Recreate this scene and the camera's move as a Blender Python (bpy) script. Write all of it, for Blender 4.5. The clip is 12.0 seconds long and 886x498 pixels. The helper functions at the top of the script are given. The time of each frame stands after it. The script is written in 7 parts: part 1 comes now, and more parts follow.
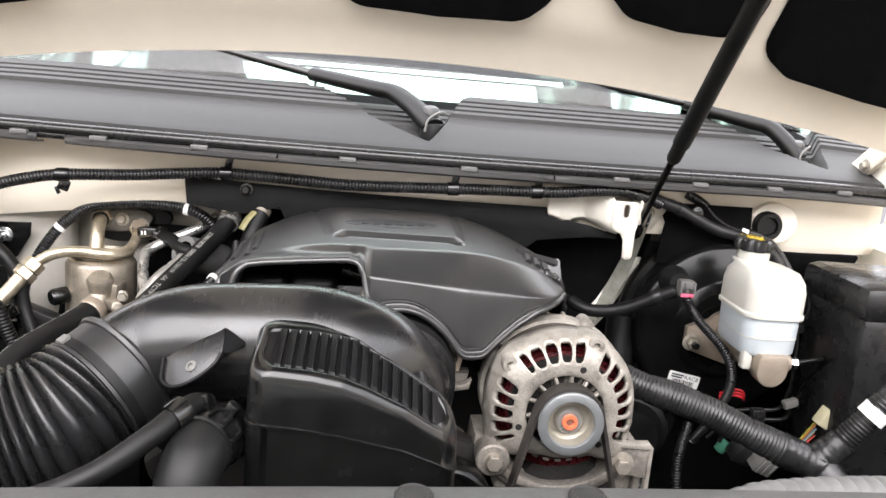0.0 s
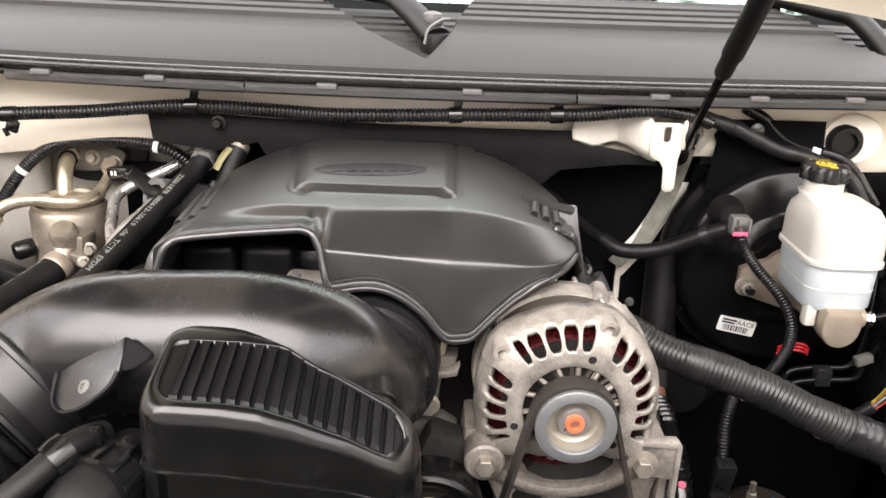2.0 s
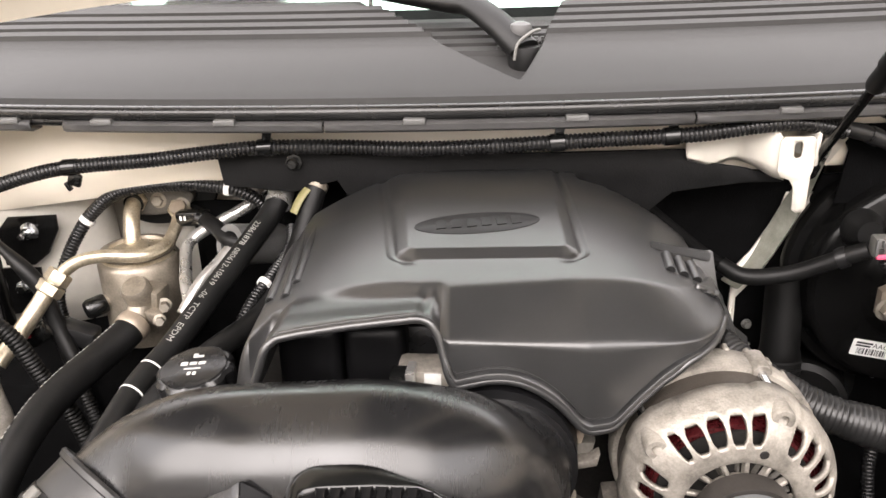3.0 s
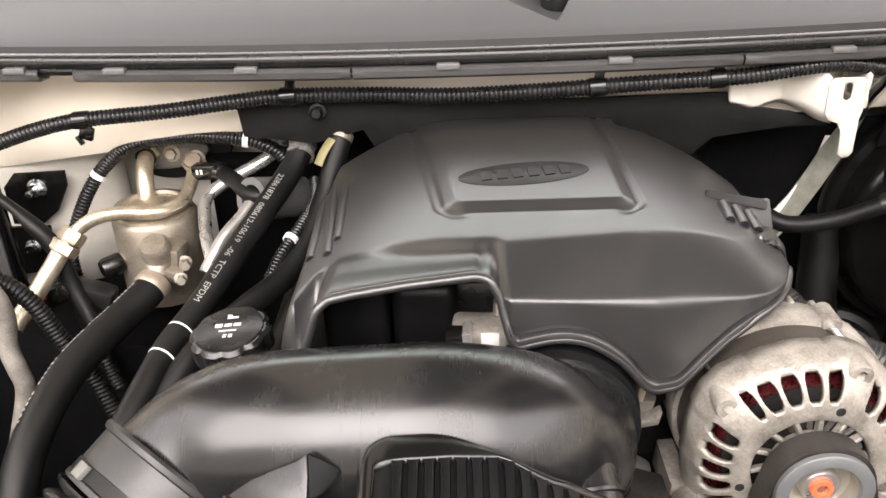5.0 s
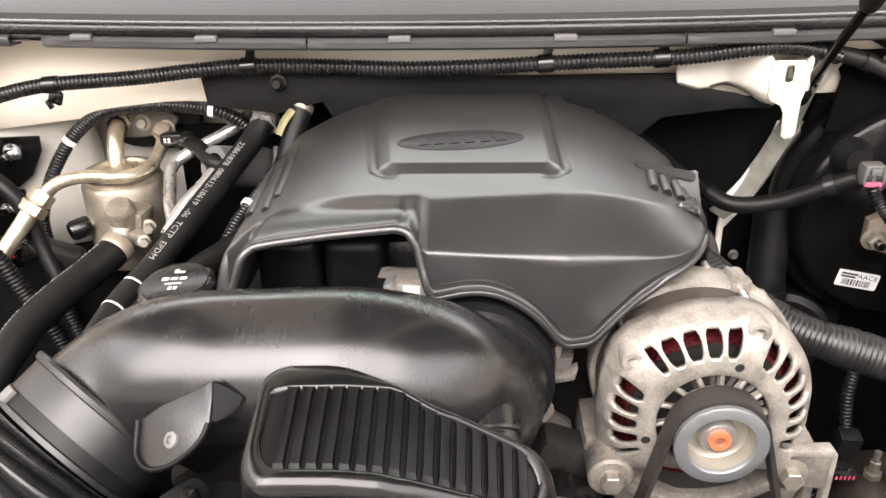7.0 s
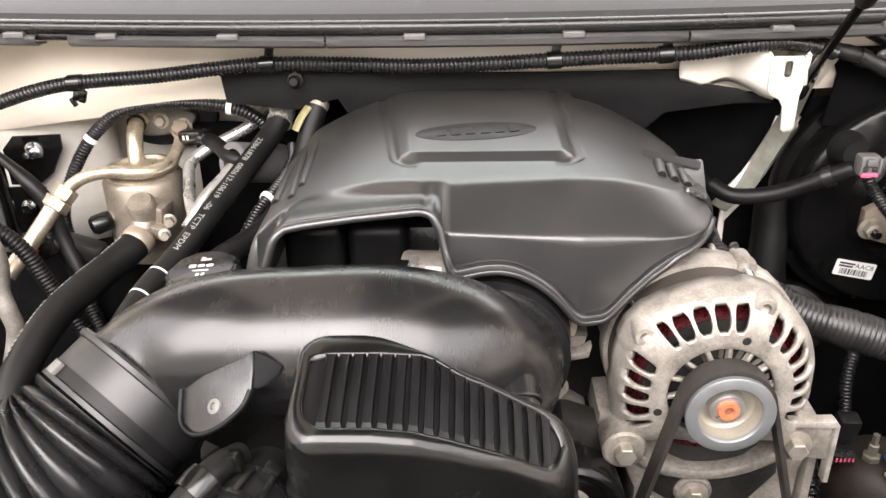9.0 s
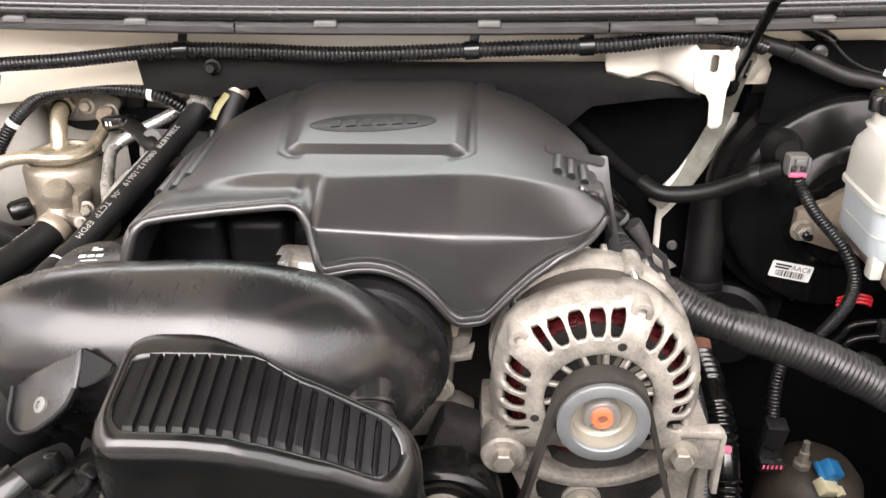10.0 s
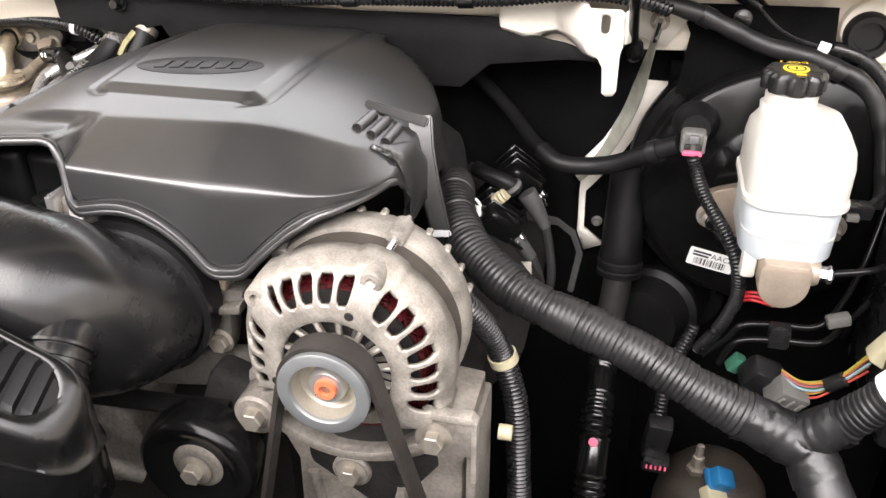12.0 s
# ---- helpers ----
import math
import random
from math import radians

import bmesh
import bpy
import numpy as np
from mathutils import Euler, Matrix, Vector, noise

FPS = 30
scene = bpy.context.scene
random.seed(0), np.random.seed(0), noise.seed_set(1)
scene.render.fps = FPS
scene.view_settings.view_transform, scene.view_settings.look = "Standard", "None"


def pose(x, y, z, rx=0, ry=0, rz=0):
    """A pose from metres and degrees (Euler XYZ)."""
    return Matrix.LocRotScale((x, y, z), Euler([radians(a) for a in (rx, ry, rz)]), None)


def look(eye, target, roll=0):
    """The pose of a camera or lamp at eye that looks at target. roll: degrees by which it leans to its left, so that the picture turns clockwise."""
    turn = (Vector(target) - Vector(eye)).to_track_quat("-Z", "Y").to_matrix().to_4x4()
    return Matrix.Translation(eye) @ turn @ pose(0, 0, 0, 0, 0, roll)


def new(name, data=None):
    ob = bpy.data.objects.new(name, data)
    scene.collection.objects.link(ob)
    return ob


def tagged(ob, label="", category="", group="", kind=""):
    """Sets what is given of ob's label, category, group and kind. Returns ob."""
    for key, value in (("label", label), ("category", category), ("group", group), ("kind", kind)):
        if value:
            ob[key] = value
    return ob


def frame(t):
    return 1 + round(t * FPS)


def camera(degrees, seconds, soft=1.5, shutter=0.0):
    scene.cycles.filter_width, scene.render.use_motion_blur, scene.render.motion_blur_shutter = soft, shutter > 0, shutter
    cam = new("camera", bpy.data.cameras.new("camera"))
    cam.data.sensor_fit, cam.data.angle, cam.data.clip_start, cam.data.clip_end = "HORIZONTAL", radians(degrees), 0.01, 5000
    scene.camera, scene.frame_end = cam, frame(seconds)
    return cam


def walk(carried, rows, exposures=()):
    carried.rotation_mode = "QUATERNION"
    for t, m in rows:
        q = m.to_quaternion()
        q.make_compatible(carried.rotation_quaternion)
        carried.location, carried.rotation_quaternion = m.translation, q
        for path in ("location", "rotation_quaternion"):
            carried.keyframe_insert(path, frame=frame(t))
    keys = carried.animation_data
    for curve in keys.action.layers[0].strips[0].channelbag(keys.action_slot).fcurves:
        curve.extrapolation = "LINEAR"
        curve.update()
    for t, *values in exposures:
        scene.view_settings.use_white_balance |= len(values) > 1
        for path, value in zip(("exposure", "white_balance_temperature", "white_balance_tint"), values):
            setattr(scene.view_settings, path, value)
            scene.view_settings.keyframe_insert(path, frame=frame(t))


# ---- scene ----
cam = camera(56.4, 12.0)
PATH = [
    (0, (0.005, 0.028, 1.297), (0.177, 1.977, 0.88), 5.0),
    (0.5, (-0.01, 0.059, 1.307), (0.09, 1.996, 0.819), 5.7),
    (1, (0.004, 0.081, 1.307), (0.115, 1.995, 0.737), 5.4),
    (1.5, (0.039, 0.109, 1.313), (0.126, 2.003, 0.678), 3.7),
    (2, (0.09, 0.193, 1.329), (0.103, 2.066, 0.628), 2.3),
    (2.5, (0.076, 0.261, 1.368), (0.001, 2.102, 0.592), -0.9),
    (3, (0.027, 0.303, 1.378), (-0.06, 2.136, 0.584), -1.9),
    (3.5, (-0.012, 0.334, 1.371), (-0.077, 2.148, 0.53), -1.9),
    (5.5, (-0.021, 0.331, 1.37), (-0.078, 2.108, 0.454), -2.5),
    (6, (-0.012, 0.321, 1.368), (-0.077, 2.095, 0.447), -2.8),
    (6.5, (0.01, 0.302, 1.364), (-0.068, 2.078, 0.448), -2.5),
    (7, (0.039, 0.297, 1.353), (-0.043, 2.077, 0.446), -1.2),
    (7.2, (0.047, 0.294, 1.349), (-0.036, 2.076, 0.444), -0.6),
    (8.8, (0.032, 0.27, 1.352), (-0.05, 2.047, 0.438), -0.7),
    (9, (0.021, 0.262, 1.349), (-0.047, 2.054, 0.462), -1.3),
    (9.5, (0.008, 0.265, 1.346), (-0.032, 2.057, 0.46), -1.6),
    (10, (0.117, 0.287, 1.343), (0.021, 2.066, 0.433), -0.6),
    (10.5, (0.315, 0.318, 1.332), (-0.022, 2.048, 0.385), 0.3),
    (11, (0.381, 0.35, 1.325), (-0.039, 2.034, 0.331), -0.1),
    (11.5, (0.391, 0.358, 1.322), (-0.029, 2.029, 0.307), -0.7),
    (12, (0.368, 0.349, 1.329), (-0.043, 2.033, 0.332), -0.5),
]
walk(cam, [(t, look(eye, target, roll)) for t, eye, target, roll in PATH], [(0, 2.05, 6300, 14), (1, 1.85, 6300, 14), (1.5, 1.95, 6550, 16), (2.5, 2.15, 6650, 16), (3.5, 2.02, 6750, 16), (5.5, 2.24, 6700, 16), (7, 2.36, 6650, 16), (9, 2.37, 6600, 16), (10.5, 2.37, 6550, 16), (12, 2.37, 6500, 16)])

# ---- world and light ----
world = bpy.data.worlds.new("sky")
scene.world = world
world.use_nodes = True
wn = world.node_tree
sky = wn.nodes.new("ShaderNodeTexSky")
sky.sky_type, sky.sun_disc = "NISHITA", False
sky.sun_elevation, sky.sun_rotation = radians(47), radians(196)
sky.air_density, sky.dust_density, sky.ozone_density = 1.0, 3.0, 1.0
hazy = wn.nodes.new("ShaderNodeHueSaturation")
hazy.inputs["Saturation"].default_value = 0.06
hazy.inputs["Value"].default_value = 1.0
wn.links.new(sky.outputs[0], hazy.inputs["Color"])
cloud = wn.nodes.new("ShaderNodeMix")   # an even cloud layer under the clear sky
cloud.data_type = "RGBA"
cloud.inputs[0].default_value = 0.75
wn.links.new(hazy.outputs[0], cloud.inputs[6])
cloud.inputs[7].default_value = (9.0, 8.95, 8.9, 1)
wn.links.new(cloud.outputs[2], wn.nodes["Background"].inputs[0])
wn.nodes["Background"].inputs[1].default_value = 0.15
sun = new("sun", bpy.data.lights.new("sun", "SUN"))
sun.data.energy, sun.data.angle, sun.data.color = 1.9, radians(84), (1.0, 0.95, 0.88)
sun.matrix_world = look((-0.95, -2.6, 4.60), (0.0, 0.8, 1.0))


# ---- materials ----
def mat(name, color, rough=0.5, metal=0.0, var=0.15, scale=40.0, bump=0.1, bscale=400.0, spec=0.5, coat=0.0, rvar=0.08, tint=None):
    """A node material with mottling at two scales, uneven gloss and fine relief."""
    m = bpy.data.materials.new(name)
    m.use_nodes = True
    nt = m.node_tree
    b = nt.nodes["Principled BSDF"]
    co = nt.nodes.new("ShaderNodeTexCoord")
    def noise_at(sc, det=4.0):
        n = nt.nodes.new("ShaderNodeTexNoise")
        n.inputs["Scale"].default_value, n.inputs["Detail"].default_value = sc, det
        nt.links.new(co.outputs["Object"], n.inputs["Vector"])
        return n
    n1, n2, n3 = noise_at(scale), noise_at(scale * 9), noise_at(bscale, 2.0)
    mix = nt.nodes.new("ShaderNodeMath"); mix.operation = "MULTIPLY_ADD"
    nt.links.new(n1.outputs[0], mix.inputs[0]); mix.inputs[1].default_value = 0.65
    half = nt.nodes.new("ShaderNodeMath"); half.operation = "MULTIPLY"; half.inputs[1].default_value = 0.35
    nt.links.new(n2.outputs[0], half.inputs[0]); nt.links.new(half.outputs[0], mix.inputs[2])
    ramp = nt.nodes.new("ShaderNodeValToRGB")
    lo = [c * (1 - var) for c in color]
    hi = [min(1, c * (1 + var)) for c in (tint or color)]
    ramp.color_ramp.elements[0].color, ramp.color_ramp.elements[1].color = (*lo, 1), (*hi, 1)
    ramp.color_ramp.elements[0].position, ramp.color_ramp.elements[1].position = 0.32, 0.68
    nt.links.new(mix.outputs[0], ramp.inputs[0])
    nt.links.new(ramp.outputs[0], b.inputs["Base Color"])
    rr = nt.nodes.new("ShaderNodeMapRange")
    rr.inputs["To Min"].default_value, rr.inputs["To Max"].default_value = max(0.02, rough - rvar), min(1, rough + rvar)
    rr.inputs["From Min"].default_value, rr.inputs["From Max"].default_value = 0.3, 0.7
    nt.links.new(n1.outputs[0], rr.inputs[0]); nt.links.new(rr.outputs[0], b.inputs["Roughness"])
    b.inputs["Metallic"].default_value = metal
    b.inputs["Specular IOR Level"].default_value = spec
    b.inputs["Coat Weight"].default_value = coat
    if bump:
        bp = nt.nodes.new("ShaderNodeBump")
        bp.inputs["Strength"].default_value, bp.inputs["Distance"].default_value = bump, 0.001
        nt.links.new(n3.outputs[0], bp.inputs["Height"]); nt.links.new(bp.outputs[0], b.inputs["Normal"])
    return m


M_COVER = mat("textured black plastic", (0.021, 0.021, 0.0214), 0.32, var=0.14, bump=0.075, bscale=1000, spec=1.0, rvar=0.004)
M_DUCT = mat("smooth black plastic", (0.010, 0.010, 0.0105), 0.25, var=0.2, bump=0.06, bscale=700, spec=0.66, rvar=0.05)
M_RESON = mat("glossy black plastic", (0.005, 0.0052, 0.0052), 0.21, var=0.25, bump=0.02, bscale=700, spec=0.6)
M_RIBS = mat("satin black plastic", (0.005, 0.005, 0.0055), 0.42, var=0.2, bump=0.05, bscale=700, spec=0.22)
M_CUFF = mat("satin cuff plastic", (0.016, 0.016, 0.0162), 0.40, var=0.15, bump=0.05, bscale=700, spec=0.6)
# darker, duller copy of the hose rubber, with shade put into its colour
M_HOSE_SHADE = mat("shade-darkened hose rubber", (0.005, 0.005, 0.005), 0.9, var=0.3, bump=0.3, bscale=1500, spec=0.08)
M_RUBBER = mat("black rubber", (0.007, 0.007, 0.007), 0.46, var=0.3, bump=0.08, bscale=900, spec=0.25)
M_LOOM = mat("black loom plastic", (0.011, 0.011, 0.0115), 0.28, var=0.3, bump=0.1)
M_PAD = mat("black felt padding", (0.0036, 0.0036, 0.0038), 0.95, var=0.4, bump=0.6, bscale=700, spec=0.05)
M_MAT = mat("black moulded mat", (0.0065, 0.0065, 0.0067), 0.65, var=0.35, bump=0.4, bscale=500, spec=0.2)
M_PAINT = mat("cream body paint", (0.86, 0.785, 0.665), 0.35, var=0.03, scale=6, bump=0.02, coat=0.4)
M_PAINTW = mat("white sealed paint", (0.80, 0.76, 0.68), 0.45, var=0.04, scale=12, bump=0.05)
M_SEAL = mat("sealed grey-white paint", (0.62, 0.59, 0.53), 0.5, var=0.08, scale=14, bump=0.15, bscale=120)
M_COWL = mat("grey cowl plastic", (0.030, 0.0296, 0.0293), 0.5, var=0.05, scale=120, bump=0.2, bscale=1200, spec=0.2, rvar=0.015)
M_STRIP = mat("black weatherstrip rubber", (0.012, 0.012, 0.012), 0.24, var=0.2, bump=0.1)
M_LIP = mat("dark grey trim plastic", (0.062, 0.061, 0.061), 0.42, var=0.1, bump=0.15)
M_ALU = mat("cast aluminium", (0.285, 0.263, 0.232), 0.48, 0.4, var=0.42, scale=60, bump=0.5, bscale=350, rvar=0.12)
M_ALUD = mat("dirty cast aluminium", (0.22, 0.20, 0.175), 0.6, 0.45, var=0.5, scale=35, bump=0.6, bscale=260, rvar=0.15)
M_STEEL = mat("zinc plated steel", (0.62, 0.63, 0.64), 0.25, 1.0, var=0.12, scale=80, bump=0.08)
M_BOLT = mat("bolt steel", (0.34, 0.31, 0.265), 0.58, 0.75, var=0.25, scale=150, bump=0.2)
M_COPPER = mat("red copper winding", (0.075, 0.008, 0.010), 0.3, 0.4, var=0.8, scale=260, bump=0.9, bscale=500)
M_ZINC = mat("matt zinc plating", (0.21, 0.22, 0.225), 0.42, 0.55, var=0.08, scale=90, bump=0.1)
M_CUP = mat("pale zinc cup", (0.31, 0.285, 0.235), 0.4, 0.4, var=0.15, scale=60, bump=0.1)
M_SATIN = mat("satin aluminium tube", (0.58, 0.57, 0.55), 0.30, 0.8, var=0.1, scale=60, bump=0.1)
M_STATOR = mat("brown laminated steel", (0.055, 0.046, 0.038), 0.6, 0.3, var=0.3, scale=60, bump=0.4, bscale=900)
M_DARK = mat("dark grimy metal", (0.014, 0.013, 0.012), 0.75, 0.0, var=0.6, scale=30, bump=0.6, bscale=200, spec=0.25)
M_BOOST = mat("gloss black enamel", (0.005, 0.005, 0.005), 0.2, var=0.2, bump=0.05, bscale=120, spec=0.22)
M_RES = mat("milky white plastic", (0.486, 0.477, 0.432), 0.4, var=0.05, scale=14, bump=0.05)
M_FIT = mat("worn aluminium fitting", (0.295, 0.258, 0.209), 0.42, 0.55, var=0.32, scale=45, bump=0.3, rvar=0.1)
M_TAN = mat("bare cast metal", (0.36, 0.30, 0.24), 0.45, 0.5, var=0.15, scale=40, bump=0.3)
M_GOLD = mat("stained aluminium pipe", (0.425, 0.348, 0.238), 0.34, 0.75, var=0.2, scale=50, bump=0.15, tint=(0.66, 0.59, 0.46))
M_ORANGE = mat("orange paint mark", (0.60, 0.13, 0.055), 0.6, var=0.15)
M_PRINT = mat("pale print", (0.50, 0.50, 0.48), 0.5, var=0.15, scale=300, bump=0.0)
M_WHITE = mat("white printed label", (0.82, 0.82, 0.80), 0.5, var=0.03, bump=0.0)
M_INK = mat("black ink", (0.02, 0.02, 0.02), 0.6, var=0.05, bump=0.0)
M_GREYINK = mat("grey print", (0.28, 0.28, 0.26), 0.6, var=0.1, bump=0.0)
M_YELLOW = mat("yellow print", (0.80, 0.55, 0.02), 0.5, var=0.05, bump=0.0)
M_PINK = mat("pink mark", (0.80, 0.12, 0.22), 0.5, var=0.1, bump=0.0)
M_BLUE = mat("blue connector plastic", (0.015, 0.14, 0.32), 0.4, var=0.1)
M_GREEN = mat("green connector plastic", (0.045, 0.17, 0.11), 0.5, var=0.1)
M_GREYP = mat("grey connector plastic", (0.12, 0.118, 0.11), 0.5, var=0.15)
M_CREAMP = mat("cream connector plastic", (0.46, 0.42, 0.28), 0.5, var=0.1)
M_RED = mat("red wire", (0.55, 0.02, 0.03), 0.4, var=0.1, bump=0.0)
M_TAPE = mat("black vinyl tape", (0.012, 0.012, 0.0125), 0.34, var=0.3, bump=0.3, bscale=150)
M_ASPHALT = mat("asphalt", (0.05, 0.05, 0.05), 0.85, var=0.35, scale=3, bump=0.8, bscale=90)
M_WALL = mat("weathered render", (0.52, 0.50, 0.46), 0.85, var=0.25, scale=1.2, bump=0.4, bscale=60)
M_RUST = mat("rusty shaft", (0.20, 0.09, 0.06), 0.7, 0.3, var=0.4, scale=90, bump=0.4)
M_STRAP = mat("grey woven strap", (0.25, 0.25, 0.21), 0.7, var=0.3, scale=90, bump=0.5, bscale=600)
M_OLIVE = mat("olive plastic clip", (0.20, 0.18, 0.08), 0.5, var=0.15)
M_BROWN = mat("grimy brown plastic", (0.03, 0.023, 0.017), 0.6, 0.1, var=0.4, scale=30, bump=0.4)

def scratched(m, stretch):
    """Fine scratches that run across one axis, in the gloss and the relief."""
    nt = m.node_tree
    b = nt.nodes["Principled BSDF"]
    co, mp = nt.nodes.new("ShaderNodeTexCoord"), nt.nodes.new("ShaderNodeMapping")
    mp.inputs["Scale"].default_value = stretch
    n = nt.nodes.new("ShaderNodeTexNoise")
    n.inputs["Scale"].default_value, n.inputs["Detail"].default_value = 1.0, 5.0
    nt.links.new(co.outputs["Object"], mp.inputs["Vector"]); nt.links.new(mp.outputs[0], n.inputs["Vector"])
    old = b.inputs["Roughness"].links[0].from_socket
    add = nt.nodes.new("ShaderNodeMath"); add.operation = "MULTIPLY_ADD"
    nt.links.new(n.outputs[0], add.inputs[0]); add.inputs[1].default_value = 0.09
    off = nt.nodes.new("ShaderNodeMath"); off.operation = "SUBTRACT"; off.inputs[1].default_value = 0.045
    nt.links.new(old, off.inputs[0]); nt.links.new(off.outputs[0], add.inputs[2]); nt.links.new(add.outputs[0], b.inputs["Roughness"])
    bp = nt.nodes.new("ShaderNodeBump")
    bp.inputs["Strength"].default_value, bp.inputs["Distance"].default_value = 0.05, 0.0005
    nt.links.new(n.outputs[0], bp.inputs["Height"]); nt.links.new(bp.outputs[0], b.inputs["Normal"])


scratched(M_DUCT, (1100, 2.5, 2.5))
M_WRAP = mat("dusty tape wrapped loom", (0.012, 0.012, 0.0122), 0.42, var=0.35, scale=25, bump=0.15, bscale=500)
M_BELT = mat("dusty belt rubber", (0.024, 0.021, 0.019), 0.45, var=0.35, scale=60, bump=0.2)
M_TB = mat("dull grey casting", (0.12, 0.112, 0.10), 0.5, 0.4, var=0.4, scale=40, bump=0.5, bscale=260)
M_TANK = mat("grey moulded plastic", (0.12, 0.12, 0.118), 0.45, var=0.12, scale=50, bump=0.2)
M_RESB = mat("bluish milky plastic", (0.47, 0.515, 0.54), 0.35, var=0.05, scale=14, bump=0.05)

M_GLASS = bpy.data.materials.new("green tinted glass")
M_GLASS.use_nodes = True
_g = M_GLASS.node_tree.nodes["Principled BSDF"]
_g.inputs["Base Color"].default_value = (0.55, 0.80, 0.68, 1)
_g.inputs["Roughness"].default_value = 0.02
_g.inputs["Transmission Weight"].default_value = 1.0
_g.inputs["IOR"].default_value = 1.5


# ---- building helpers ----
def V(*a):
    return Vector(a)


def finish(bm, angle=38):
    bmesh.ops.recalc_face_normals(bm, faces=bm.faces)
    for f in bm.faces:
        f.smooth = True
    for e in bm.edges:
        if len(e.link_faces) == 2 and e.calc_face_angle(0) > radians(angle):
            e.smooth = False


ORIGIN = {}


def thing(name, at, label, category, group="", kind=""):
    """An Empty at the base of a thing, which parents its parts."""
    ob = new(name)
    ob.empty_display_size = 0.02
    ob.location = at
    ORIGIN[ob.name] = Vector(at)
    return tagged(ob, label, category, group, kind)


def part(name, bm, material, parent, label="", angle=38):
    """Links a bmesh, built in world places, as one mesh under a thing or a part."""
    finish(bm, angle)
    o = ORIGIN[parent.name]
    bmesh.ops.translate(bm, verts=bm.verts, vec=-o)
    me = bpy.data.meshes.new(name)
    bm.to_mesh(me)
    bm.free()
    me.materials.append(material)
    ob = new(name, me)
    ob.parent = parent
    ORIGIN[ob.name] = o
    return tagged(ob, label)


def solo(name, bm, material, label, category="", kind="", group="", angle=38):
    """A thing or a piece of the setting that is one mesh, with its origin at its base."""
    finish(bm, angle)
    lo = Vector([min(v.co[i] for v in bm.verts) for i in range(3)])
    hi = Vector([max(v.co[i] for v in bm.verts) for i in range(3)])
    o = V((lo.x + hi.x) / 2, (lo.y + hi.y) / 2, lo.z)
    bmesh.ops.translate(bm, verts=bm.verts, vec=-o)
    me = bpy.data.meshes.new(name)
    bm.to_mesh(me)
    bm.free()
    me.materials.append(material)
    ob = new(name, me)
    ob.location = o
    ORIGIN[ob.name] = o
    return tagged(ob, label, category, group, kind)


def basis(at, ahead, up=(0, 0, 1)):
    """A matrix at a place whose z axis points along ahead and whose y axis lies towards up."""
    z = Vector(ahead).normalized()
    u = Vector(up)
    if abs(z.dot(u.normalized())) > 0.99:
        u = V(0, 1, 0)
    x = u.cross(z).normalized()
    y = z.cross(x)
    m = Matrix((x, y, z)).transposed().to_4x4()
    m.translation = at
    return m


def box(bm, size, m=None, bevel=0.0, seg=2):
    """A box of that size about the origin of m, with rounded edges."""
    m = m or Matrix()
    vs = bmesh.ops.create_cube(bm, size=1.0)["verts"]
    bmesh.ops.scale(bm, verts=vs, vec=size)
    if bevel:
        es = {e for v in vs for e in v.link_edges}
        r = bmesh.ops.bevel(bm, geom=list(es), offset=bevel, segments=seg, affect="EDGES", profile=0.5)
        vs = list({v for f in r["faces"] for v in f.verts} | {v for v in vs if v.is_valid})
    bmesh.ops.transform(bm, verts=vs, matrix=m)
    return bm


def at(x, y, z, rx=0, ry=0, rz=0):
    return pose(x, y, z, rx, ry, rz)


def rbox(size, m=None, bevel=0.0, seg=2):
    return box(bmesh.new(), size, m, bevel, seg)


def lathe(bm, profile, m=None, seg=32, close=False):
    """Turns (radius, height) pairs about the z axis of m."""
    m = m or Matrix()
    rings = []
    for r, h in profile:
        if r < 1e-6:
            rings.append([bm.verts.new(m @ V(0, 0, h))])
        else:
            rings.append([bm.verts.new(m @ V(r * math.cos(2 * math.pi * i / seg), r * math.sin(2 * math.pi * i / seg), h)) for i in range(seg)])
    pairs = list(zip(rings, rings[1:])) + ([(rings[-1], rings[0])] if close else [])
    for a, b in pairs:
        for i in range(seg):
            j = (i + 1) % seg
            if len(a) == 1 and len(b) > 1:
                bm.faces.new((a[0], b[i], b[j]))
            elif len(b) == 1 and len(a) > 1:
                bm.faces.new((a[i], a[j], b[0]))
            elif len(a) > 1:
                bm.faces.new((a[i], a[j], b[j], b[i]))
    return bm


def turned(profile, m=None, seg=32, close=False):
    return lathe(bmesh.new(), profile, m, seg, close)


def spline(points, step):
    """Points at even steps along a smooth curve through the points given."""
    p = [Vector(q) for q in points]
    p = [2 * p[0] - p[1]] + p + [2 * p[-1] - p[-2]]
    fine = []
    for i in range(1, len(p) - 2):
        a, b, c, d = p[i - 1:i + 3]
        for k in range(24):
            t = k / 24
            fine.append(0.5 * (2 * b + (c - a) * t + (2 * a - 5 * b + 4 * c - d) * t * t + (3 * b - a - 3 * c + d) * t ** 3))
    fine.append(p[-2])
    run = [0.0]
    for a, b in zip(fine, fine[1:]):
        run.append(run[-1] + (b - a).length)
    n = max(2, int(round(run[-1] / step)))
    arr = np.array([tuple(q) for q in fine])
    s = np.linspace(0, run[-1], n + 1)
    return [Vector(q) for q in np.stack([np.interp(s, run, arr[:, k]) for k in range(3)], 1)], run[-1]


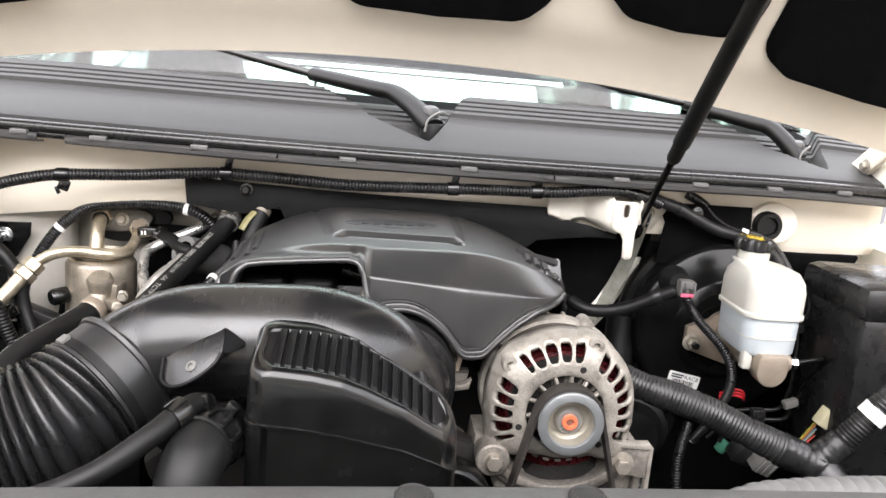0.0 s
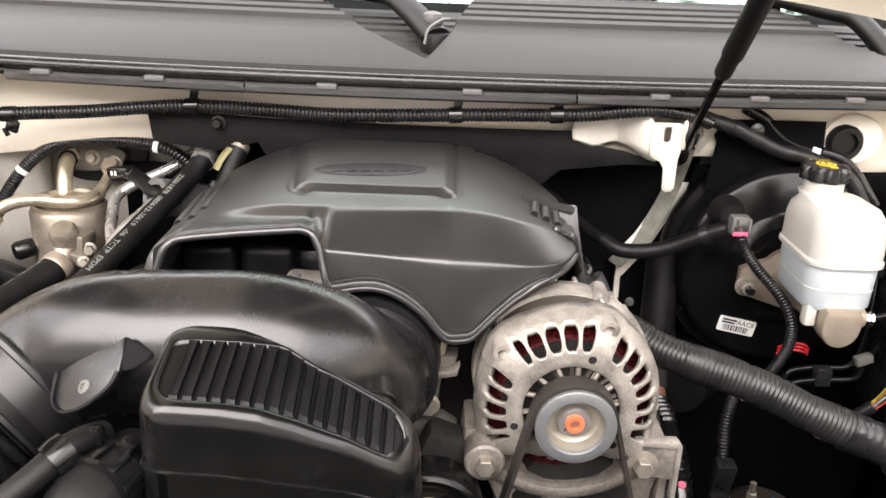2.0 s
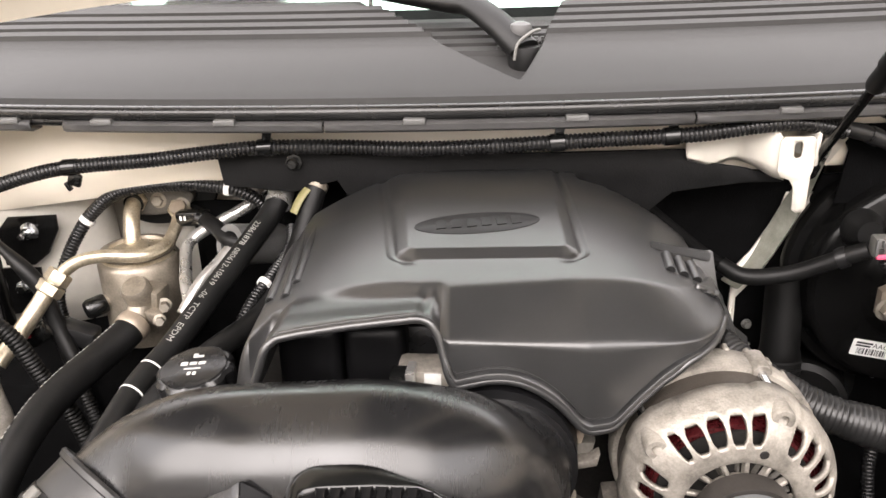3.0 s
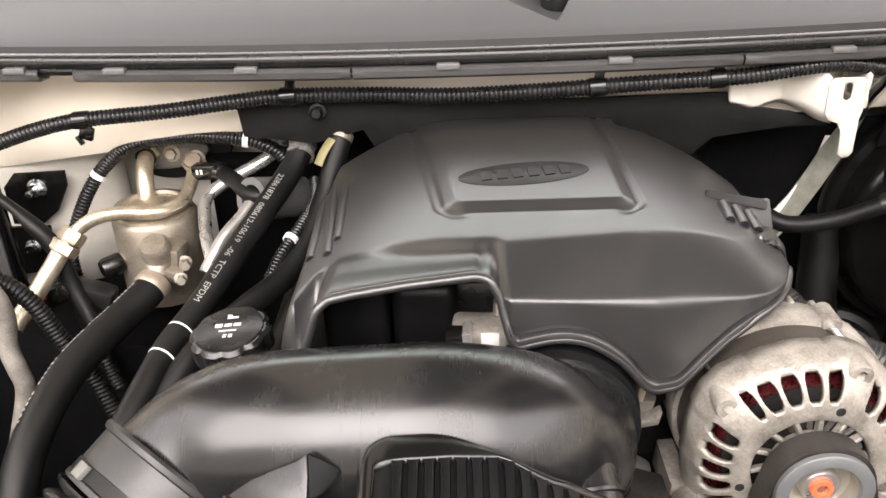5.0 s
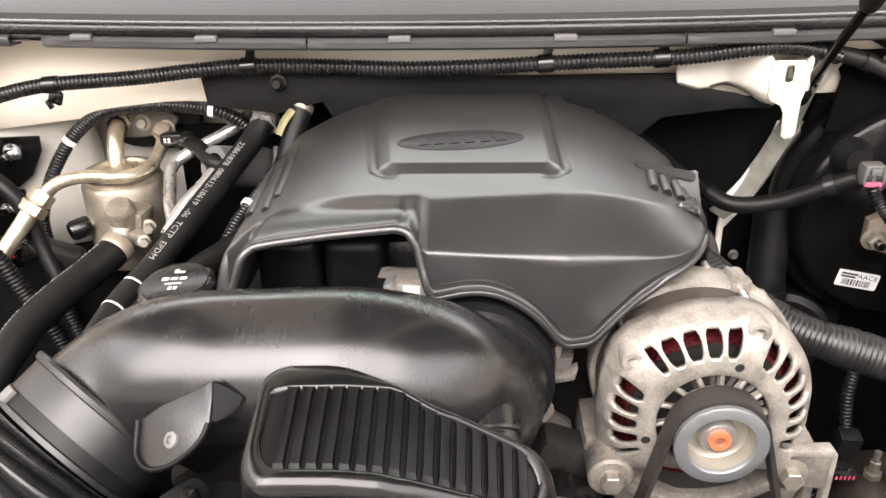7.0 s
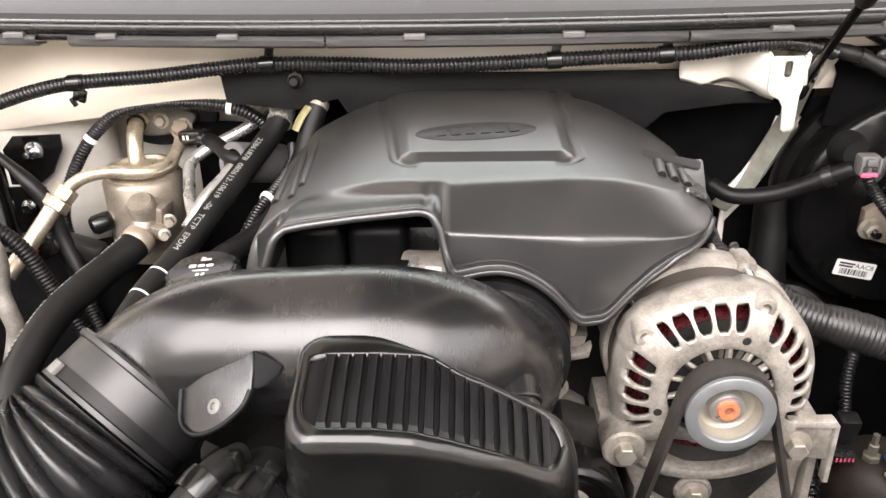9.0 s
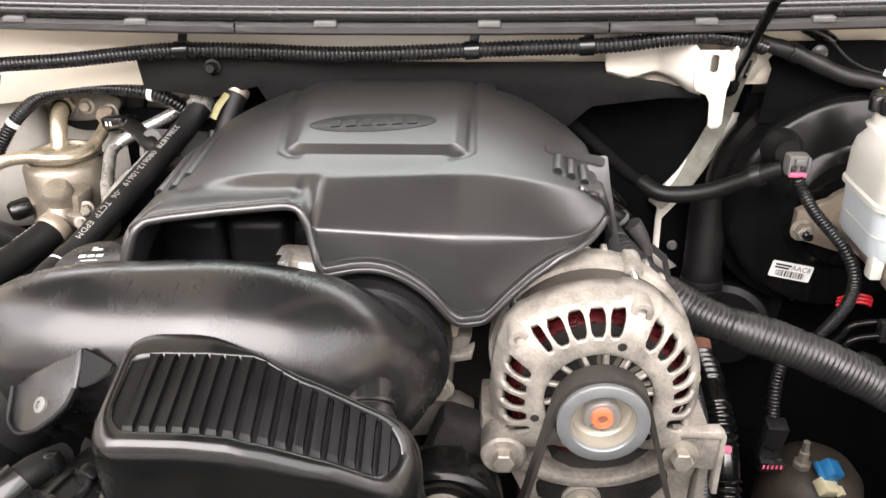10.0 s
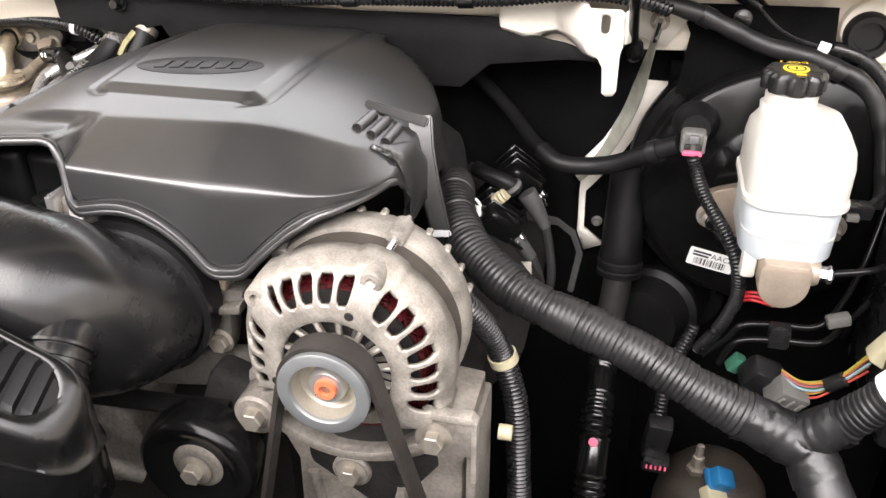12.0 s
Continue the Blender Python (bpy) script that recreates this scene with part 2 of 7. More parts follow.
def sweep(bm, points, radius, step=0.006, seg=14, caps=True, squash=None):
    """A pipe along a curve; radius is a number or a function of the run in metres and of the whole length."""
    pts, total = spline(points, step)
    n = len(pts) - 1
    rings, up = [], None
    for i, p in enumerate(pts):
        t = (pts[min(i + 1, n)] - pts[max(i - 1, 0)]).normalized()
        if up is None:
            up = V(0, 0, 1) if abs(t.z) < 0.9 else V(1, 0, 0)
        side = t.cross(up).normalized()
        up = side.cross(t).normalized()
        r = radius(total * i / n, total) if callable(radius) else radius
        a, b = (r, r) if not squash else (r * squash[0], r * squash[1])
        rings.append([bm.verts.new(p + side * (a * math.cos(2 * math.pi * k / seg)) + up * (b * math.sin(2 * math.pi * k / seg))) for k in range(seg)])
    for a, b in zip(rings, rings[1:]):
        for k in range(seg):
            j = (k + 1) % seg
            bm.faces.new((a[k], a[j], b[j], b[k]))
    if caps:
        bm.faces.new(rings[0][::-1])
        bm.faces.new(rings[-1])
    return bm


def pipe(points, radius, step=0.006, seg=14, caps=True, squash=None):
    return sweep(bmesh.new(), points, radius, step, seg, caps, squash)


def ribbed(points, r, pitch=0.004, depth=0.0012, seg=14):
    """Convoluted loom: rings at an even pitch."""
    def rad(s, total):
        return r - depth * (0.5 - 0.5 * math.cos(2 * math.pi * s / pitch)) ** 1.8
    return sweep(bmesh.new(), points, rad, pitch / 4, seg)


def slab(bm, outline, thick, m=None, bevel=0.0):
    """A plate: a flat outline in x, y of m, thick along z, with rounded rims."""
    m = m or Matrix()
    lo = [bm.verts.new(V(x, y, 0)) for x, y in outline]
    f = bm.faces.new(lo)
    ex = bmesh.ops.extrude_face_region(bm, geom=[f])
    hi = [g for g in ex["geom"] if isinstance(g, bmesh.types.BMVert)]
    bmesh.ops.translate(bm, verts=hi, vec=(0, 0, thick))
    vs = lo + hi
    if bevel:
        es = [e for e in {e for v in vs for e in v.link_edges} if abs(e.verts[0].co.z - e.verts[1].co.z) < 1e-7]
        r = bmesh.ops.bevel(bm, geom=es, offset=bevel, segments=2, affect="EDGES", profile=0.5)
        vs = list({v for f in r["faces"] for v in f.verts} | {v for v in vs if v.is_valid})
    bmesh.ops.transform(bm, verts=vs, matrix=m)
    return bm


def plate(outline, thick, m=None, bevel=0.0):
    return slab(bmesh.new(), outline, thick, m, bevel)


def oval(rx, ry, n=40, cx=0.0, cy=0.0):
    return [(cx + rx * math.cos(2 * math.pi * i / n), cy + ry * math.sin(2 * math.pi * i / n)) for i in range(n)]


def round_rect(w, h, r, n=5):
    pts = []
    for cx, cy, a0 in ((w / 2 - r, h / 2 - r, 0), (-w / 2 + r, h / 2 - r, 90), (-w / 2 + r, -h / 2 + r, 180), (w / 2 - r, -h / 2 + r, 270)):
        for i in range(n + 1):
            a = radians(a0 + 90 * i / n)
            pts.append((cx + r * math.cos(a), cy + r * math.sin(a)))
    return pts


def grid(bm, rows):
    """A sheet through rows of places, all of one length."""
    vs = [[bm.verts.new(p) for p in row] for row in rows]
    for a, b in zip(vs, vs[1:]):
        for i in range(len(a) - 1):
            bm.faces.new((a[i], a[i + 1], b[i + 1], b[i]))
    return bm


def sheet(rows):
    return grid(bmesh.new(), rows)


def solid(ob, thick, offset=-1):
    md = ob.modifiers.new("thickness", "SOLIDIFY")
    md.thickness, md.offset = thick, offset
    return ob


def hexbolt(bm, p, ahead, r=0.007, h=0.006, flange=0.011):
    """A hexagon bolt head with a washer flange."""
    m = basis(p, ahead)
    lathe(bm, [(0, 0), (flange, 0), (flange, 0.0012), (r * 1.05, 0.0022), (0, 0.0022)], m, 20)
    lathe(bm, [(r, 0.002), (r, h - 0.0008), (r * 0.9, h), (0, h)], m, 6)
    return bm


def bolt_part(p, ahead, parent, r=0.007, h=0.006, flange=0.011, material=None, name="bolt"):
    return part(name, hexbolt(bmesh.new(), Vector(p), ahead, r, h, flange), material or M_BOLT, parent, angle=25)


# ---- the large structure: ground and truck body ----
CX = 0.035  # middle of the truck


def bow(x):
    return 0.16 * (x - CX) ** 2


bm = bmesh.new()
slab(bm, [(-400, -400), (400, -400), (400, 400), (-400, 400)], 0.05, at(0, 0, -0.05))
solo("ground", bm, M_ASPHALT, "dark grey asphalt ground under the truck", "ground", "structure")

# added walls out of view that dim low reflections and bounce light back
for nm, sz, p in (("wall_unseen_front", (16.0, 0.25, 2.6), (0, -2.6, 1.30)), ("wall_unseen_left", (0.25, 9.0, 3.4), (-5.0, 1.5, 1.7)), ("wall_unseen_right", (0.25, 9.0, 3.4), (5.2, 1.5, 1.7))):
    solo(nm, rbox(sz, at(*p), 0.02), M_WALL, "plain grey wall added out of view to shape reflections", "wall", "structure")

# upper cowl wall, painted, with a lower edge that falls towards one side
xs = np.linspace(-0.70, 0.77, 60)
def plenum_low(x):
    return 1.100 + min(0.0, 0.16 * (x + 0.24)) - 0.02 * max(0.0, min(1.0, (x - 0.5) / 0.1))
rows = [[V(x, 1.128 + bow(x) + dy, z0 + (plenum_low(x) - 1.1) * k) for x in xs]
        for dy, z0, k in ((-0.03, 1.186, 0), (-0.004, 1.180, 0), (0.0, 1.172, 0), (0.002, 1.14, 0.2), (0.004, 1.110, 0.9), (0.010, 1.100, 1), (0.06, 1.096, 1), (0.10, 1.085, 1))]
solid(solo("wall_cowl", sheet(rows), M_PAINT, "cream painted steel cowl wall under the weatherstrip", "body panel", "structure"), 0.002)
# lower firewall
bm = bmesh.new()
rows = [[V(x, 1.225 + bow(x) + 0.02 * max(0, min(1, (1.0 - z) / 0.1)), z) for x in xs] for z in (1.105, 1.08, 1.0, 0.95, 0.9, 0.7, 0.3)]
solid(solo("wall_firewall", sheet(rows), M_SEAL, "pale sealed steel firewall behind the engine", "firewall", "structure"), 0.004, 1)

# inner fenders, outer fenders, front panel, under tray
for side, xa, xb in ((-1, -0.70, -0.95), (1, 0.77, 1.02)):
    bm = bmesh.new()
    rows = []
    for y in np.linspace(0.30, 1.32, 24):
        s = 0.012 * math.sin(y * 9)
        prof = ((xa, 0.35), (xa, 0.80), (xa + side * 0.01, 1.02), (xa + side * 0.02, 1.085), (xa + side * 0.05, 1.10), (xa + side * 0.075, 1.115),
                (xa + side * 0.08, 1.17), (xa + side * 0.10, 1.19), (xa + side * 0.16, 1.19), (xa + side * 0.23, 1.15), (xb, 1.05), (xb + side * 0.02, 0.75), (xb, 0.45))
        rows.append([V(px + (s if i < 2 else 0), y, pz + (0.02 * (y - 0.8) if i > 5 else 0)) for i, (px, pz) in enumerate(prof)])
    solid(solo("fender", sheet(rows), M_PAINT, "cream painted truck fender with its inner apron", "fender", "structure"), 0.003)
bm = bmesh.new()
box(bm, (1.9, 0.05, 0.62), at(CX, 0.25, 0.72), 0.02)
box(bm, (1.96, 0.10, 0.24), at(CX, 0.20, 0.42), 0.04)
solo("front_panel", bm, M_PAINT, "cream painted front panel of the truck", "body panel", "structure")
solo("under_tray", rbox((1.45, 1.0, 0.02), at(CX, 0.78, 0.36), 0.004), M_DARK, "black splash tray under the engine", "tray", "structure")


# near-black sheets added to darken the pale fender aprons
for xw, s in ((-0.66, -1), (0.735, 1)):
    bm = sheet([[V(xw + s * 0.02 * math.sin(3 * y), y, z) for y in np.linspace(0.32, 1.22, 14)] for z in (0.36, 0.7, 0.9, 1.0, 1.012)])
    solid(solo("apron_dark_sheet", bm, M_PAD, "near-black sheet added along the fender apron to darken it", "liner", "structure"), 0.006)


# cowl grille: flat apron, raised ribs, and a triangular wiper recess
def wiper_dip(x, y, px, py):
    w = (y - py) * 1.0
    if w <= 0:
        return 0.0
    reach = w * (0.95 if x < px else 0.34)
    d = min(1.0, max(0.0, (reach - abs(x - px)) / 0.008))
    return 0.022 * d * min(1.0, w / 0.035)


def cowl_z(x, y):
    v = y - bow(x)
    z = float(np.interp(v, [1.074, 1.080, 1.090, 1.188, 1.200, 1.32], [1.190, 1.199, 1.2025, 1.2300, 1.236, 1.276]))
    if 1.202 < v < 1.270:
        ph = ((v - 1.202) / 0.017) % 1
        z += 0.005 * (1 if ph < 0.6 else 0)
    if v < 1.32:
        z -= wiper_dip(x, v, 0.070, 1.106)
        z -= wiper_dip(x, v, 0.655, 1.115)
    return z - 0.10 * max(0.0, abs(x - CX) - 0.45) ** 2


ys = [1.074, 1.077, 1.080, 1.085, 1.090] + list(np.arange(1.096, 1.2021, 0.003)) + [v + d for v in np.arange(1.202, 1.269, 0.017) for d in (0.0002, 0.0098, 0.0104, 0.0168)] + [1.275, 1.285]
cx = np.concatenate([np.linspace(-0.74, -0.09, 80), np.linspace(-0.086, 0.13, 150), np.linspace(0.135, 0.81, 170)])
rows = [[V(x, y + bow(x), cowl_z(x, y + bow(x))) for x in cx] for y in ys]
COWL = solo("cowl_panel", sheet(rows), M_COWL, "dark grey plastic cowl panel with ribs below the windshield", "cowl panel", "structure", angle=30)
solid(COWL, 0.003)
# mesh grille inside the wiper recess
bm = bmesh.new()
for i in range(9):
    for j in range(4):
        box(bm, (0.0045, 0.003, 0.004), at(0.052 + i * 0.008, 1.205 + j * 0.006, 1.222 + j * 0.002))
part("recess_mesh", bm, M_LIP, COWL)

# weatherstrip and the flange under it
wx = np.linspace(-0.72, 0.79, 40)
solo("weatherstrip", pipe([(x, 1.068 + bow(x), 1.188 - 0.10 * max(0.0, abs(x - CX) - 0.45) ** 2) for x in wx], 0.0075, 0.012, 12), M_STRIP, "black rubber weatherstrip along the cowl edge", "weatherstrip", "structure")
solo("weatherstrip_lower", pipe([(x, 1.070 + bow(x), 1.1795 - 0.10 * max(0.0, abs(x - CX) - 0.45) ** 2) for x in wx], 0.0055, 0.012, 10), M_STRIP, "thin black rubber lip below the weatherstrip", "weatherstrip", "structure")
for xa, xb in ((-0.72, -0.418), (-0.382, -0.12), (-0.118, 0.23), (0.232, 0.79)):
    fx = np.linspace(xa, xb, 18)
    rows = [[V(x, 1.062 + bow(x) + dy, z - 0.10 * max(0.0, abs(x - CX) - 0.45) ** 2) for x in fx] for dy, z in ((0.004, 1.1795), (0.0, 1.1790), (-0.002, 1.1775), (-0.001, 1.1735), (0.002, 1.1715), (0.02, 1.1705))]
    solid(solo("trim", sheet(rows), M_LIP, "dark grey plastic flange under the weatherstrip", "trim", "structure"), 0.002)
for x in (-0.44, -0.34, -0.215, -0.032, 0.12, 0.32, 0.43, 0.54, 0.65):
    solo("retainer_clip", rbox((0.021, 0.010, 0.006), at(x, 1.0605 + bow(x), 1.1812), 0.0015), M_TANK, "small grey retaining clip on the weatherstrip flange", "clip", "", "weatherstrip clips")

# windshield and the dark cabin behind it
def screen(x, k):
    return V(CX + (x - CX) * (1 - 0.12 * k), 1.278 + bow(x) * (1 + k) + 0.85 * k, 1.258 + 0.56 * k - 0.10 * max(0.0, abs(x - CX) - 0.45) ** 2)
gx = np.linspace(-0.72, 0.79, 30)
W = solo("window_windshield", sheet([[screen(x, k) for x in gx] for k in np.linspace(0, 1, 10)]), M_GLASS, "green tinted curved windshield glass", "windshield", "structure")
W.visible_shadow = False
solid(W, 0.005)
solo("dashboard", sheet([[V(x, 1.32 + bow(x) + 0.75 * k, 1.215 + 0.06 * math.sin(k * 2.5)) for x in gx] for k in np.linspace(0, 1, 8)]), M_PAD, "black dashboard seen through the windshield", "dashboard", "structure")

# raised hood: hem, inner panel, insulation
def hood(x, s):
    """s runs from the hem forwards along the hood."""
    drop = 0.155 * (x - CX) ** 2
    up = radians(48)
    return V(x, 1.050 + 0.3 * bow(x) - s * math.cos(up), 1.355 - drop + s * math.sin(up) - 0.05 * s * s)


hx = np.linspace(-0.78, 0.85, 44)
rows = [[hood(x, 0) + V(0, 0.062, -0.036) for x in hx], [hood(x, 0) + V(0, 0.052, -0.0455) for x in hx], [hood(x, 0) + V(0, 0.044, -0.0465) for x in hx],
        [hood(x, 0) + V(0, 0.008, -0.004) for x in hx], [hood(x, 0.004) for x in hx]] + [[hood(x, s) for x in hx] for s in np.linspace(0.03, 1.35, 26)]
HOOD = thing("hood", (CX, 1.08, 1.30), "raised cream painted hood seen from below", "hood")
solid(part("panel", sheet(rows), M_PAINT, HOOD), 0.012, 1)
def pad_piece(xa, xb, sa, sb, r):
    rows = []
    for i in range(25):
        v = (i / 24) ** 2.6
        row = []
        s = sa + (sb - sa) * v
        inset = 0.0
        e = min(s - sa, sb - s)
        if e < r:
            inset = r - math.sqrt(max(0.0, r * r - (r - e) ** 2))
        for j in range(25):
            x = xa + inset + (xb - xa - 2 * inset) * j / 24
            edge = min(j, 24 - j, i, 24 - i)
            p = hood(x, s)
            row.append(p + V(0, -0.5, -0.75) * (0.003 if edge == 0 else 0.014 + 0.006 * (1 - abs(j - 12) / 12)))
        rows.append(row)
    return sheet(rows)
for xa, xb, sa, sb in ((-0.66, -0.355, 0.028, 0.75), (-0.068, 0.196, 0.026, 1.15), (0.250, 0.440, 0.055, 0.9), (0.458, 0.75, 0.020, 0.9)):
    part("insulation", pad_piece(xa, xb, sa, sb, 0.045), M_PAD, HOOD, "black felt insulation pad")

# hood struts with their ball ends
def strut(x0, x1):
    a, d = V(x0, 1.118, 1.106), V(x1 - x0, -0.130, 0.1215)
    T = thing("hood_strut", a, "black gas strut that props the hood open", "gas strut", "hood struts")
    part("rod", pipe([a, a + d * 1.12], 0.0045, 0.02, 12), M_STEEL, T, "thin dark piston rod").data.materials[0] = M_BOOST
    part("sleeve", turned([(0, 0), (0.0075, 0), (0.0088, 0.004), (0.0088, 0.030), (0.0105, 0.032), (0.0105, 0.036), (0, 0.036)], basis(a + d * 0.92, d), 18), M_RUBBER, T)
    part("cylinder", pipe([a + d * 1.10, a + d * 3.4], 0.0105, 0.03, 16), M_RUBBER, T)
    part("ball_joint", turned([(0, -0.006), (0.008, -0.006), (0.010, 0.0), (0.009, 0.012), (0.005, 0.018), (0, 0.018)], basis(a, d), 16), M_BOOST, T)
    return T
strut(0.362, 0.357)


# ---- engine: cover, duct, resonator, alternator ----
def smooth(t):
    t = max(0.0, min(1.0, t))
    return t * t * (3 - 2 * t)


def step(t):
    return max(0.0, min(1.0, t))


def cover_top(x, y):
    d = max(0.0, abs(x - CX) - 0.05)
    z = 1.1225 - 2.2 * d * d - 0.13 * max(0.0, y - 0.99) ** 1.2
    # raised middle panel: rounded front corners, a sloping skirt, and a shallow channel along each side
    u = abs(x - 0.034)
    if x < 0.034:   # the panel widens to one side towards the rear
        u *= 0.069 / (0.069 + 0.13 * max(0.0, y - 0.88))
    r = 0.016
    qx, qy = u - (0.0705 - r), (0.8735 + r) - y
    out = math.hypot(max(qx, 0.0), max(qy, 0.0)) + min(max(qx, qy), 0.0) - r
    fade = 1 - 0.75 * smooth((y - 0.94) / 0.12)
    z += 0.0050 * step(-out / 0.0105) * fade
    side = smooth((u - 0.050) / 0.014)
    z -= 0.0018 * side * smooth((out + 0.0015) / 0.002) * smooth((0.0070 - out) / 0.0025)
    # the right flank falls away from a firm edge
    edge = float(np.interp(y, [0.90, 0.93, 0.98, 1.03, 1.075, 1.10], [0.225, 0.2165, 0.2125, 0.192, 0.160, 0.125]))
    return z - 0.055 * smooth((x - edge) / 0.016)


def cover_low(x):
    """Height of the cover's front lower edge."""
    xs_ = [-0.20, -0.136, -0.122, -0.116, -0.108, -0.094, -0.016, -0.006, 0.000, 0.005, 0.010, 0.030, 0.042, 0.054, 0.066, 0.078, 0.087, 0.094, 0.100, 0.103, 0.117, 0.120, 0.135, 0.152, 0.172, 0.190, 0.215]
    zs_ = [0.985, 1.050, 1.085, 1.103, 1.1090, 1.111, 1.1168, 1.1145, 1.103, 1.080, 1.071, 1.0745, 1.0745, 1.0715, 1.065, 1.0555, 1.0455, 1.0355, 1.0300, 1.0295, 1.0295, 1.0305, 1.046, 1.061, 1.0735, 1.078, 1.081]
    w = 0.0035 if x > 0.012 else 0.001
    return float(np.mean(np.interp([x - w, x - w / 2, x, x + w / 2, x + w], xs_, zs_)))


def cover_front(x):
    """How far forward the front face stands."""
    w = 0.012 if x > 0.11 else 0.0
    return float(np.mean(np.interp([x - w, x - w / 2, x, x + w / 2, x + w], [-0.16, -0.13, -0.11, -0.06, -0.01, 0.0, 0.006, 0.10, 0.17, 0.19, 0.205, 0.215, 0.23], [0.772, 0.768, 0.777, 0.785, 0.789, 0.784, 0.778, 0.786, 0.802, 0.815, 0.838, 0.870, 0.93])))


def cover_column(x, drop):
    yf, zl = cover_front(x), cover_low(x)
    zc = 1.105 - 0.10 * (x - 0.006)
    arch = smooth((0.004 - x) / 0.020)
    zc = zc * (1 - arch) + (zl + 0.0045) * arch
    zc = max(zc, zl + 0.003)
    lean = 0.05
    pts = []
    h = zc - zl
    band = min(1.0, h / 0.022)
    for k, out in ((0, -0.0006), (0.0012, -0.0036), (0.0060, -0.0040), (0.0072, -0.0034), (0.0080, 0.0016), (0.0092, 0.0018), (0.0105, 0.0), (0.0125, 0.0)):
        z = zl + k * band
        pts.append(V(x, yf + lean * (z - zc) + out * band, z - drop))
    for k in (0.15, 0.35, 0.55, 0.72, 0.84, 0.92, 0.965, 1.0):   # front face, from the lower band up
        z = zl + 0.0125 * band + (h - 0.0125 * band) * k
        pts.append(V(x, yf + lean * (z - zc), z - drop))
    yc = (yf + 0.050) * (1 - arch) + float(np.interp(x, [-0.160, -0.138, -0.125, -0.110, -0.060, -0.010], [0.806, 0.812, 0.836, 0.848, 0.840, 0.832])) * arch
    zt = cover_top(x, yc)
    crease = len(pts) - 1
    for k in (0.035, 0.08, 0.15, 0.25, 0.38, 0.52, 0.66, 0.78, 0.87, 0.93, 0.97, 1.0):   # slope from the crease to the crest
        y = yf + (yc - yf) * k
        line = (1 - arch) * (1.10 * k - 0.10 * k ** 3) + arch * smooth((k - 0.70) / 0.30)
        pts.append(V(x, y, zc + 0.0008 * (1 - k) + (zt - zc) * line - 0.0042 * arch * smooth(k / 0.6) * smooth((1 - k) / 0.22) - drop))
    crest = len(pts) - 1
    yr = 1.117 - 0.45 * max(0.0, abs(x - CX) - 0.09)
    for y in list(np.linspace(yc + 0.003, 0.868, 7)) + list(np.arange(0.870, 0.9021, 0.0011)) + list(np.linspace(0.906, yr, 26)):
        pts.append(V(x, y, cover_top(x, y) - drop))
    for _ in range(3):   # ease the crease and the crest
        old = [p.copy() for p in pts]
        for mid, reach in ((crease, 3), (crest, 3)):
            for i in range(mid - reach, mid + reach + 1):
                pts[i] = old[i] * 0.5 + (old[i - 1] + old[i + 1]) * 0.25
    pts.append(V(x, yr + 0.006, cover_top(x, yr) - 0.012 - drop))
    pts.append(V(x, yr + 0.010, cover_top(x, yr) - 0.06 - drop))
    return pts


cols = []
for k in np.linspace(1, 0.08, 10):
    cols.append((-0.138 - 0.020 * k, 0.070 * k * k))
cols += [(x, 0.0) for x in np.linspace(-0.138, 0.207, 231)]
for k in np.linspace(0.1, 1, 8):
    cols.append((0.207 + 0.008 * min(1, k * 1.5), 0.045 * k * k))
COVER = thing("engine_cover", (CX, 0.92, 1.0), "textured black plastic engine cover with a raised middle panel", "engine cover")
body = part("shell", sheet([cover_column(x, d) for x, d in cols]), M_COVER, COVER, angle=50)
solid(body, 0.003, -1)
edge = [cover_column(x, d)[0] for x, d in cols[6:-6]]
part("lip", pipe([p + V(0, -0.0006, 0.001) for p in edge[::2]], 0.0030, 0.003, 10), M_COVER, COVER)
# emblem: a flat oval with plain raised strokes
eb = at(0.026, 0.934, cover_top(0.03, 0.934) - 0.0009, 0, 0, 9)
emblem = part("emblem", plate(oval(0.052, 0.0225), 0.0014, eb, 0.0005), M_RUBBER, COVER, "glossy oval emblem with plain raised strokes")
for i in range(6):
    x = -0.031 + i * 0.0125
    part("stroke", plate([(x - 0.004, -0.0088), (x + 0.004, -0.0080), (x + 0.0058, 0.0088), (x - 0.0022, 0.0080)], 0.0008, eb @ at(0, 0, 0.0013)), M_RUBBER, emblem)
# side vents: three rounded ribs below a ledge, and the flat strap that runs down behind them
for i in range(3):
    x0, x1 = 0.1766 + 0.0098 * i, 0.1737 + 0.0105 * i
    line = [V(x0 + (x1 - x0) * k, 0.914 - 0.030 * k, cover_top(x0 + (x1 - x0) * k, 0.914 - 0.030 * k) + 0.0018 - 0.0012 * k) for k in np.linspace(0, 1, 6)]
    rib = part("vent_rib", pipe([p - V(0, 0, 0.0006) for p in line], 0.0042, 0.003, 16), M_COVER, COVER)
    part("vent_hole", turned([(0, 0), (0.0033, 0), (0.0033, 0.0004), (0, 0.0004)], basis(line[-1] + V(0, -0.00005, 0), line[-1] - line[-2]), 14), M_RUBBER, rib)


def ribbon(rows, thick):
    """A flat strap through pairs of places, with thickness along y and z."""
    bm = sheet([[a + V(0, 0, 0), b] for a, b in rows])
    ex = bmesh.ops.extrude_face_region(bm, geom=list(bm.faces))
    bmesh.ops.translate(bm, verts=[g for g in ex["geom"] if isinstance(g, bmesh.types.BMVert)], vec=V(0.2, 0.9, -0.3).normalized() * thick)
    bmesh.ops.bevel(bm, geom=[e for e in bm.edges if e.calc_face_angle(0) > 0.8], offset=0.0012, segments=2, affect="EDGES")
    return bm


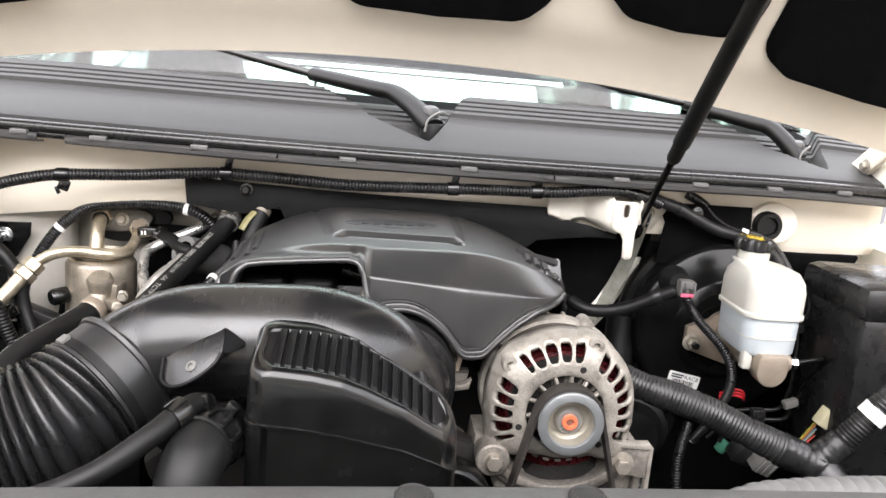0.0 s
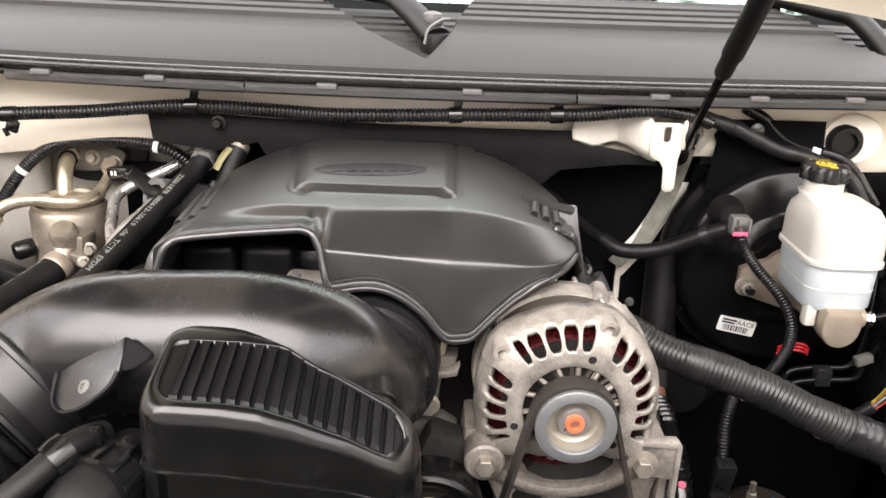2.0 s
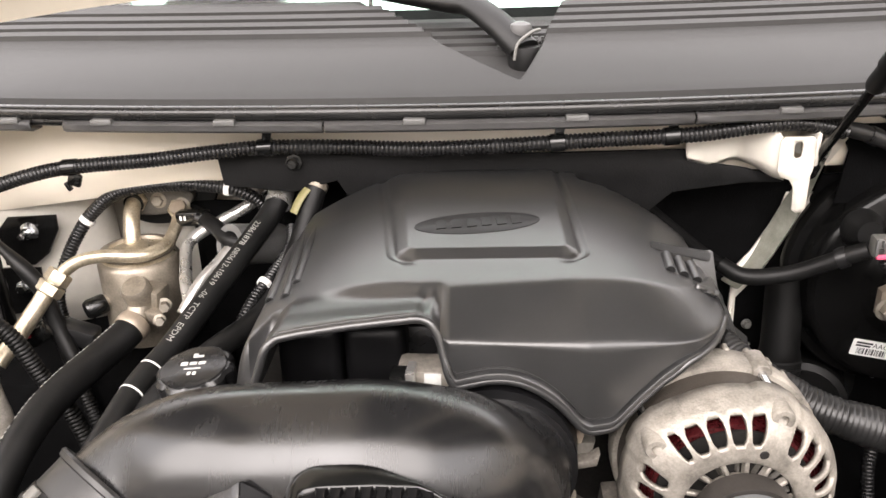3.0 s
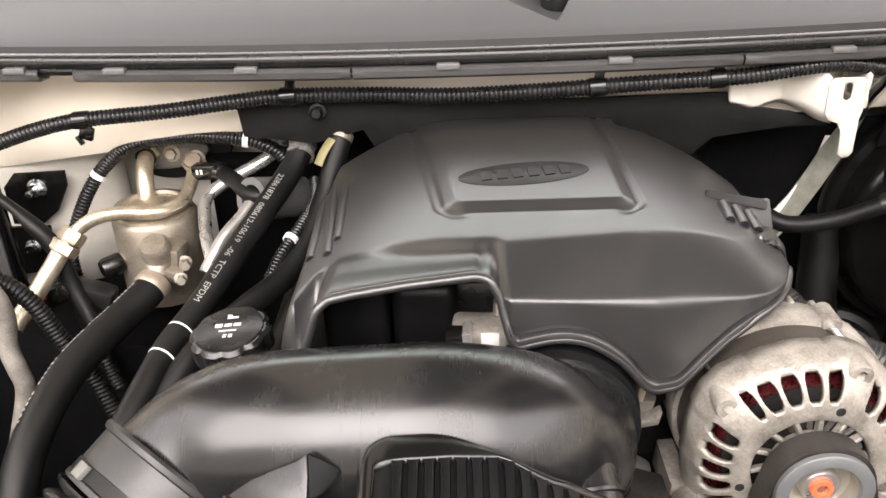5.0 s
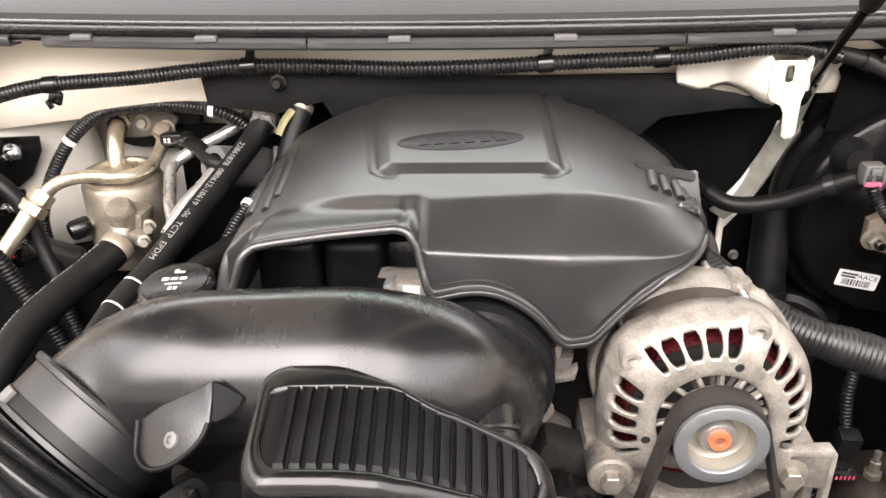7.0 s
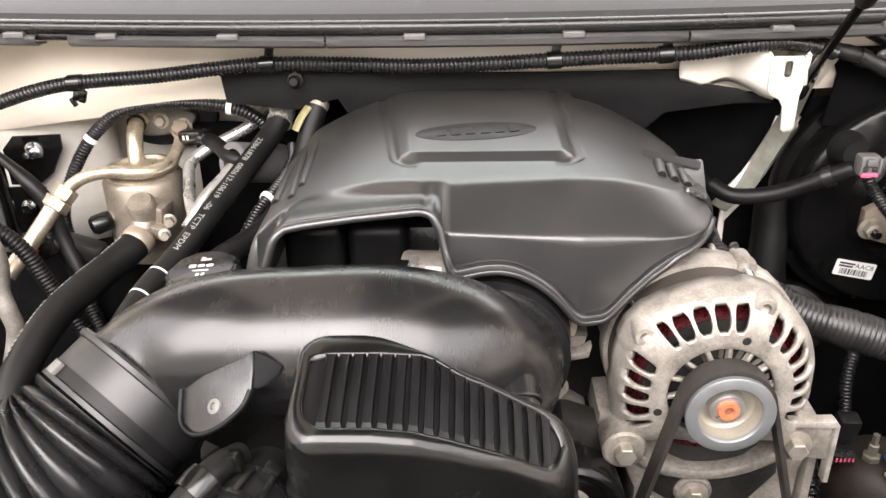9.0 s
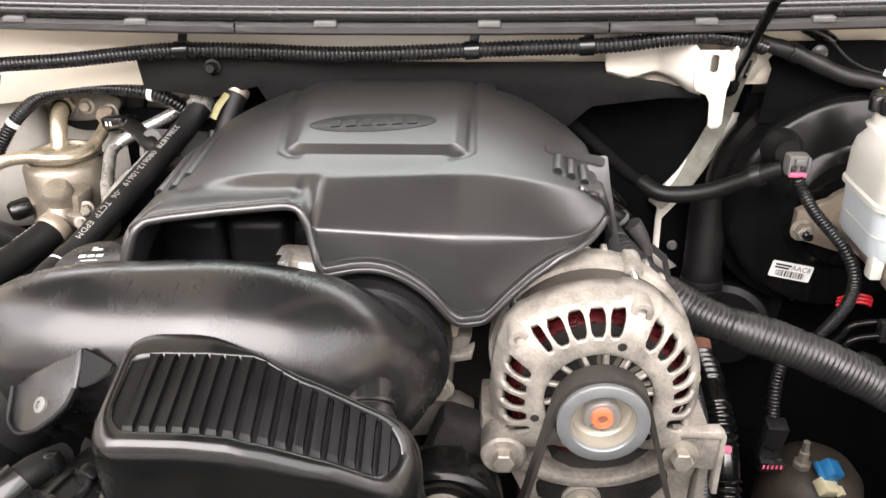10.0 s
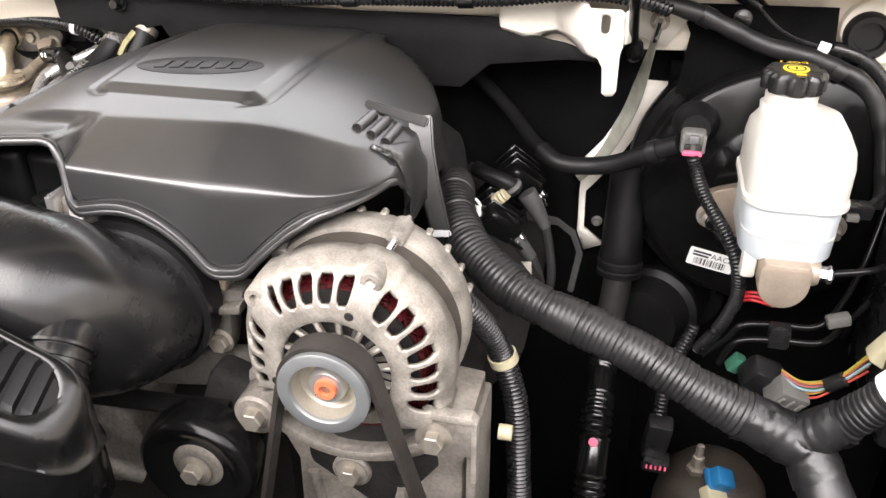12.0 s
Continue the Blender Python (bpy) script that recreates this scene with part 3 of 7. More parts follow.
part("vent_ledge", ribbon([(V(0.166, 0.9285, 1.1120), V(0.166, 0.922, 1.1075)), (V(0.190, 0.9285, 1.1065), V(0.190, 0.922, 1.1010)), (V(0.2165, 0.9285, 1.1010), V(0.2150, 0.922, 1.0950))], 0.004), M_COVER, COVER)
part("side_strap", ribbon([(V(0.199, 0.928, 1.1015), V(0.2180, 0.930, 1.1020)), (V(0.2045, 0.918, 1.0800), V(0.2210, 0.922, 1.0800)), (V(0.2120, 0.912, 1.0510), V(0.2270, 0.916, 1.0510)), (V(0.2215, 0.910, 1.0130), V(0.2355, 0.914, 1.0130))], 0.004), M_COVER, COVER)
part("side_web", ribbon([(V(0.203, 0.925, 1.0830), V(0.2045, 0.918, 1.0800)), (V(0.2065, 0.918, 1.0520), V(0.2120, 0.912, 1.0510)), (V(0.2190, 0.914, 1.0130), V(0.2215, 0.910, 1.0130))], 0.003), M_COVER, COVER)
part("side_foot", ribbon([(V(0.2195, 0.909, 1.0130), V(0.2370, 0.913, 1.0130)), (V(0.2195, 0.906, 1.0085), V(0.2370, 0.910, 1.0085))], 0.006), M_COVER, COVER)
# long louvers down the other side
for x0, y0, x1, y1 in ((-0.1232, 1.012, -0.1158, 0.882), (-0.1337, 1.010, -0.1208, 0.8625), (-0.1420, 1.006, -0.1355, 0.870)):
    line = []
    for k in np.linspace(0, 1, 12):
        x, y = x0 + (x1 - x0) * k, y0 + (y1 - y0) * k
        line.append(V(x, y, cover_top(x, y) - 0.070 * max(0.0, (-0.138 - x) / 0.020) ** 2 - 0.0042 + 0.0030 * smooth(k * 2.5)))
    louver = part("side_louver", pipe(line, 0.0042, 0.005, 14), M_COVER, COVER)
    part("vent_hole", turned([(0, 0), (0.0028, 0), (0.0028, 0.0004), (0, 0.0004)], basis(line[-1] + V(0, -0.00005, 0.0006), line[-1] - line[-2]), 14), M_RUBBER, louver)

# intake duct
DR = 0.0505
axis_pts = [(-0.211, 0.695, 1.015), (-0.197, 0.7105, 1.0265), (-0.172, 0.719, 1.041), (-0.142, 0.717, 1.0515), (-0.10, 0.712, 1.0575), (-0.04, 0.712, 1.0575), (0.004, 0.722, 1.040), (0.026, 0.748, 1.011), (0.034, 0.785, 1.000)]
DUCT = thing("intake_duct", (-0.08, 0.70, 0.98), "smooth black plastic air intake duct bent over the engine front", "intake duct")
part("tube", pipe(axis_pts, lambda s, t: 0.0465 + (DR - 0.0465) * smooth(s / t * 3.5) + 0.0065 * smooth((s - t * 0.45) / (t * 0.4)), 0.006, 48), M_DUCT, DUCT)
part("rim", turned([(0.056, 0), (0.0605, 0.001), (0.0605, 0.006), (0.057, 0.007), (0.057, 0.014), (0.050, 0.014)], basis((0.034, 0.776, 1.001), (0, 1, 0)), 48), M_DUCT, DUCT)
part("port", pipe([(0.031, 0.745, 1.006), (0.036, 0.719, 1.024), (0.0402, 0.702, 1.0300), (0.0437, 0.688, 1.0270), (0.0465, 0.674, 1.016), (0.048, 0.660, 0.992)], lambda s, t: 0.0250 - 0.0050 * smooth((s / t - 0.42) / 0.16), 0.002, 36), M_DUCT, DUCT)
for q, rr in (((0.0436, 0.6882, 1.0270), 0.0222), ((0.0451, 0.6815, 1.0227), 0.0214), ((0.0463, 0.6752, 1.0172), 0.0212)):
    part("port_ring", turned([(rr - 0.002, -0.0016), (rr, -0.0010), (rr, 0.0010), (rr - 0.002, 0.0016)], basis(q, (0.15, -0.80, -0.55)), 32, True), M_DUCT, DUCT)
tab = [(-0.0319, -0.0011), (-0.0227, -0.0154), (-0.0154, -0.0196), (-0.0064, -0.0195), (0.0035, -0.0137), (0.0121, -0.0040), (0.0182, 0.0077), (0.0183, 0.0179), (0.0132, 0.0282), (0.0067, 0.0382), (0.0027, 0.0329), (-0.0078, 0.0242), (-0.0209, 0.0125)]
tm = basis((-0.1264, 0.6452, 1.0580), (-0.44, -0.60, 0.67))
tabp = part("mounting_tab", plate(tab, 0.004, tm @ at(0, 0, -0.004), 0.0012), M_DUCT, DUCT)
part("gusset", ribbon([(V(-0.1059, 0.6618, 1.0864), V(-0.1039, 0.6438, 1.0708)), (V(-0.0990, 0.6622, 1.0818), V(-0.0973, 0.6500, 1.0701)), (V(-0.0891, 0.6619, 1.0745), V(-0.0906, 0.6578, 1.0716))], 0.003), M_RIBS, DUCT)
part("tab_rim", pipe([tm @ V(x, y, 0.0004) for x, y in tab[:8]], 0.0016, 0.002, 10), M_RIBS, tabp)
part("bolt", turned([(0, 0.0008), (0.0018, 0.0008), (0.0022, 0.0022), (0.0046, 0.0016), (0.0050, 0), (0, 0)], tm @ at(-0.0013, 0, 0), 16), M_GREYP, tabp, "dull recessed screw")

# bellows with its cuff
BEL = thing("intake_bellows", (-0.30, 0.60, 0.90), "black ribbed rubber intake bellows clamped to the duct", "intake bellows")
d0 = V(-0.58, -0.66, -0.45).normalized()
c0 = V(-0.197, 0.7105, 1.0265)
part("cuff", turned([(0.0465, -0.003), (0.0545, -0.003), (0.0555, -0.001), (0.0545, 0.002), (0.0525, 0.003), (0.0525, 0.030), (0.0540, 0.031), (0.0540, 0.034), (0.050, 0.035)], basis(c0, d0), 48), M_CUFF, BEL, "satin black plastic cuff")
bel_pts = [c0 + d0 * 0.036, c0 + d0 * 0.065, (-0.266, 0.652, 0.984), (-0.315, 0.632, 0.970), (-0.375, 0.62, 0.962)]
part("bellows", pipe(bel_pts, lambda s, t: 0.0480 + 0.0078 * abs(math.cos(math.pi * s / 0.0090)) ** 0.75 + 0.012 * s / t, 0.0090 / 8, 48), M_LOOM, BEL)
cl = part("clamp_band", turned([(0.0522, 0.022), (0.0534, 0.022), (0.0534, 0.030), (0.0522, 0.030)], basis(c0, d0), 48, True), M_RUBBER, BEL)
for ang in (215, 262, 100):
    m = basis(c0 + d0 * 0.027, d0) @ pose(0, 0, 0, 0, 0, ang) @ at(0.0545, 0, 0)
    part("clamp_tab", rbox((0.004, 0.010, 0.009), m, 0.001), M_GREYP, cl)

# resonator: a ribbed lid on a deep curved box
RES = thing("resonator_box", (0.005, 0.63, 0.95), "glossy black plastic resonator box with a ribbed lid", "resonator box")
RX0, RX1 = -0.079, 0.081
def res_front(x):
    return float(np.interp(x, [-0.08, -0.06, 0.0, 0.03, 0.06, 0.08], [0.592, 0.589, 0.590, 0.594, 0.600, 0.606]))
def res_back(x):
    return 0.669 - 0.023 * smooth((x + 0.045) / 0.07)
def lid_front(x):
    return float(np.interp(x, [-0.08, -0.057, -0.03, -0.008, 0.007, 0.023, 0.038, 0.054, 0.07, 0.08], [1.080, 1.081, 1.0805, 1.078, 1.073, 1.066, 1.059, 1.049, 1.040, 1.033]))
def lid_back(x):
    return float(np.interp(x, [-0.08, -0.03, 0.0, 0.026, 0.05, 0.07, 0.08], [1.093, 1.0935, 1.0915, 1.082, 1.068, 1.057, 1.051]))
def lid_z(x, y):
    f = res_front(x) + 0.010
    k = max(0.0, min(1.0, (y - f) / (0.643 - f)))
    return lid_front(x) + (lid_back(x) - lid_front(x)) * k + 0.10 * max(0.0, y - 0.643)
def settle(p):
    """The box stands askew: its far end lies deeper."""
    c = V(0.021, 0.262, 1.349)
    return c + (p - c) * (1 + 0.062 * max(0.0, min(1.15, (p.x + 0.064) / 0.145)))
us = np.linspace(0, 1, 90)
def outline_at(inset, dz, on_lid=True):
    """A closed, rounded outline of the box, in world places."""
    pts = []
    r = 0.015
    for u, side in [(u, 0) for u in us] + [(u, 1) for u in us[::-1]]:
        x = RX0 + inset + (RX1 - RX0 - 2 * inset) * u
        e = min(x - RX0 - inset, RX1 - inset - x)
        cut = r - math.sqrt(max(0.0, r * r - (r - e) ** 2)) if e < r else 0.0
        y = (res_front(x) + cut + inset) if side == 0 else (res_back(x) - cut - inset * 0.8)
        if side and inset > 0.0091:
            y = min(y, 0.6495 - (inset - 0.0092) * 2 - 0.3 * cut)
        if on_lid:
            z = lid_z(x, y) + dz
        else:
            z = lid_front(x) + dz * (1 - 0.42 * smooth((x + 0.02) / 0.10))
        pts.append(settle(V(x, y, z)))
    return pts
rings = [outline_at(0.010, -0.118, False), outline_at(0.003, -0.113, False), outline_at(0.0, -0.104, False), outline_at(0.0, -0.0452, False), outline_at(-0.0012, -0.0445, False), outline_at(-0.0012, -0.0425, False), outline_at(0.0002, -0.0418, False)]
rings += [outline_at(*q) for q in ((0.0004, -0.0115), (0.0008, -0.0075), (0.0022, -0.0040), (0.0042, -0.0016), (0.0066, -0.0003), (0.0092, 0.0), (0.0100, -0.0008), (0.0104, -0.0030))]
bm = bmesh.new()
vr = [[bm.verts.new(p) for p in r] for r in rings]
n = len(vr[0])
for a, b in zip(vr, vr[1:]):
    for i in range(n):
        bm.faces.new((a[i], a[(i + 1) % n], b[(i + 1) % n], b[i]))
half = n // 2
top = vr[-1]
part("box", bm, M_RESON, RES, angle=60)
lid = [p - V(0, 0, 0.0001) for p in outline_at(0.0104, -0.0030)]
part("ribbed_panel", sheet([lid[:half], lid[half:][::-1]]), M_RIBS, RES)
for i in range(16):
    x = -0.0572 + 0.00795 * i
    f, b = res_front(x) + 0.0100, min(0.6473, res_back(x) - 0.0084)
    rib = bmesh.new()
    rows = []
    for y, h, w in ((f, -0.0032, 0.0031), (f + 0.0030, -0.0002, 0.0023), (f + 0.0036, -0.0001, 0.0022), (b - 0.0030, 0.0, 0.0022), (b, 0.0, 0.0032)):
        row = []
        for dx, dh in ((-w - 0.0006, -0.0032), (-w, h), (-w * 0.6, h - 0.0003), (w * 0.6, h - 0.0003), (w, h), (w + 0.0006, -0.0032)):
            row.append(settle(V(x + dx, y, lid_z(x + dx, y) + dh)))
        rows.append(row)
    part("rib", grid(rib, rows), M_RIBS, RES, angle=25)

# throttle body and manifold, seen through the cover's opening
TB = thing("throttle_body", (0.043, 0.81, 0.96), "cast aluminium throttle body behind the duct", "throttle body")
part("housing", turned([(0.045, -0.028), (0.060, -0.026), (0.062, -0.010), (0.056, -0.006), (0.056, 0.03), (0.063, 0.032), (0.063, 0.05), (0, 0.05)], basis((0.034, 0.805, 1.007), (0, 1, 0)), 48), M_RIBS, TB)
part("flange_block", rbox((0.050, 0.020, 0.016), at(0.022, 0.822, 1.072, -12, 4, 0), 0.004), M_ALUD, TB)
part("flange_ring", turned([(0.0615, -0.012), (0.0655, -0.011), (0.0655, -0.004), (0.0615, -0.003)], basis((0.034, 0.805, 1.007), (0, -1, 0)), 48, True), M_TB, TB)
part("side_lug", rbox((0.006, 0.010, 0.024), at(0.0985, 0.800, 1.022, 0, 12, 0), 0.002), M_TAN, TB)
part("motor_housing", rbox((0.040, 0.028, 0.026), at(-0.012, 0.808, 1.060, 0, 0, -4), 0.005), M_ALUD, TB)
part("motor_plug", rbox((0.012, 0.016, 0.016), at(-0.030, 0.794, 1.066, 0, 0, -4), 0.002), M_RESON, TB)
part("motor_clip", rbox((0.006, 0.018, 0.020), at(-0.0215, 0.795, 1.066, 0, 0, -4), 0.0015), M_SATIN, TB)
part("label", rbox((0.012, 0.0012, 0.016), at(-0.0065, 0.7930, 1.063, -12, 0, -4), 0.0004), M_PRINT, TB, "small pale printed label")
for x, z in ((0.086, 1.034), (0.078, 1.058), (0.0, 1.052), (0.088, 1.005)):
    bolt_part((x, 0.803, z), (0, -1, 0), TB, 0.0065, 0.010, 0.009, M_BOLT)
MAN = thing("intake_manifold", (CX, 0.95, 0.95), "black plastic intake manifold under the engine cover", "intake manifold")
part("plenum", rbox((0.22, 0.24, 0.07), at(CX, 0.97, 1.045), 0.02), M_LOOM, MAN)
for x in (-0.095, -0.045):
    part("runner", rbox((0.047, 0.13, 0.115), at(x - 0.006, 0.895, 1.030), 0.009, 3), M_RIBS, MAN)
part("vacuum_line", ribbed([(-0.02, 0.86, 1.090), (0.01, 0.84, 1.088), (0.05, 0.85, 1.086)], 0.006, 0.003, 0.001, 10), M_LOOM, MAN)
def front_slab(outline, y0, thick, bevel=0.002):
    """A plate whose outline is given in x, z, standing across the truck with its front at y0."""
    return plate(outline, thick, Matrix.Translation((0, y0 + thick, 0)) @ pose(0, 0, 0, 90, 0, 0), bevel)
BLK = thing("engine_block", (CX, 0.95, 0.45), "grimy dark engine block deep in the bay", "engine block")
part("block", rbox((0.34, 0.38, 0.46), at(CX, 1.05, 0.68), 0.03), M_DARK, BLK)
part("front_cover", rbox((0.22, 0.06, 0.30), at(CX - 0.02, 0.845, 0.74), 0.02), M_DARK, BLK)
for s in (-1, 1):
    part("valve_cover", rbox((0.10, 0.42, 0.10), at(CX + s * 0.175, 0.98, 0.895, 0, s * 35, 0), 0.02), M_DARK, BLK)
part("pump_housing", front_slab([(-0.030, 0.925), (-0.010, 0.924), (0.014, 0.902), (0.026, 0.872), (0.020, 0.838), (-0.010, 0.822), (-0.05, 0.825), (-0.050, 0.885)], 0.768, 0.03, 0.006), M_ALUD, BLK)
part("support_arm", front_slab([(0.070, 1.008), (0.074, 1.000), (0.076, 0.962), (0.082, 0.950), (0.092, 0.952), (0.0955, 0.966), (0.098, 0.992), (0.108, 0.996), (0.110, 1.008)], 0.800, 0.02, 0.004), M_TB, BLK)
part("support_lip", front_slab([(0.068, 1.011), (0.070, 0.998), (0.090, 0.990), (0.110, 0.994), (0.112, 1.004), (0.104, 0.999), (0.090, 0.997), (0.074, 1.004)], 0.790, 0.012, 0.002), M_ALUD, BLK)
bolt_part((0.087, 0.799, 0.962), (0, -1, 0), BLK, 0.0075, 0.008, 0.010, M_BOLT)
part("front_rail", front_slab([(0.02, 0.938), (0.10, 0.948), (0.112, 0.940), (0.112, 0.918), (0.02, 0.905)], 0.800, 0.02, 0.006), M_TB, BLK)
part("coolant_pipe", pipe([(-0.045, 0.765, 0.905), (-0.02, 0.745, 0.885), (0.012, 0.742, 0.872), (0.03, 0.75, 0.86)], 0.0075, 0.005, 12), M_ALUD, BLK)
part("water_pump", turned([(0, -0.05), (0.030, -0.05), (0.034, -0.03), (0.034, 0.0), (0, 0.0)], basis((-0.012, 0.79, 0.885), (0, -1, 0)), 32), M_ALUD, BLK)

# alternator
def alternator():
    c = V(0.198, 0.752, 0.992)
    T = thing("alternator", c + V(0, 0.05, -0.08), "dusty cast aluminium alternator with red copper windings", "alternator")
    m = basis(c, (0, -1, 0))          # local z points forward, y up
    sgn = 1 if (m.to_3x3() @ V(1, 0, 0)).x > 0 else -1
    # front housing: one casting with a rolled shoulder, cut through by rounded vent slots
    pitch, first = 360 / 28, 94.3
    bosses = (69.5, 142.5)

    def rim(deg):
        return float(np.interp(deg, [-180, -158, -147, -141, -134, -124, -108, -90, -72, -56, -46, -39, -33, -22, 0, 30, 55, 64, 75, 84, 120, 136, 149, 160, 180],
                               [0.0735, 0.0770, 0.0850, 0.0850, 0.0770, 0.0600, 0.0535, 0.0525, 0.0535, 0.0600, 0.0770, 0.0850, 0.0850, 0.0770, 0.0735, 0.0745, 0.0752, 0.0785, 0.0785, 0.0748, 0.0748, 0.0785, 0.0785, 0.0745, 0.0735]))
    prof = [(0.0, -0.003), (0.0, 0.0030), (0.03, 0.0045), (0.16, 0.0046), (0.30, 0.0044), (0.36, 0.0040), (0.44, 0.0032), (0.52, 0.0020), (0.60, 0.0004), (0.68, -0.0018), (0.75, -0.0046), (0.82, -0.0080), (0.89, -0.0120), (0.96, -0.0170), (1.0, -0.0225), (1.0, -0.0345)]
    n = 28 * 12
    wide = {5: 2.8, 6: 4.3, 7: 4.6, 8: 4.7, 9: 4.7, 10: 4.4, 11: 3.2}      # half width of a slot along its length
    bm = bmesh.new()
    ring = []
    for i in range(n):
        deg = first + 360 * i / n
        w = (deg + 180) % 360 - 180
        R = rim(w)
        u = (i + 6) % 12 - 6
        column = []
        for k, (f, h) in enumerate(prof):
            hw = wide.get(k, 2.2)
            turn = u / 4 * hw if abs(u) <= 4 else math.copysign(hw + (abs(u) - 4) / 2 * (6 - hw), u)
            a = radians(w + (turn - u) * pitch / 12)
            r = 0.0375 + (R - 0.0375) * f
            column.append(bm.verts.new(m @ V(sgn * r * math.cos(a), r * math.sin(a), h)))
        ring.append(column)
    for i in range(n):
        j = (i + 1) % n
        deg = first + 360 * (i + 0.5) / n
        w = (deg + 180) % 360 - 180
        c = ((deg - first + pitch / 2) % pitch - pitch / 2) / pitch * 12      # cells from the middle of a slot
        open_here = (-28 < w or w < -150) and all(abs(w - q) > 9 for q in bosses)
        for k in range(len(prof) - 1):
            if open_here and abs(c) < 4 and 5 <= k <= 10:
                continue
            bm.faces.new((ring[i][k], ring[j][k], ring[j][k + 1], ring[i][k + 1]))
    hs = part("front_housing", bm, M_ALU, T, angle=60)
    solid(hs, 0.0042, -1)
    inner = bmesh.new()
    lathe(inner, [(0.022, 0.001), (0.0245, 0.003), (0.0245, -0.004), (0.022, -0.004)], m, 48, True)
    part("bearing_boss", inner, M_ALU, T)
    for i in range(14):
        rot = m @ Matrix.Rotation(2 * math.pi * (i + 0.3) / 14, 4, "Z")
        part("fan_spoke", rbox((0.0150, 0.0034, 0.006), rot @ at(0.0315, 0, -0.001, 14, 0, 6), 0.0010, 1), M_ALU, T)
        part("fan_blade", rbox((0.0130, 0.0012, 0.006), rot @ at(0.0300, 0.0045, -0.0060, 40, 0, 8), 0.0004, 1), M_TB, T)
    part("inner_disc", turned([(0.010, -0.006), (0.0375, -0.006), (0.0375, -0.010), (0.010, -0.010)], m, 48, True), M_DARK, T)
    part("winding", turned([(0.045, -0.012)] + [(0.0555 + 0.0011 * k, (-0.0115 if k % 2 else -0.0142) - 0.0007 * k) for k in range(10)] + [(0.0665 - 0.0014 * (k % 2), -0.0200 - 0.0012 * k) for k in range(10)] + [(0.0655, -0.035), (0.045, -0.035)], m, 72, True), M_COPPER, T, "red lacquered copper winding")
    part("core_cover", turned([(0.040, -0.009), (0.053, -0.009), (0.053, -0.012), (0.04, -0.012)], m, 48, True), M_DARK, T)
    part("stator", turned([(0.06, -0.033), (0.0712, -0.033), (0.0712, -0.056), (0.06, -0.056)], m, 72, True), M_STATOR, T, "dull brown laminated stator ring")
    part("rear_housing", turned([(0.0690, -0.055), (0.0745, -0.056), (0.0755, -0.058), (0.0755, -0.070), (0.0735, -0.080), (0.0705, -0.088), (0.060, -0.104), (0, -0.108)], m, 60), M_ALU, T)
    for i in range(26):
        a = 2 * math.pi * i / 26
        rot = m @ Matrix.Rotation(a, 4, "Z")
        part("rear_fin", rbox((0.0070, 0.0050, 0.010), rot @ at(0.0705, 0, -0.0865), 0.0015, 1), M_ALU, T)
    for a in (69.5, 142.5):
        rot = m @ Matrix.Rotation(radians(a if sgn > 0 else 180 - a), 4, "Z")
        b = turned([(0, -0.034), (0.0078, -0.034), (0.0082, -0.020), (0.0078, -0.0050), (0.0070, -0.0035), (0.0036, -0.0035), (0.0032, -0.010), (0, -0.010)], rot @ at(0.0700, 0, 0), 20)
        part("through_bolt", turned([(0, -0.062), (0.0030, -0.062), (0.0030, -0.032), (0, -0.032)], rot @ at(0.0735, 0, 0), 12), M_STEEL, T)
        part("rear_boss", turned([(0, -0.075), (0.0075, -0.075), (0.0075, -0.056), (0.0060, -0.054), (0, -0.054)], rot @ at(0.0740, 0, 0), 16), M_ALU, T)
        part("screw_boss", b, M_ALU, T)
    for a in (75, 200, 320):
        rot = m @ Matrix.Rotation(radians(a), 4, "Z")
        part("rivet_hole", turned([(0, 0.0052), (0.0026, 0.0052), (0.0030, 0.0048), (0.0034, 0.0043)], rot @ at(0.046, 0, 0), 12), M_DARK, T)
    # pulley
    pm = m @ Matrix.Diagonal((1.05, 1.05, 1.0, 1.0))
    part("pulley", turned([(0.010, 0.005), (0.0275, 0.005), (0.0290, 0.006), (0.0290, 0.0085), (0.0265, 0.0095)] + [(0.0262 + 0.0012 * (k % 2), 0.0100 + 0.0016 * k) for k in range(9)] +
                          [(0.0270, 0.0245), (0.0292, 0.0255), (0.0292, 0.0290), (0.0280, 0.0298), (0.0215, 0.0298), (0.0205, 0.0285), (0.0203, 0.0270)], pm, 56), M_ZINC, T, "zinc plated grooved pulley")
    part("pulley_cup", turned([(0.0204, 0.0272), (0.0190, 0.0170), (0.0170, 0.0150), (0.0110, 0.0140), (0.010, 0.0140)], pm, 48), M_CUP, T)
    part("pulley_nut", turned([(0, 0.014), (0.0120, 0.014), (0.0120, 0.0205), (0.0105, 0.0225), (0.0085, 0.0225), (0, 0.0225)], pm, 24), M_SATIN, T)
    part("shaft_mark", turned([(0.0032, 0.0232), (0.0038, 0.0252), (0.0066, 0.0252), (0.0072, 0.0226), (0.0032, 0.0226)], pm, 20, True), M_ORANGE, T, "orange painted shaft end")
    part("shaft_socket", turned([(0, 0.0232), (0.0033, 0.0232)], pm, 12), M_RUST, T)
    return T
alternator()

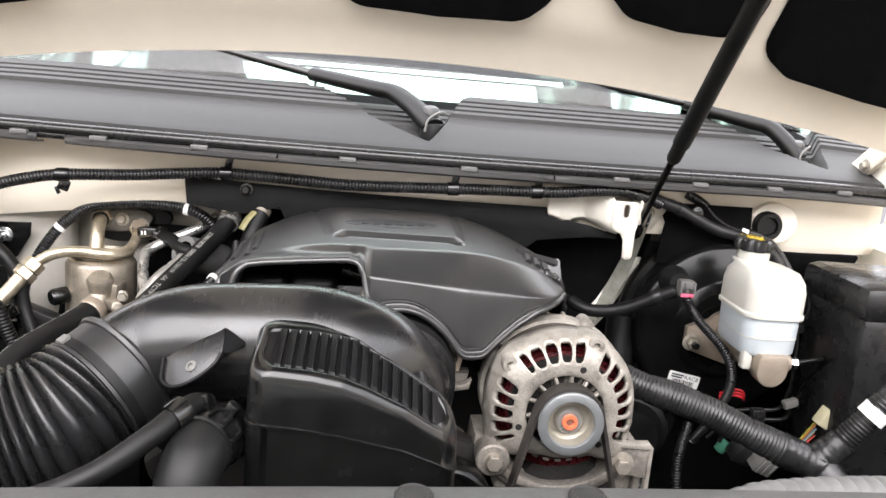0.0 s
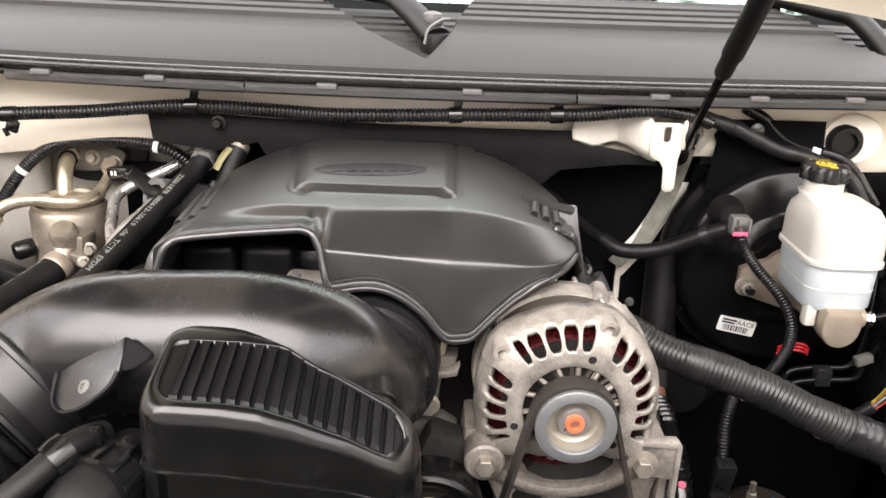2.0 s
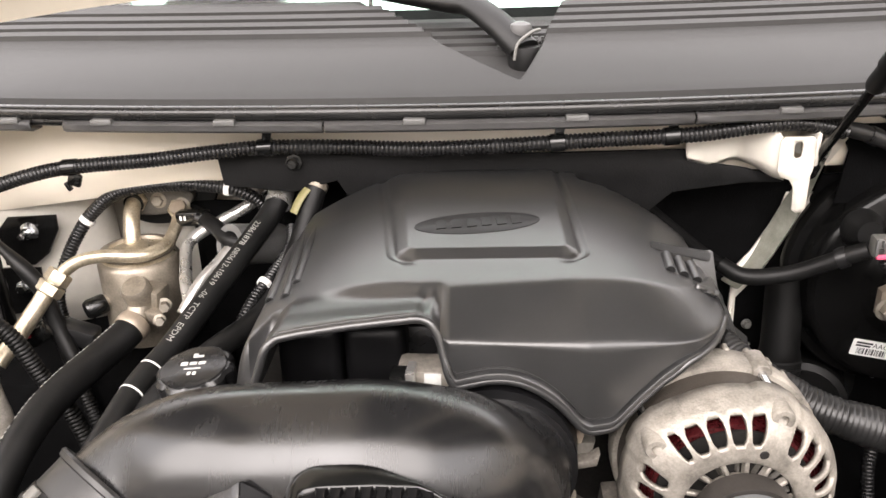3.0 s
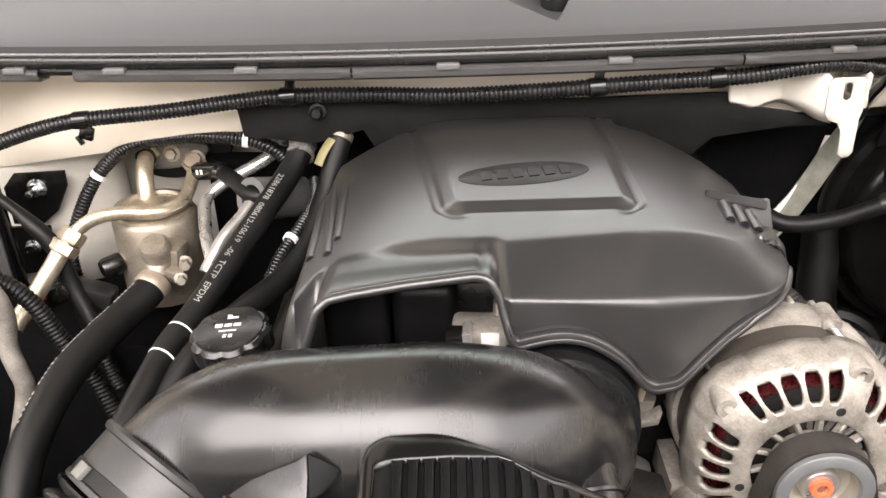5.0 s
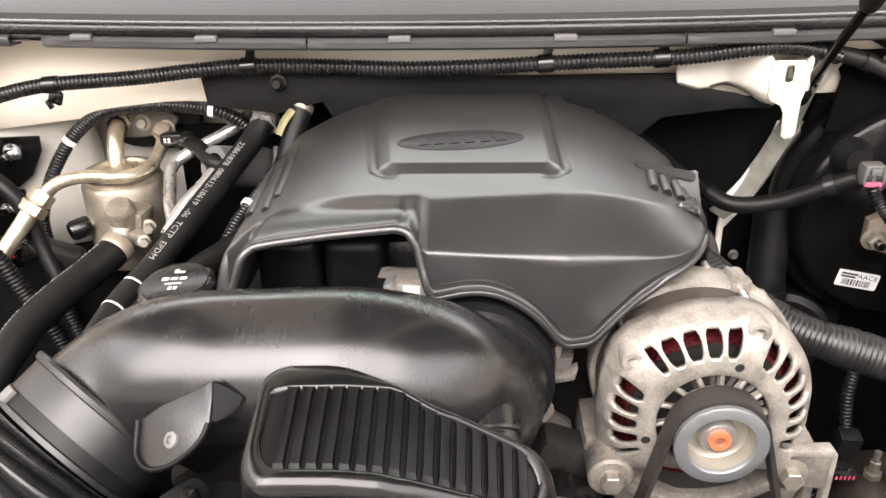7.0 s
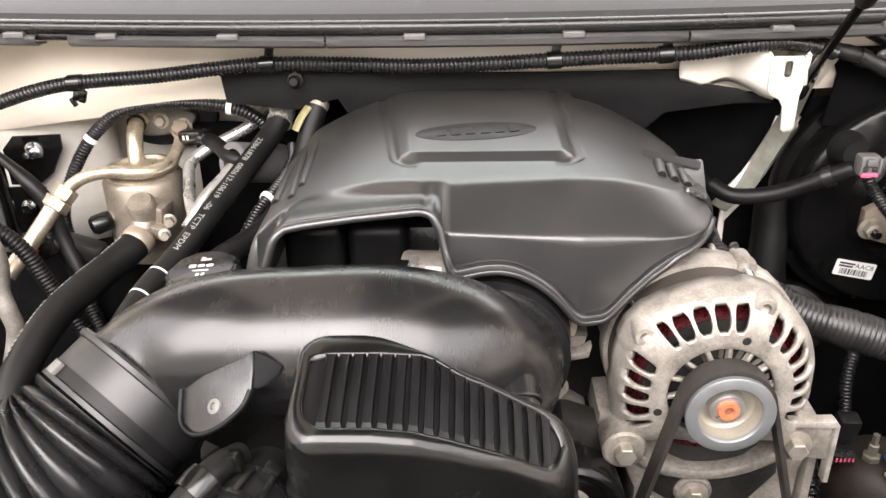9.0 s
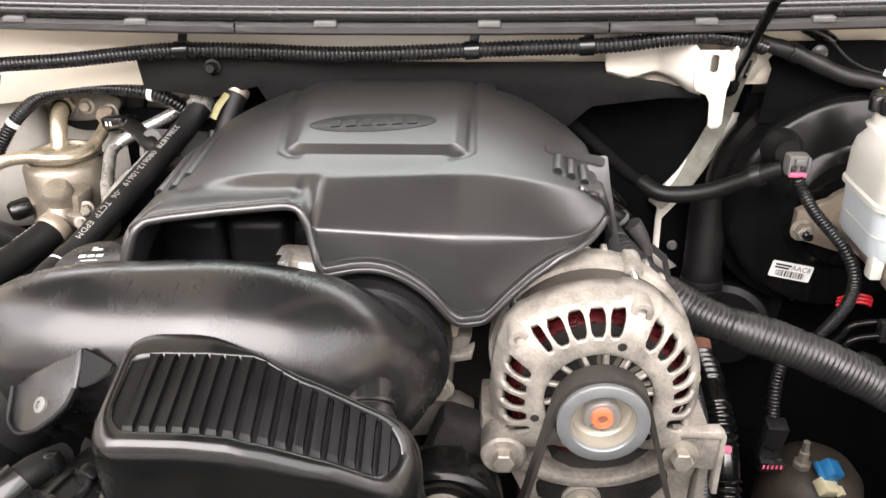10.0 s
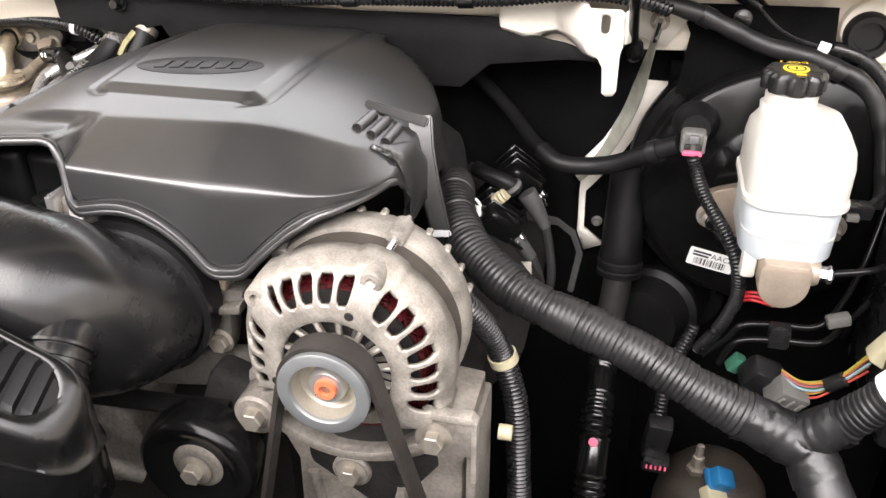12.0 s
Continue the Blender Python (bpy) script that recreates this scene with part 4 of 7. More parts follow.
# ---- accessory bracket, idler, belt ----
BR = thing("accessory_bracket", (0.20, 0.78, 0.80), "grimy cast aluminium bracket that carries the alternator", "bracket")
def front_plate_at(outline, y0, thick, bevel=0.002):
    """A plate whose outline is given in x, z, standing across the truck with its front at y0."""
    return plate([(x, z) for x, z in outline], thick, Matrix.Translation((0, y0 + thick, 0)) @ pose(0, 0, 0, 90, 0, 0), bevel)
def ring_sector(r0, r1, a0, a1, n=18):
    """Outline in x, z of a sector of a ring round the alternator's shaft."""
    out = [(0.198 + r1 * math.cos(radians(a)), 0.992 + r1 * math.sin(radians(a))) for a in np.linspace(a0, a1, n)]
    return out + [(0.198 + r0 * math.cos(radians(a)), 0.992 + r0 * math.sin(radians(a))) for a in np.linspace(a1, a0, n)]
arc = [(0.198 + 0.0790 * math.cos(radians(a)), 0.992 + 0.0790 * math.sin(radians(a))) for a in np.linspace(-38, -142, 24)]
part("body", front_plate_at([(0.118, 0.955), (0.116, 0.935), (0.135, 0.915), (0.150, 0.880), (0.145, 0.70), (0.275, 0.70), (0.278, 0.90), (0.284, 0.925), (0.284, 0.950), (0.264, 0.952)] + arc + [(0.130, 0.956)], 0.774, 0.05, 0.004), M_ALUD, BR)
part("arch_flange", front_plate_at(ring_sector(0.0800, 0.0885, -146, -34), 0.758, 0.02, 0.002), M_ALUD, BR)
part("arch_step", front_plate_at(ring_sector(0.0890, 0.0960, -140, -40), 0.766, 0.02, 0.002), M_ALUD, BR)
for a in range(-112, -60, 12):
    part("fan_tooth", front_plate_at(ring_sector(0.0520, 0.0565, a - 3, a + 3, 4), 0.762, 0.006, 0.001), M_ALU, BR)
part("side_plate", front_plate_at([(0.248, 0.930), (0.252, 0.960), (0.286, 0.961), (0.2895, 0.957), (0.2895, 0.924)], 0.757, 0.008, 0.002), M_ALUD, BR)
part("rim", front_plate_at([(0.254, 0.9615), (0.287, 0.9625), (0.2910, 0.958), (0.2910, 0.905), (0.2870, 0.905), (0.2870, 0.956), (0.254, 0.957)], 0.754, 0.01, 0.001), M_ALU, BR)
part("side_web", rbox((0.008, 0.06, 0.20), at(0.284, 0.80, 0.835), 0.003), M_ALUD, BR)
for p, q in (((0.162, 0.872), (0.186, 0.70)), ((0.232, 0.872), (0.214, 0.70))):
    part("web", pipe([(p[0], 0.774, p[1]), (q[0], 0.772, q[1])], 0.005, 0.01, 10), M_ALUD, BR)
part("bolt_boss", turned([(0, 0), (0.015, 0), (0.015, 0.022), (0.013, 0.024), (0, 0.024)], basis((0.195, 0.790, 0.883), (0, -1, 0)), 24), M_ALUD, BR)
part("bolt_boss", turned([(0, 0), (0.0165, 0), (0.0165, 0.022), (0.0145, 0.024), (0, 0.024)], basis((0.134, 0.772, 0.940), (0, -1, 0)), 24), M_ALUD, BR)
bolt_part((0.195, 0.767, 0.883), (0, -1, 0), BR, 0.0075, 0.009, 0.0115)
bolt_part((0.134, 0.750, 0.940), (0, -1, 0), BR, 0.0080, 0.010, 0.0130)
bolt_part((0.261, 0.757, 0.939), (0, -1, 0), BR, 0.0080, 0.010, 0.0130)
bolt_part((0.235, 0.790, 0.78), (0, -1, 0), BR, 0.0075, 0.009, 0.0115)
part("spacer", turned([(0, 0), (0.006, 0), (0.006, 0.010), (0, 0.010)], basis((0.297, 0.81, 0.905), (1, 0, 0)), 16), M_CREAMP, BR, "small cream plastic plug")

ID = thing("idler_pulley", (0.091, 0.745, 0.86), "black ribbed idler pulley with a rusty hub bolt", "idler pulley")
im = basis((0.091, 0.744, 0.898), (0, -1, 0))
part("wheel", turned([(0.008, -0.014), (0.040, -0.014), (0.0435, -0.012), (0.0445, 0.000), (0.0445, 0.010), (0.0430, 0.0150), (0.0395, 0.0175), (0.0355, 0.0170), (0.0310, 0.0140), (0.0250, 0.0110), (0.019, 0.0100), (0.018, 0.007), (0.008, 0.007)], im, 64), M_BOOST, ID)
part("hub", turned([(0, 0.007), (0.0195, 0.007), (0.0195, 0.0105), (0.0170, 0.0120), (0.0140, 0.0120), (0, 0.0120)], im, 32), M_ALUD, ID)
bolt_part(im @ V(0, 0, 0.0145), (0, -1, 0), ID, 0.0078, 0.009, 0.0125)
part("backing", rbox((0.05, 0.03, 0.10), at(0.095, 0.785, 0.90, 0, 20, 0), 0.008), M_DARK, ID)

def belt():
    """A flat ribbed belt that runs round the alternator pulley and down to both sides."""
    bm = bmesh.new()
    c, r, w = V(0.198, 0, 0.992), 0.0298, 0.0165
    arc = [(c.x + r * math.cos(a), c.z + r * math.sin(a)) for a in np.linspace(radians(166), radians(10), 20)]
    line = [(0.126, 0.80)] + [(0.126 + (arc[0][0] - 0.126) * k, 0.80 + (arc[0][1] - 0.80) * k) for k in (0.33, 0.66)] + arc + [(arc[-1][0] + (0.286 - arc[-1][0]) * k, arc[-1][1] + (0.78 - arc[-1][1]) * k) for k in (0.33, 0.66, 1)]
    n = len(line)
    outer = []
    for i, (x, z) in enumerate(line):
        a, b = line[max(0, i - 1)], line[min(n - 1, i + 1)]
        nx, nz = -(b[1] - a[1]), (b[0] - a[0])
        l = math.hypot(nx, nz)
        outer.append((x + nx / l * 0.0034, z + nz / l * 0.0034))
    y0, y1 = 0.7275, 0.7275 + w
    rows = [[V(x, y0, z) for x, z in line], [V(x, y0, z) for x, z in outer], [V(x, y1, z) for x, z in outer], [V(x, y1, z) for x, z in line], [V(x, y0, z) for x, z in line]]
    return grid(bm, rows)
solo("drive_belt", belt(), M_BELT, "flat black rubber belt round the alternator pulley", "drive belt")
bm = rbox((0.17, 0.018, 0.0045), at(0.02, 0.76, 0.926, 0, -3, 0), 0.001)
solo("drive_belt", bm, M_RUBBER, "flat black rubber belt that runs behind the resonator", "drive belt")

# ---- radiator side: sight shield, hose and small fittings ----
SH = thing("radiator_shield", (CX, 0.40, 1.02), "dark grey plastic shield over the radiator", "radiator shield")
rows = []
for x in np.linspace(-0.68, 0.75, 50):
    ye = 0.521 + 0.080 * (x - 0.04) - 0.05 * (x - 0.04) ** 2
    rows.append([V(x, ye - 0.002, 0.995), V(x, ye, 1.028), V(x, ye - 0.003, 1.0335), V(x, ye - 0.008, 1.0355), V(x, ye - 0.10, 1.0365), V(x, 0.30, 1.030), V(x, 0.285, 1.00)])
solid(part("panel", sheet(rows), M_LIP, SH), 0.003)
for x, y in ((-0.35, 0.472), (0.042, 0.500), (0.155, 0.508), (0.42, 0.515)):
    part("push_pin", turned([(0.0125, -0.001), (0.0125, 0.002), (0.011, 0.0038), (0.0095, 0.0030), (0.007, 0.0042), (0, 0.0046)], at(x, y, 1.0362), 28), M_COWL, SH, "round grey push pin")
lab = part("warning_label", plate(round_rect(0.052, 0.030, 0.002), 0.0006, at(-0.134, 0.466, 1.0364, 0, 0, 4)), M_YELLOW, SH, "yellow warning label")
part("warning_sign", plate([(-0.009, -0.007), (0.009, -0.007), (0, 0.009)], 0.0004, at(-0.146, 0.466, 1.0370, 0, 0, 4)), M_ORANGE, lab)
for i, (x, w) in enumerate(((-0.128, 0.012), (-0.112, 0.006))):
    part("print_bar", rbox((w, 0.010, 0.0005), at(x, 0.466, 1.0371)), M_INK, lab)
bm = bmesh.new()
for a in range(0, 180, 30):
    box(bm, (0.016, 0.0016, 0.0004), at(-0.090, 0.471, 1.0367, 0, 0, a))
part("printed_symbol", bm, M_WHITE, SH, "white star-shaped symbol")
for x, w in ((-0.052, 0.034), (-0.008, 0.026), (0.018, 0.012)):
    for k in range(3):
        part("print_bar", rbox((w, 0.0022, 0.0004), at(x, 0.4815 - 0.0036 * k, 1.0370, 0, 0, 4)), M_WHITE, SH)

HS = thing("radiator_hose", (-0.11, 0.59, 0.95), "thick black rubber radiator hose with a spring clamp", "hose")
part("hose", pipe([(-0.098, 0.640, 1.008), (-0.105, 0.610, 1.014), (-0.112, 0.585, 1.008), (-0.114, 0.568, 0.981), (-0.10, 0.562, 0.948), (-0.05, 0.57, 0.92), (0.0, 0.60, 0.90)], 0.0225, 0.006, 28), M_RUBBER, HS)
cm = basis((-0.107, 0.606, 1.014), (-0.28, -0.95, 0.02))
for h0 in (-0.012, 0.008):
    part("clamp_band", turned([(0.0228, h0 - 0.0022), (0.0250, h0 - 0.0016), (0.0250, h0 + 0.0016), (0.0228, h0 + 0.0022)], cm, 36, True), M_RESON, HS)
for a in range(20, 181, 32):
    part("clamp_rung", rbox((0.0030, 0.0045, 0.020), cm @ pose(0, 0, 0, 0, 0, a) @ at(0.0245, 0, -0.002), 0.0008), M_RESON, HS)
for a in (60, 105):
    part("clamp_lug", rbox((0.012, 0.010, 0.008), cm @ pose(0, 0, 0, 0, 0, a) @ at(0.029, 0, -0.010), 0.002), M_RESON, HS)
part("hose_strap", turned([(0.0088, -0.007), (0.0112, -0.007), (0.0118, 0.0), (0.0112, 0.007), (0.0088, 0.007)], basis((-0.127, 0.602, 1.0375), (-0.55, -0.75, -0.30)), 22, True), M_RESON, HS)
solo("vapour_hose", pipe([(-0.112, 0.63, 1.035), (-0.122, 0.61, 1.040), (-0.143, 0.58, 1.028), (-0.175, 0.555, 1.010), (-0.22, 0.54, 0.995), (-0.30, 0.52, 0.98)], 0.0085, 0.006, 16), M_RUBBER, "thin black rubber vapour hose beside the bellows", "hose")
WO = thing("water_outlet", (-0.03, 0.68, 0.92), "cast aluminium water outlet with a black clamp", "water outlet")
part("neck", turned([(0, 0), (0.018, 0), (0.020, 0.004), (0.020, 0.03), (0.024, 0.034), (0.024, 0.05), (0, 0.05)], basis((-0.012, 0.665, 0.955), (-0.9, -0.35, 0.15)), 24), M_ALU, WO)
part("clamp", turned([(0.021, 0.0), (0.0225, 0.0), (0.0225, 0.012), (0.021, 0.012)], basis((-0.03, 0.658, 0.957), (-0.9, -0.35, 0.15)), 24, True), M_RESON, WO)
RA = thing("radiator", (0.05, 0.57, 0.372), "radiator with a grey plastic end tank behind its shield", "radiator")
part("core", rbox((1.10, 0.045, 0.55), at(0.05, 0.560, 0.648), 0.006), M_DARK, RA)
part("end_tank", pipe([(0.285, 0.598, 0.948), (0.312, 0.606, 0.974), (0.36, 0.612, 0.982), (0.45, 0.618, 0.985), (0.60, 0.618, 0.985)], lambda s, t: 0.021 - 0.0012 * (0.5 + 0.5 * math.cos(2 * math.pi * s / 0.012)) ** 4, 0.0015, 28), M_TANK, RA, "smooth grey end tank")


# ---- brake booster side ----
def booster():
    c = V(0.508, 1.142, 0.972)
    T = thing("brake_booster", c + V(0, 0.03, -0.15), "gloss black round brake booster on the firewall", "brake booster")
    m = basis(c, (0.0, -1, 0.03))
    part("shell", turned([(0, 0.040), (0.040, 0.040), (0.060, 0.037), (0.070, 0.025), (0.074, 0.0235), (0.116, 0.0215), (0.1225, 0.016), (0.1245, 0.008), (0.126, -0.002), (0.128, -0.012), (0.137, -0.014), (0.140, -0.020), (0.140, -0.030), (0.128, -0.036), (0.124, -0.060), (0.09, -0.09), (0, -0.095)], m, 72), M_BOOST, T)
    for sx in (-1, 1):
        p = V(0.503 + sx * 0.054, 1.080, 0.966)
        part("stud", hexbolt(bmesh.new(), p, m.to_3x3() @ V(0, 0, 1), 0.0088, 0.012, 0.0125), M_BOLT, T)
        part("stud_tip", turned([(0, 0), (0.005, 0), (0.005, 0.020), (0.0042, 0.021), (0, 0.021)], basis(p, m.to_3x3() @ V(0, 0, 1)), 14), M_STEEL, T)
    return T, m
BOOST, BM = booster()
MC = thing("master_cylinder", (0.50, 0.98, 0.95), "bare cast metal brake master cylinder", "master cylinder")
mm = basis((0.499, 1.09, 0.978), (0.0, -1, 0.0))
part("barrel", turned([(0, 0), (0.034, 0), (0.034, 0.008), (0.022, 0.012), (0.0185, 0.10), (0.0190, 0.120), (0.0190, 0.132), (0, 0.132)], mm, 36), M_TAN, MC)
nose = [(-0.0165, 0.0185), (0.0165, 0.0185), (0.0195, 0.0135)] + [(0.0195 * math.cos(a), 0.0215 * math.sin(a)) for a in np.linspace(0, -math.pi, 15)] + [(-0.0195, 0.0135)]
part("nose", plate(nose, 0.026, basis((0.498, 0.969, 0.979), (0, -1, -0.04)), 0.0022), M_TAN, MC)
part("flange", plate([(-0.062, -0.014), (-0.05, -0.02), (0, -0.036), (0.05, -0.02), (0.062, -0.014), (0.062, 0.014), (0.05, 0.02), (0, 0.036), (-0.05, 0.02), (-0.062, 0.014)], 0.012, basis((0.503, 1.092, 0.972), (0, -1, 0)), 0.002), M_TAN, MC)
part("outlet_boss", turned([(0, 0), (0.0105, 0), (0.0105, 0.010), (0.009, 0.0125), (0, 0.0125)], basis((0.512, 0.958, 0.9855), (1, -0.1, 0)), 18), M_TAN, MC)
part("pipe_nut", turned([(0.0062, 0.012), (0.0062, 0.018), (0.0075, 0.019), (0.0075, 0.021), (0.004, 0.023), (0, 0.023)], basis((0.512, 0.958, 0.9855), (1, -0.1, 0)), 6), M_STEEL, MC)

FR = thing("fluid_reservoir", (0.50, 1.00, 0.995), "milky white plastic brake fluid reservoir with a black cap", "fluid reservoir")
def res_sec(w, d, r, z, cx=0.500, cy=1.000):
    return [V(cx + x, cy + y, z) for x, y in round_rect(w, d, r, 6)]
secs = [(0.064, 0.088, 0.018, 0.992), (0.070, 0.096, 0.02, 0.997), (0.072, 0.098, 0.02, 1.038), (0.079, 0.106, 0.022, 1.0405), (0.079, 0.106, 0.022, 1.0445), (0.075, 0.102, 0.02, 1.0465), (0.075, 0.102, 0.020, 1.072), (0.072, 0.099, 0.022, 1.084), (0.062, 0.088, 0.024, 1.094), (0.044, 0.052, 0.02, 1.097), (0.040, 0.040, 0.0199, 1.099), (0.040, 0.040, 0.0199, 1.110)]
def tank_piece(secs):
    bm = bmesh.new()
    vr = []
    for w, d, r, z in secs:
        cy = 1.000 + (0.025 if z > 1.095 else 0)
        vr.append([bm.verts.new(p) for p in res_sec(w, d, r, z, 0.497 - (0.008 if z > 1.095 else 0), cy)])
    for a, b in zip(vr, vr[1:]):
        for i in range(len(a)):
            bm.faces.new((a[i], a[(i + 1) % len(a)], b[(i + 1) % len(b)], b[i]))
    bm.faces.new(vr[0][::-1]); bm.faces.new(vr[-1])
    return bm
part("upper_tank", tank_piece(secs[3:]), M_RES, FR)
part("lower_tank", tank_piece(secs[:3] + [(0.072, 0.098, 0.02, 1.0402)]), M_RESB, FR, "bluish lower half with fluid inside")
part("level_line", tank_piece([(0.0712, 0.0992, 0.0206, 1.0145), (0.0712, 0.0992, 0.0206, 1.0157)]), M_RES, FR)
part("lower_lug", rbox((0.012, 0.014, 0.03), at(0.472, 0.965, 0.988), 0.003), M_RES, FR)
def knurled(r, h, lobes, m, depth=0.0022):
    bm = bmesh.new()
    prof = [(r, 0), (r, h - 0.003), (r - 0.003, h)]
    n = lobes * 8
    rings = []
    for rr, z in prof:
        rings.append([bm.verts.new(m @ V((rr - depth * (0.5 - 0.5 * math.cos(lobes * 2 * math.pi * i / n)) ** 3) * math.cos(2 * math.pi * i / n), (rr - depth * (0.5 - 0.5 * math.cos(lobes * 2 * math.pi * i / n)) ** 3) * math.sin(2 * math.pi * i / n), z)) for i in range(n)])
    for a, b in zip(rings, rings[1:]):
        for i in range(n):
            bm.faces.new((a[i], a[(i + 1) % n], b[(i + 1) % n], b[i]))
    bm.faces.new(rings[-1]); bm.faces.new(rings[0][::-1])
    return bm
cap = part("cap", knurled(0.0248, 0.0150, 8, at(0.489, 1.028, 1.1110), 0.0040), M_LOOM, FR, "black lobed screw cap")
part("cap_symbol", turned([(0, 0), (0.010, 0), (0.010, 0.0006), (0, 0.0006)], at(0.489, 1.028, 1.1262), 24), M_YELLOW, cap, "yellow round warning symbol")

# ---- booster fittings, wiring and hoses of the booster side ----
def flat_text(words, size, m, material, parent, name="lettering", wrap=0.0, thick=0.0):
    """Letters of the built-in font as a mesh at m; wrap bends the lines round a pipe of that radius."""
    cu = bpy.data.curves.new(name, "FONT")
    cu.body, cu.size, cu.align_x, cu.align_y = words, size, "CENTER", "CENTER"
    cu.resolution_u = 2
    ob = bpy.data.objects.new(name, cu)
    scene.collection.objects.link(ob)
    me = bpy.data.meshes.new_from_object(ob.evaluated_get(bpy.context.evaluated_depsgraph_get()))
    bpy.data.objects.remove(ob)
    bm = bmesh.new()
    bm.from_mesh(me)
    if wrap:
        for v in bm.verts:
            a = v.co.y / wrap
            v.co = V(v.co.x, wrap * math.sin(a), wrap * (math.cos(a) - 1))
    bmesh.ops.transform(bm, verts=bm.verts, matrix=m)
    return part(name, bm, material, parent)


n = BM.to_3x3() @ V(0, 0, 1)
lm = basis((0.4615, 1.1165, 0.897), (-0.05, -1, 0.0)) @ at(0, 0, 0, 0, 0, -10)
flip = 1 if (lm.to_3x3() @ V(1, 0, 0)).x > 0 else -1
lab = part("label", plate(round_rect(0.046, 0.020, 0.002), 0.0006, lm, 0.0), M_WHITE, BOOST, "white printed barcode label")
bm = bmesh.new()
random.seed(4)
x = -0.016
while x < 0.016:
    w = random.choice((0.0005, 0.0009, 0.0014))
    box(bm, (w, 0.0075, 0.0003), lm @ at(flip * x, -0.0040, 0.0008))
    x += w + random.choice((0.0007, 0.0010))
part("barcode", bm, M_INK, lab)
flat_text("AAC8", 0.0085, lm @ at(flip * 0.010, 0.0042, 0.0008, 0, 0 if flip > 0 else 180, 0), M_INK, lab)
part("print_bar", rbox((0.018, 0.0022, 0.0003), lm @ at(flip * -0.010, 0.0060, 0.0008)), M_INK, lab)
part("print_bar", rbox((0.016, 0.0022, 0.0003), lm @ at(flip * -0.011, 0.0025, 0.0008)), M_INK, lab)

flat_text("DOT 3", 0.0075, at(0.489, 1.0455, 1.1265, 0, 0, 180), M_YELLOW, cap)
part("cap_mark", rbox((0.007, 0.003, 0.0005), at(0.491, 1.0140, 1.1264)), M_YELLOW, cap)
bm = bmesh.new()
lathe(bm, [(0.0062, 0.0004), (0.0075, 0.0004), (0.0075, 0.001), (0.0062, 0.001)], at(0.489, 1.028, 1.1262), 24, True)
box(bm, (0.0014, 0.006, 0.0008), at(0.489, 1.028, 1.127))
part("symbol_line", bm, M_INK, cap)

CV = thing("check_valve", (0.424, 1.075, 1.03), "grey sensor plug with a pink lock in the booster check valve", "check valve")
part("grommet", turned([(0, -0.012), (0.021, -0.012), (0.021, -0.006), (0.017, 0.0), (0.013, 0.012), (0, 0.012)], basis((0.426, 1.108, 1.043), (0, -1, 0.1)), 28), M_RUBBER, CV)
plug = part("plug", rbox((0.022, 0.016, 0.022), at(0.4225, 1.062, 1.046, 0, 0, 0), 0.004), M_GREYP, CV)
part("plug_latch", rbox((0.010, 0.006, 0.008), at(0.4225, 1.053, 1.051), 0.002), M_TANK, plug)
for dx in (-0.0045, 0.0045):
    part("plug_socket", rbox((0.005, 0.003, 0.005), at(0.4225 + dx, 1.0535, 1.0435), 0.001), M_INK, plug)
part("lock", rbox((0.017, 0.004, 0.0045), at(0.4225, 1.0535, 1.0375), 0.001), M_PINK, plug, "pink locking tab")
for dx in (-0.009, 0.009):
    part("plug_rib", rbox((0.003, 0.004, 0.017), at(0.4225 + dx, 1.0535, 1.047), 0.001), M_TANK, plug)
solo("plug_cable", ribbed([(0.4235, 1.055, 1.034), (0.428, 1.050, 1.024), (0.437, 1.03, 1.008), (0.458, 1.003, 0.985), (0.470, 0.992, 0.960), (0.474, 1.0, 0.925), (0.467, 1.02, 0.88), (0.455, 1.04, 0.84)], 0.0062, 0.0033, 0.001, 12), M_LOOM, "black corrugated cable from the check valve plug", "cable")
VH = thing("vacuum_hose", (0.30, 1.10, 0.98), "smooth black rubber vacuum hose to the brake booster", "hose")
# upper stretch of the same hose; its shade is painted in
part("shaded_hose", pipe([(0.120, 1.150, 1.098), (0.150, 1.168, 1.090), (0.168, 1.175, 1.083), (0.2005, 1.172, 1.060), (0.240, 1.160, 1.029), (0.270, 1.128, 1.010), (0.288, 1.108, 1.003)], 0.0070, 0.006, 18), M_HOSE_SHADE, VH, "upper hose coloured darker for the shade it lies in")
part("hose", pipe([(0.284, 1.112, 1.005), (0.298, 1.100, 0.999), (0.312, 1.097, 0.997), (0.336, 1.095, 0.999), (0.361, 1.088, 1.008), (0.398, 1.072, 1.032), (0.412, 1.066, 1.040)], 0.0088, 0.006, 18), M_RUBBER, VH)
part("clamp", turned([(0.0095, -0.005), (0.0108, -0.005), (0.0108, 0.005), (0.0095, 0.005)], basis((0.392, 1.075, 1.028), (0.03, -0.014, 0.018)), 20, True), M_LOOM, VH)
part("mark", turned([(0, 0), (0.002, 0.0), (0.0015, 0.0008), (0, 0.0009)], basis((0.1990, 1.1648, 1.0640), (0.0, -0.9, 0.4)), 10), M_YELLOW, VH, "small yellow dot")

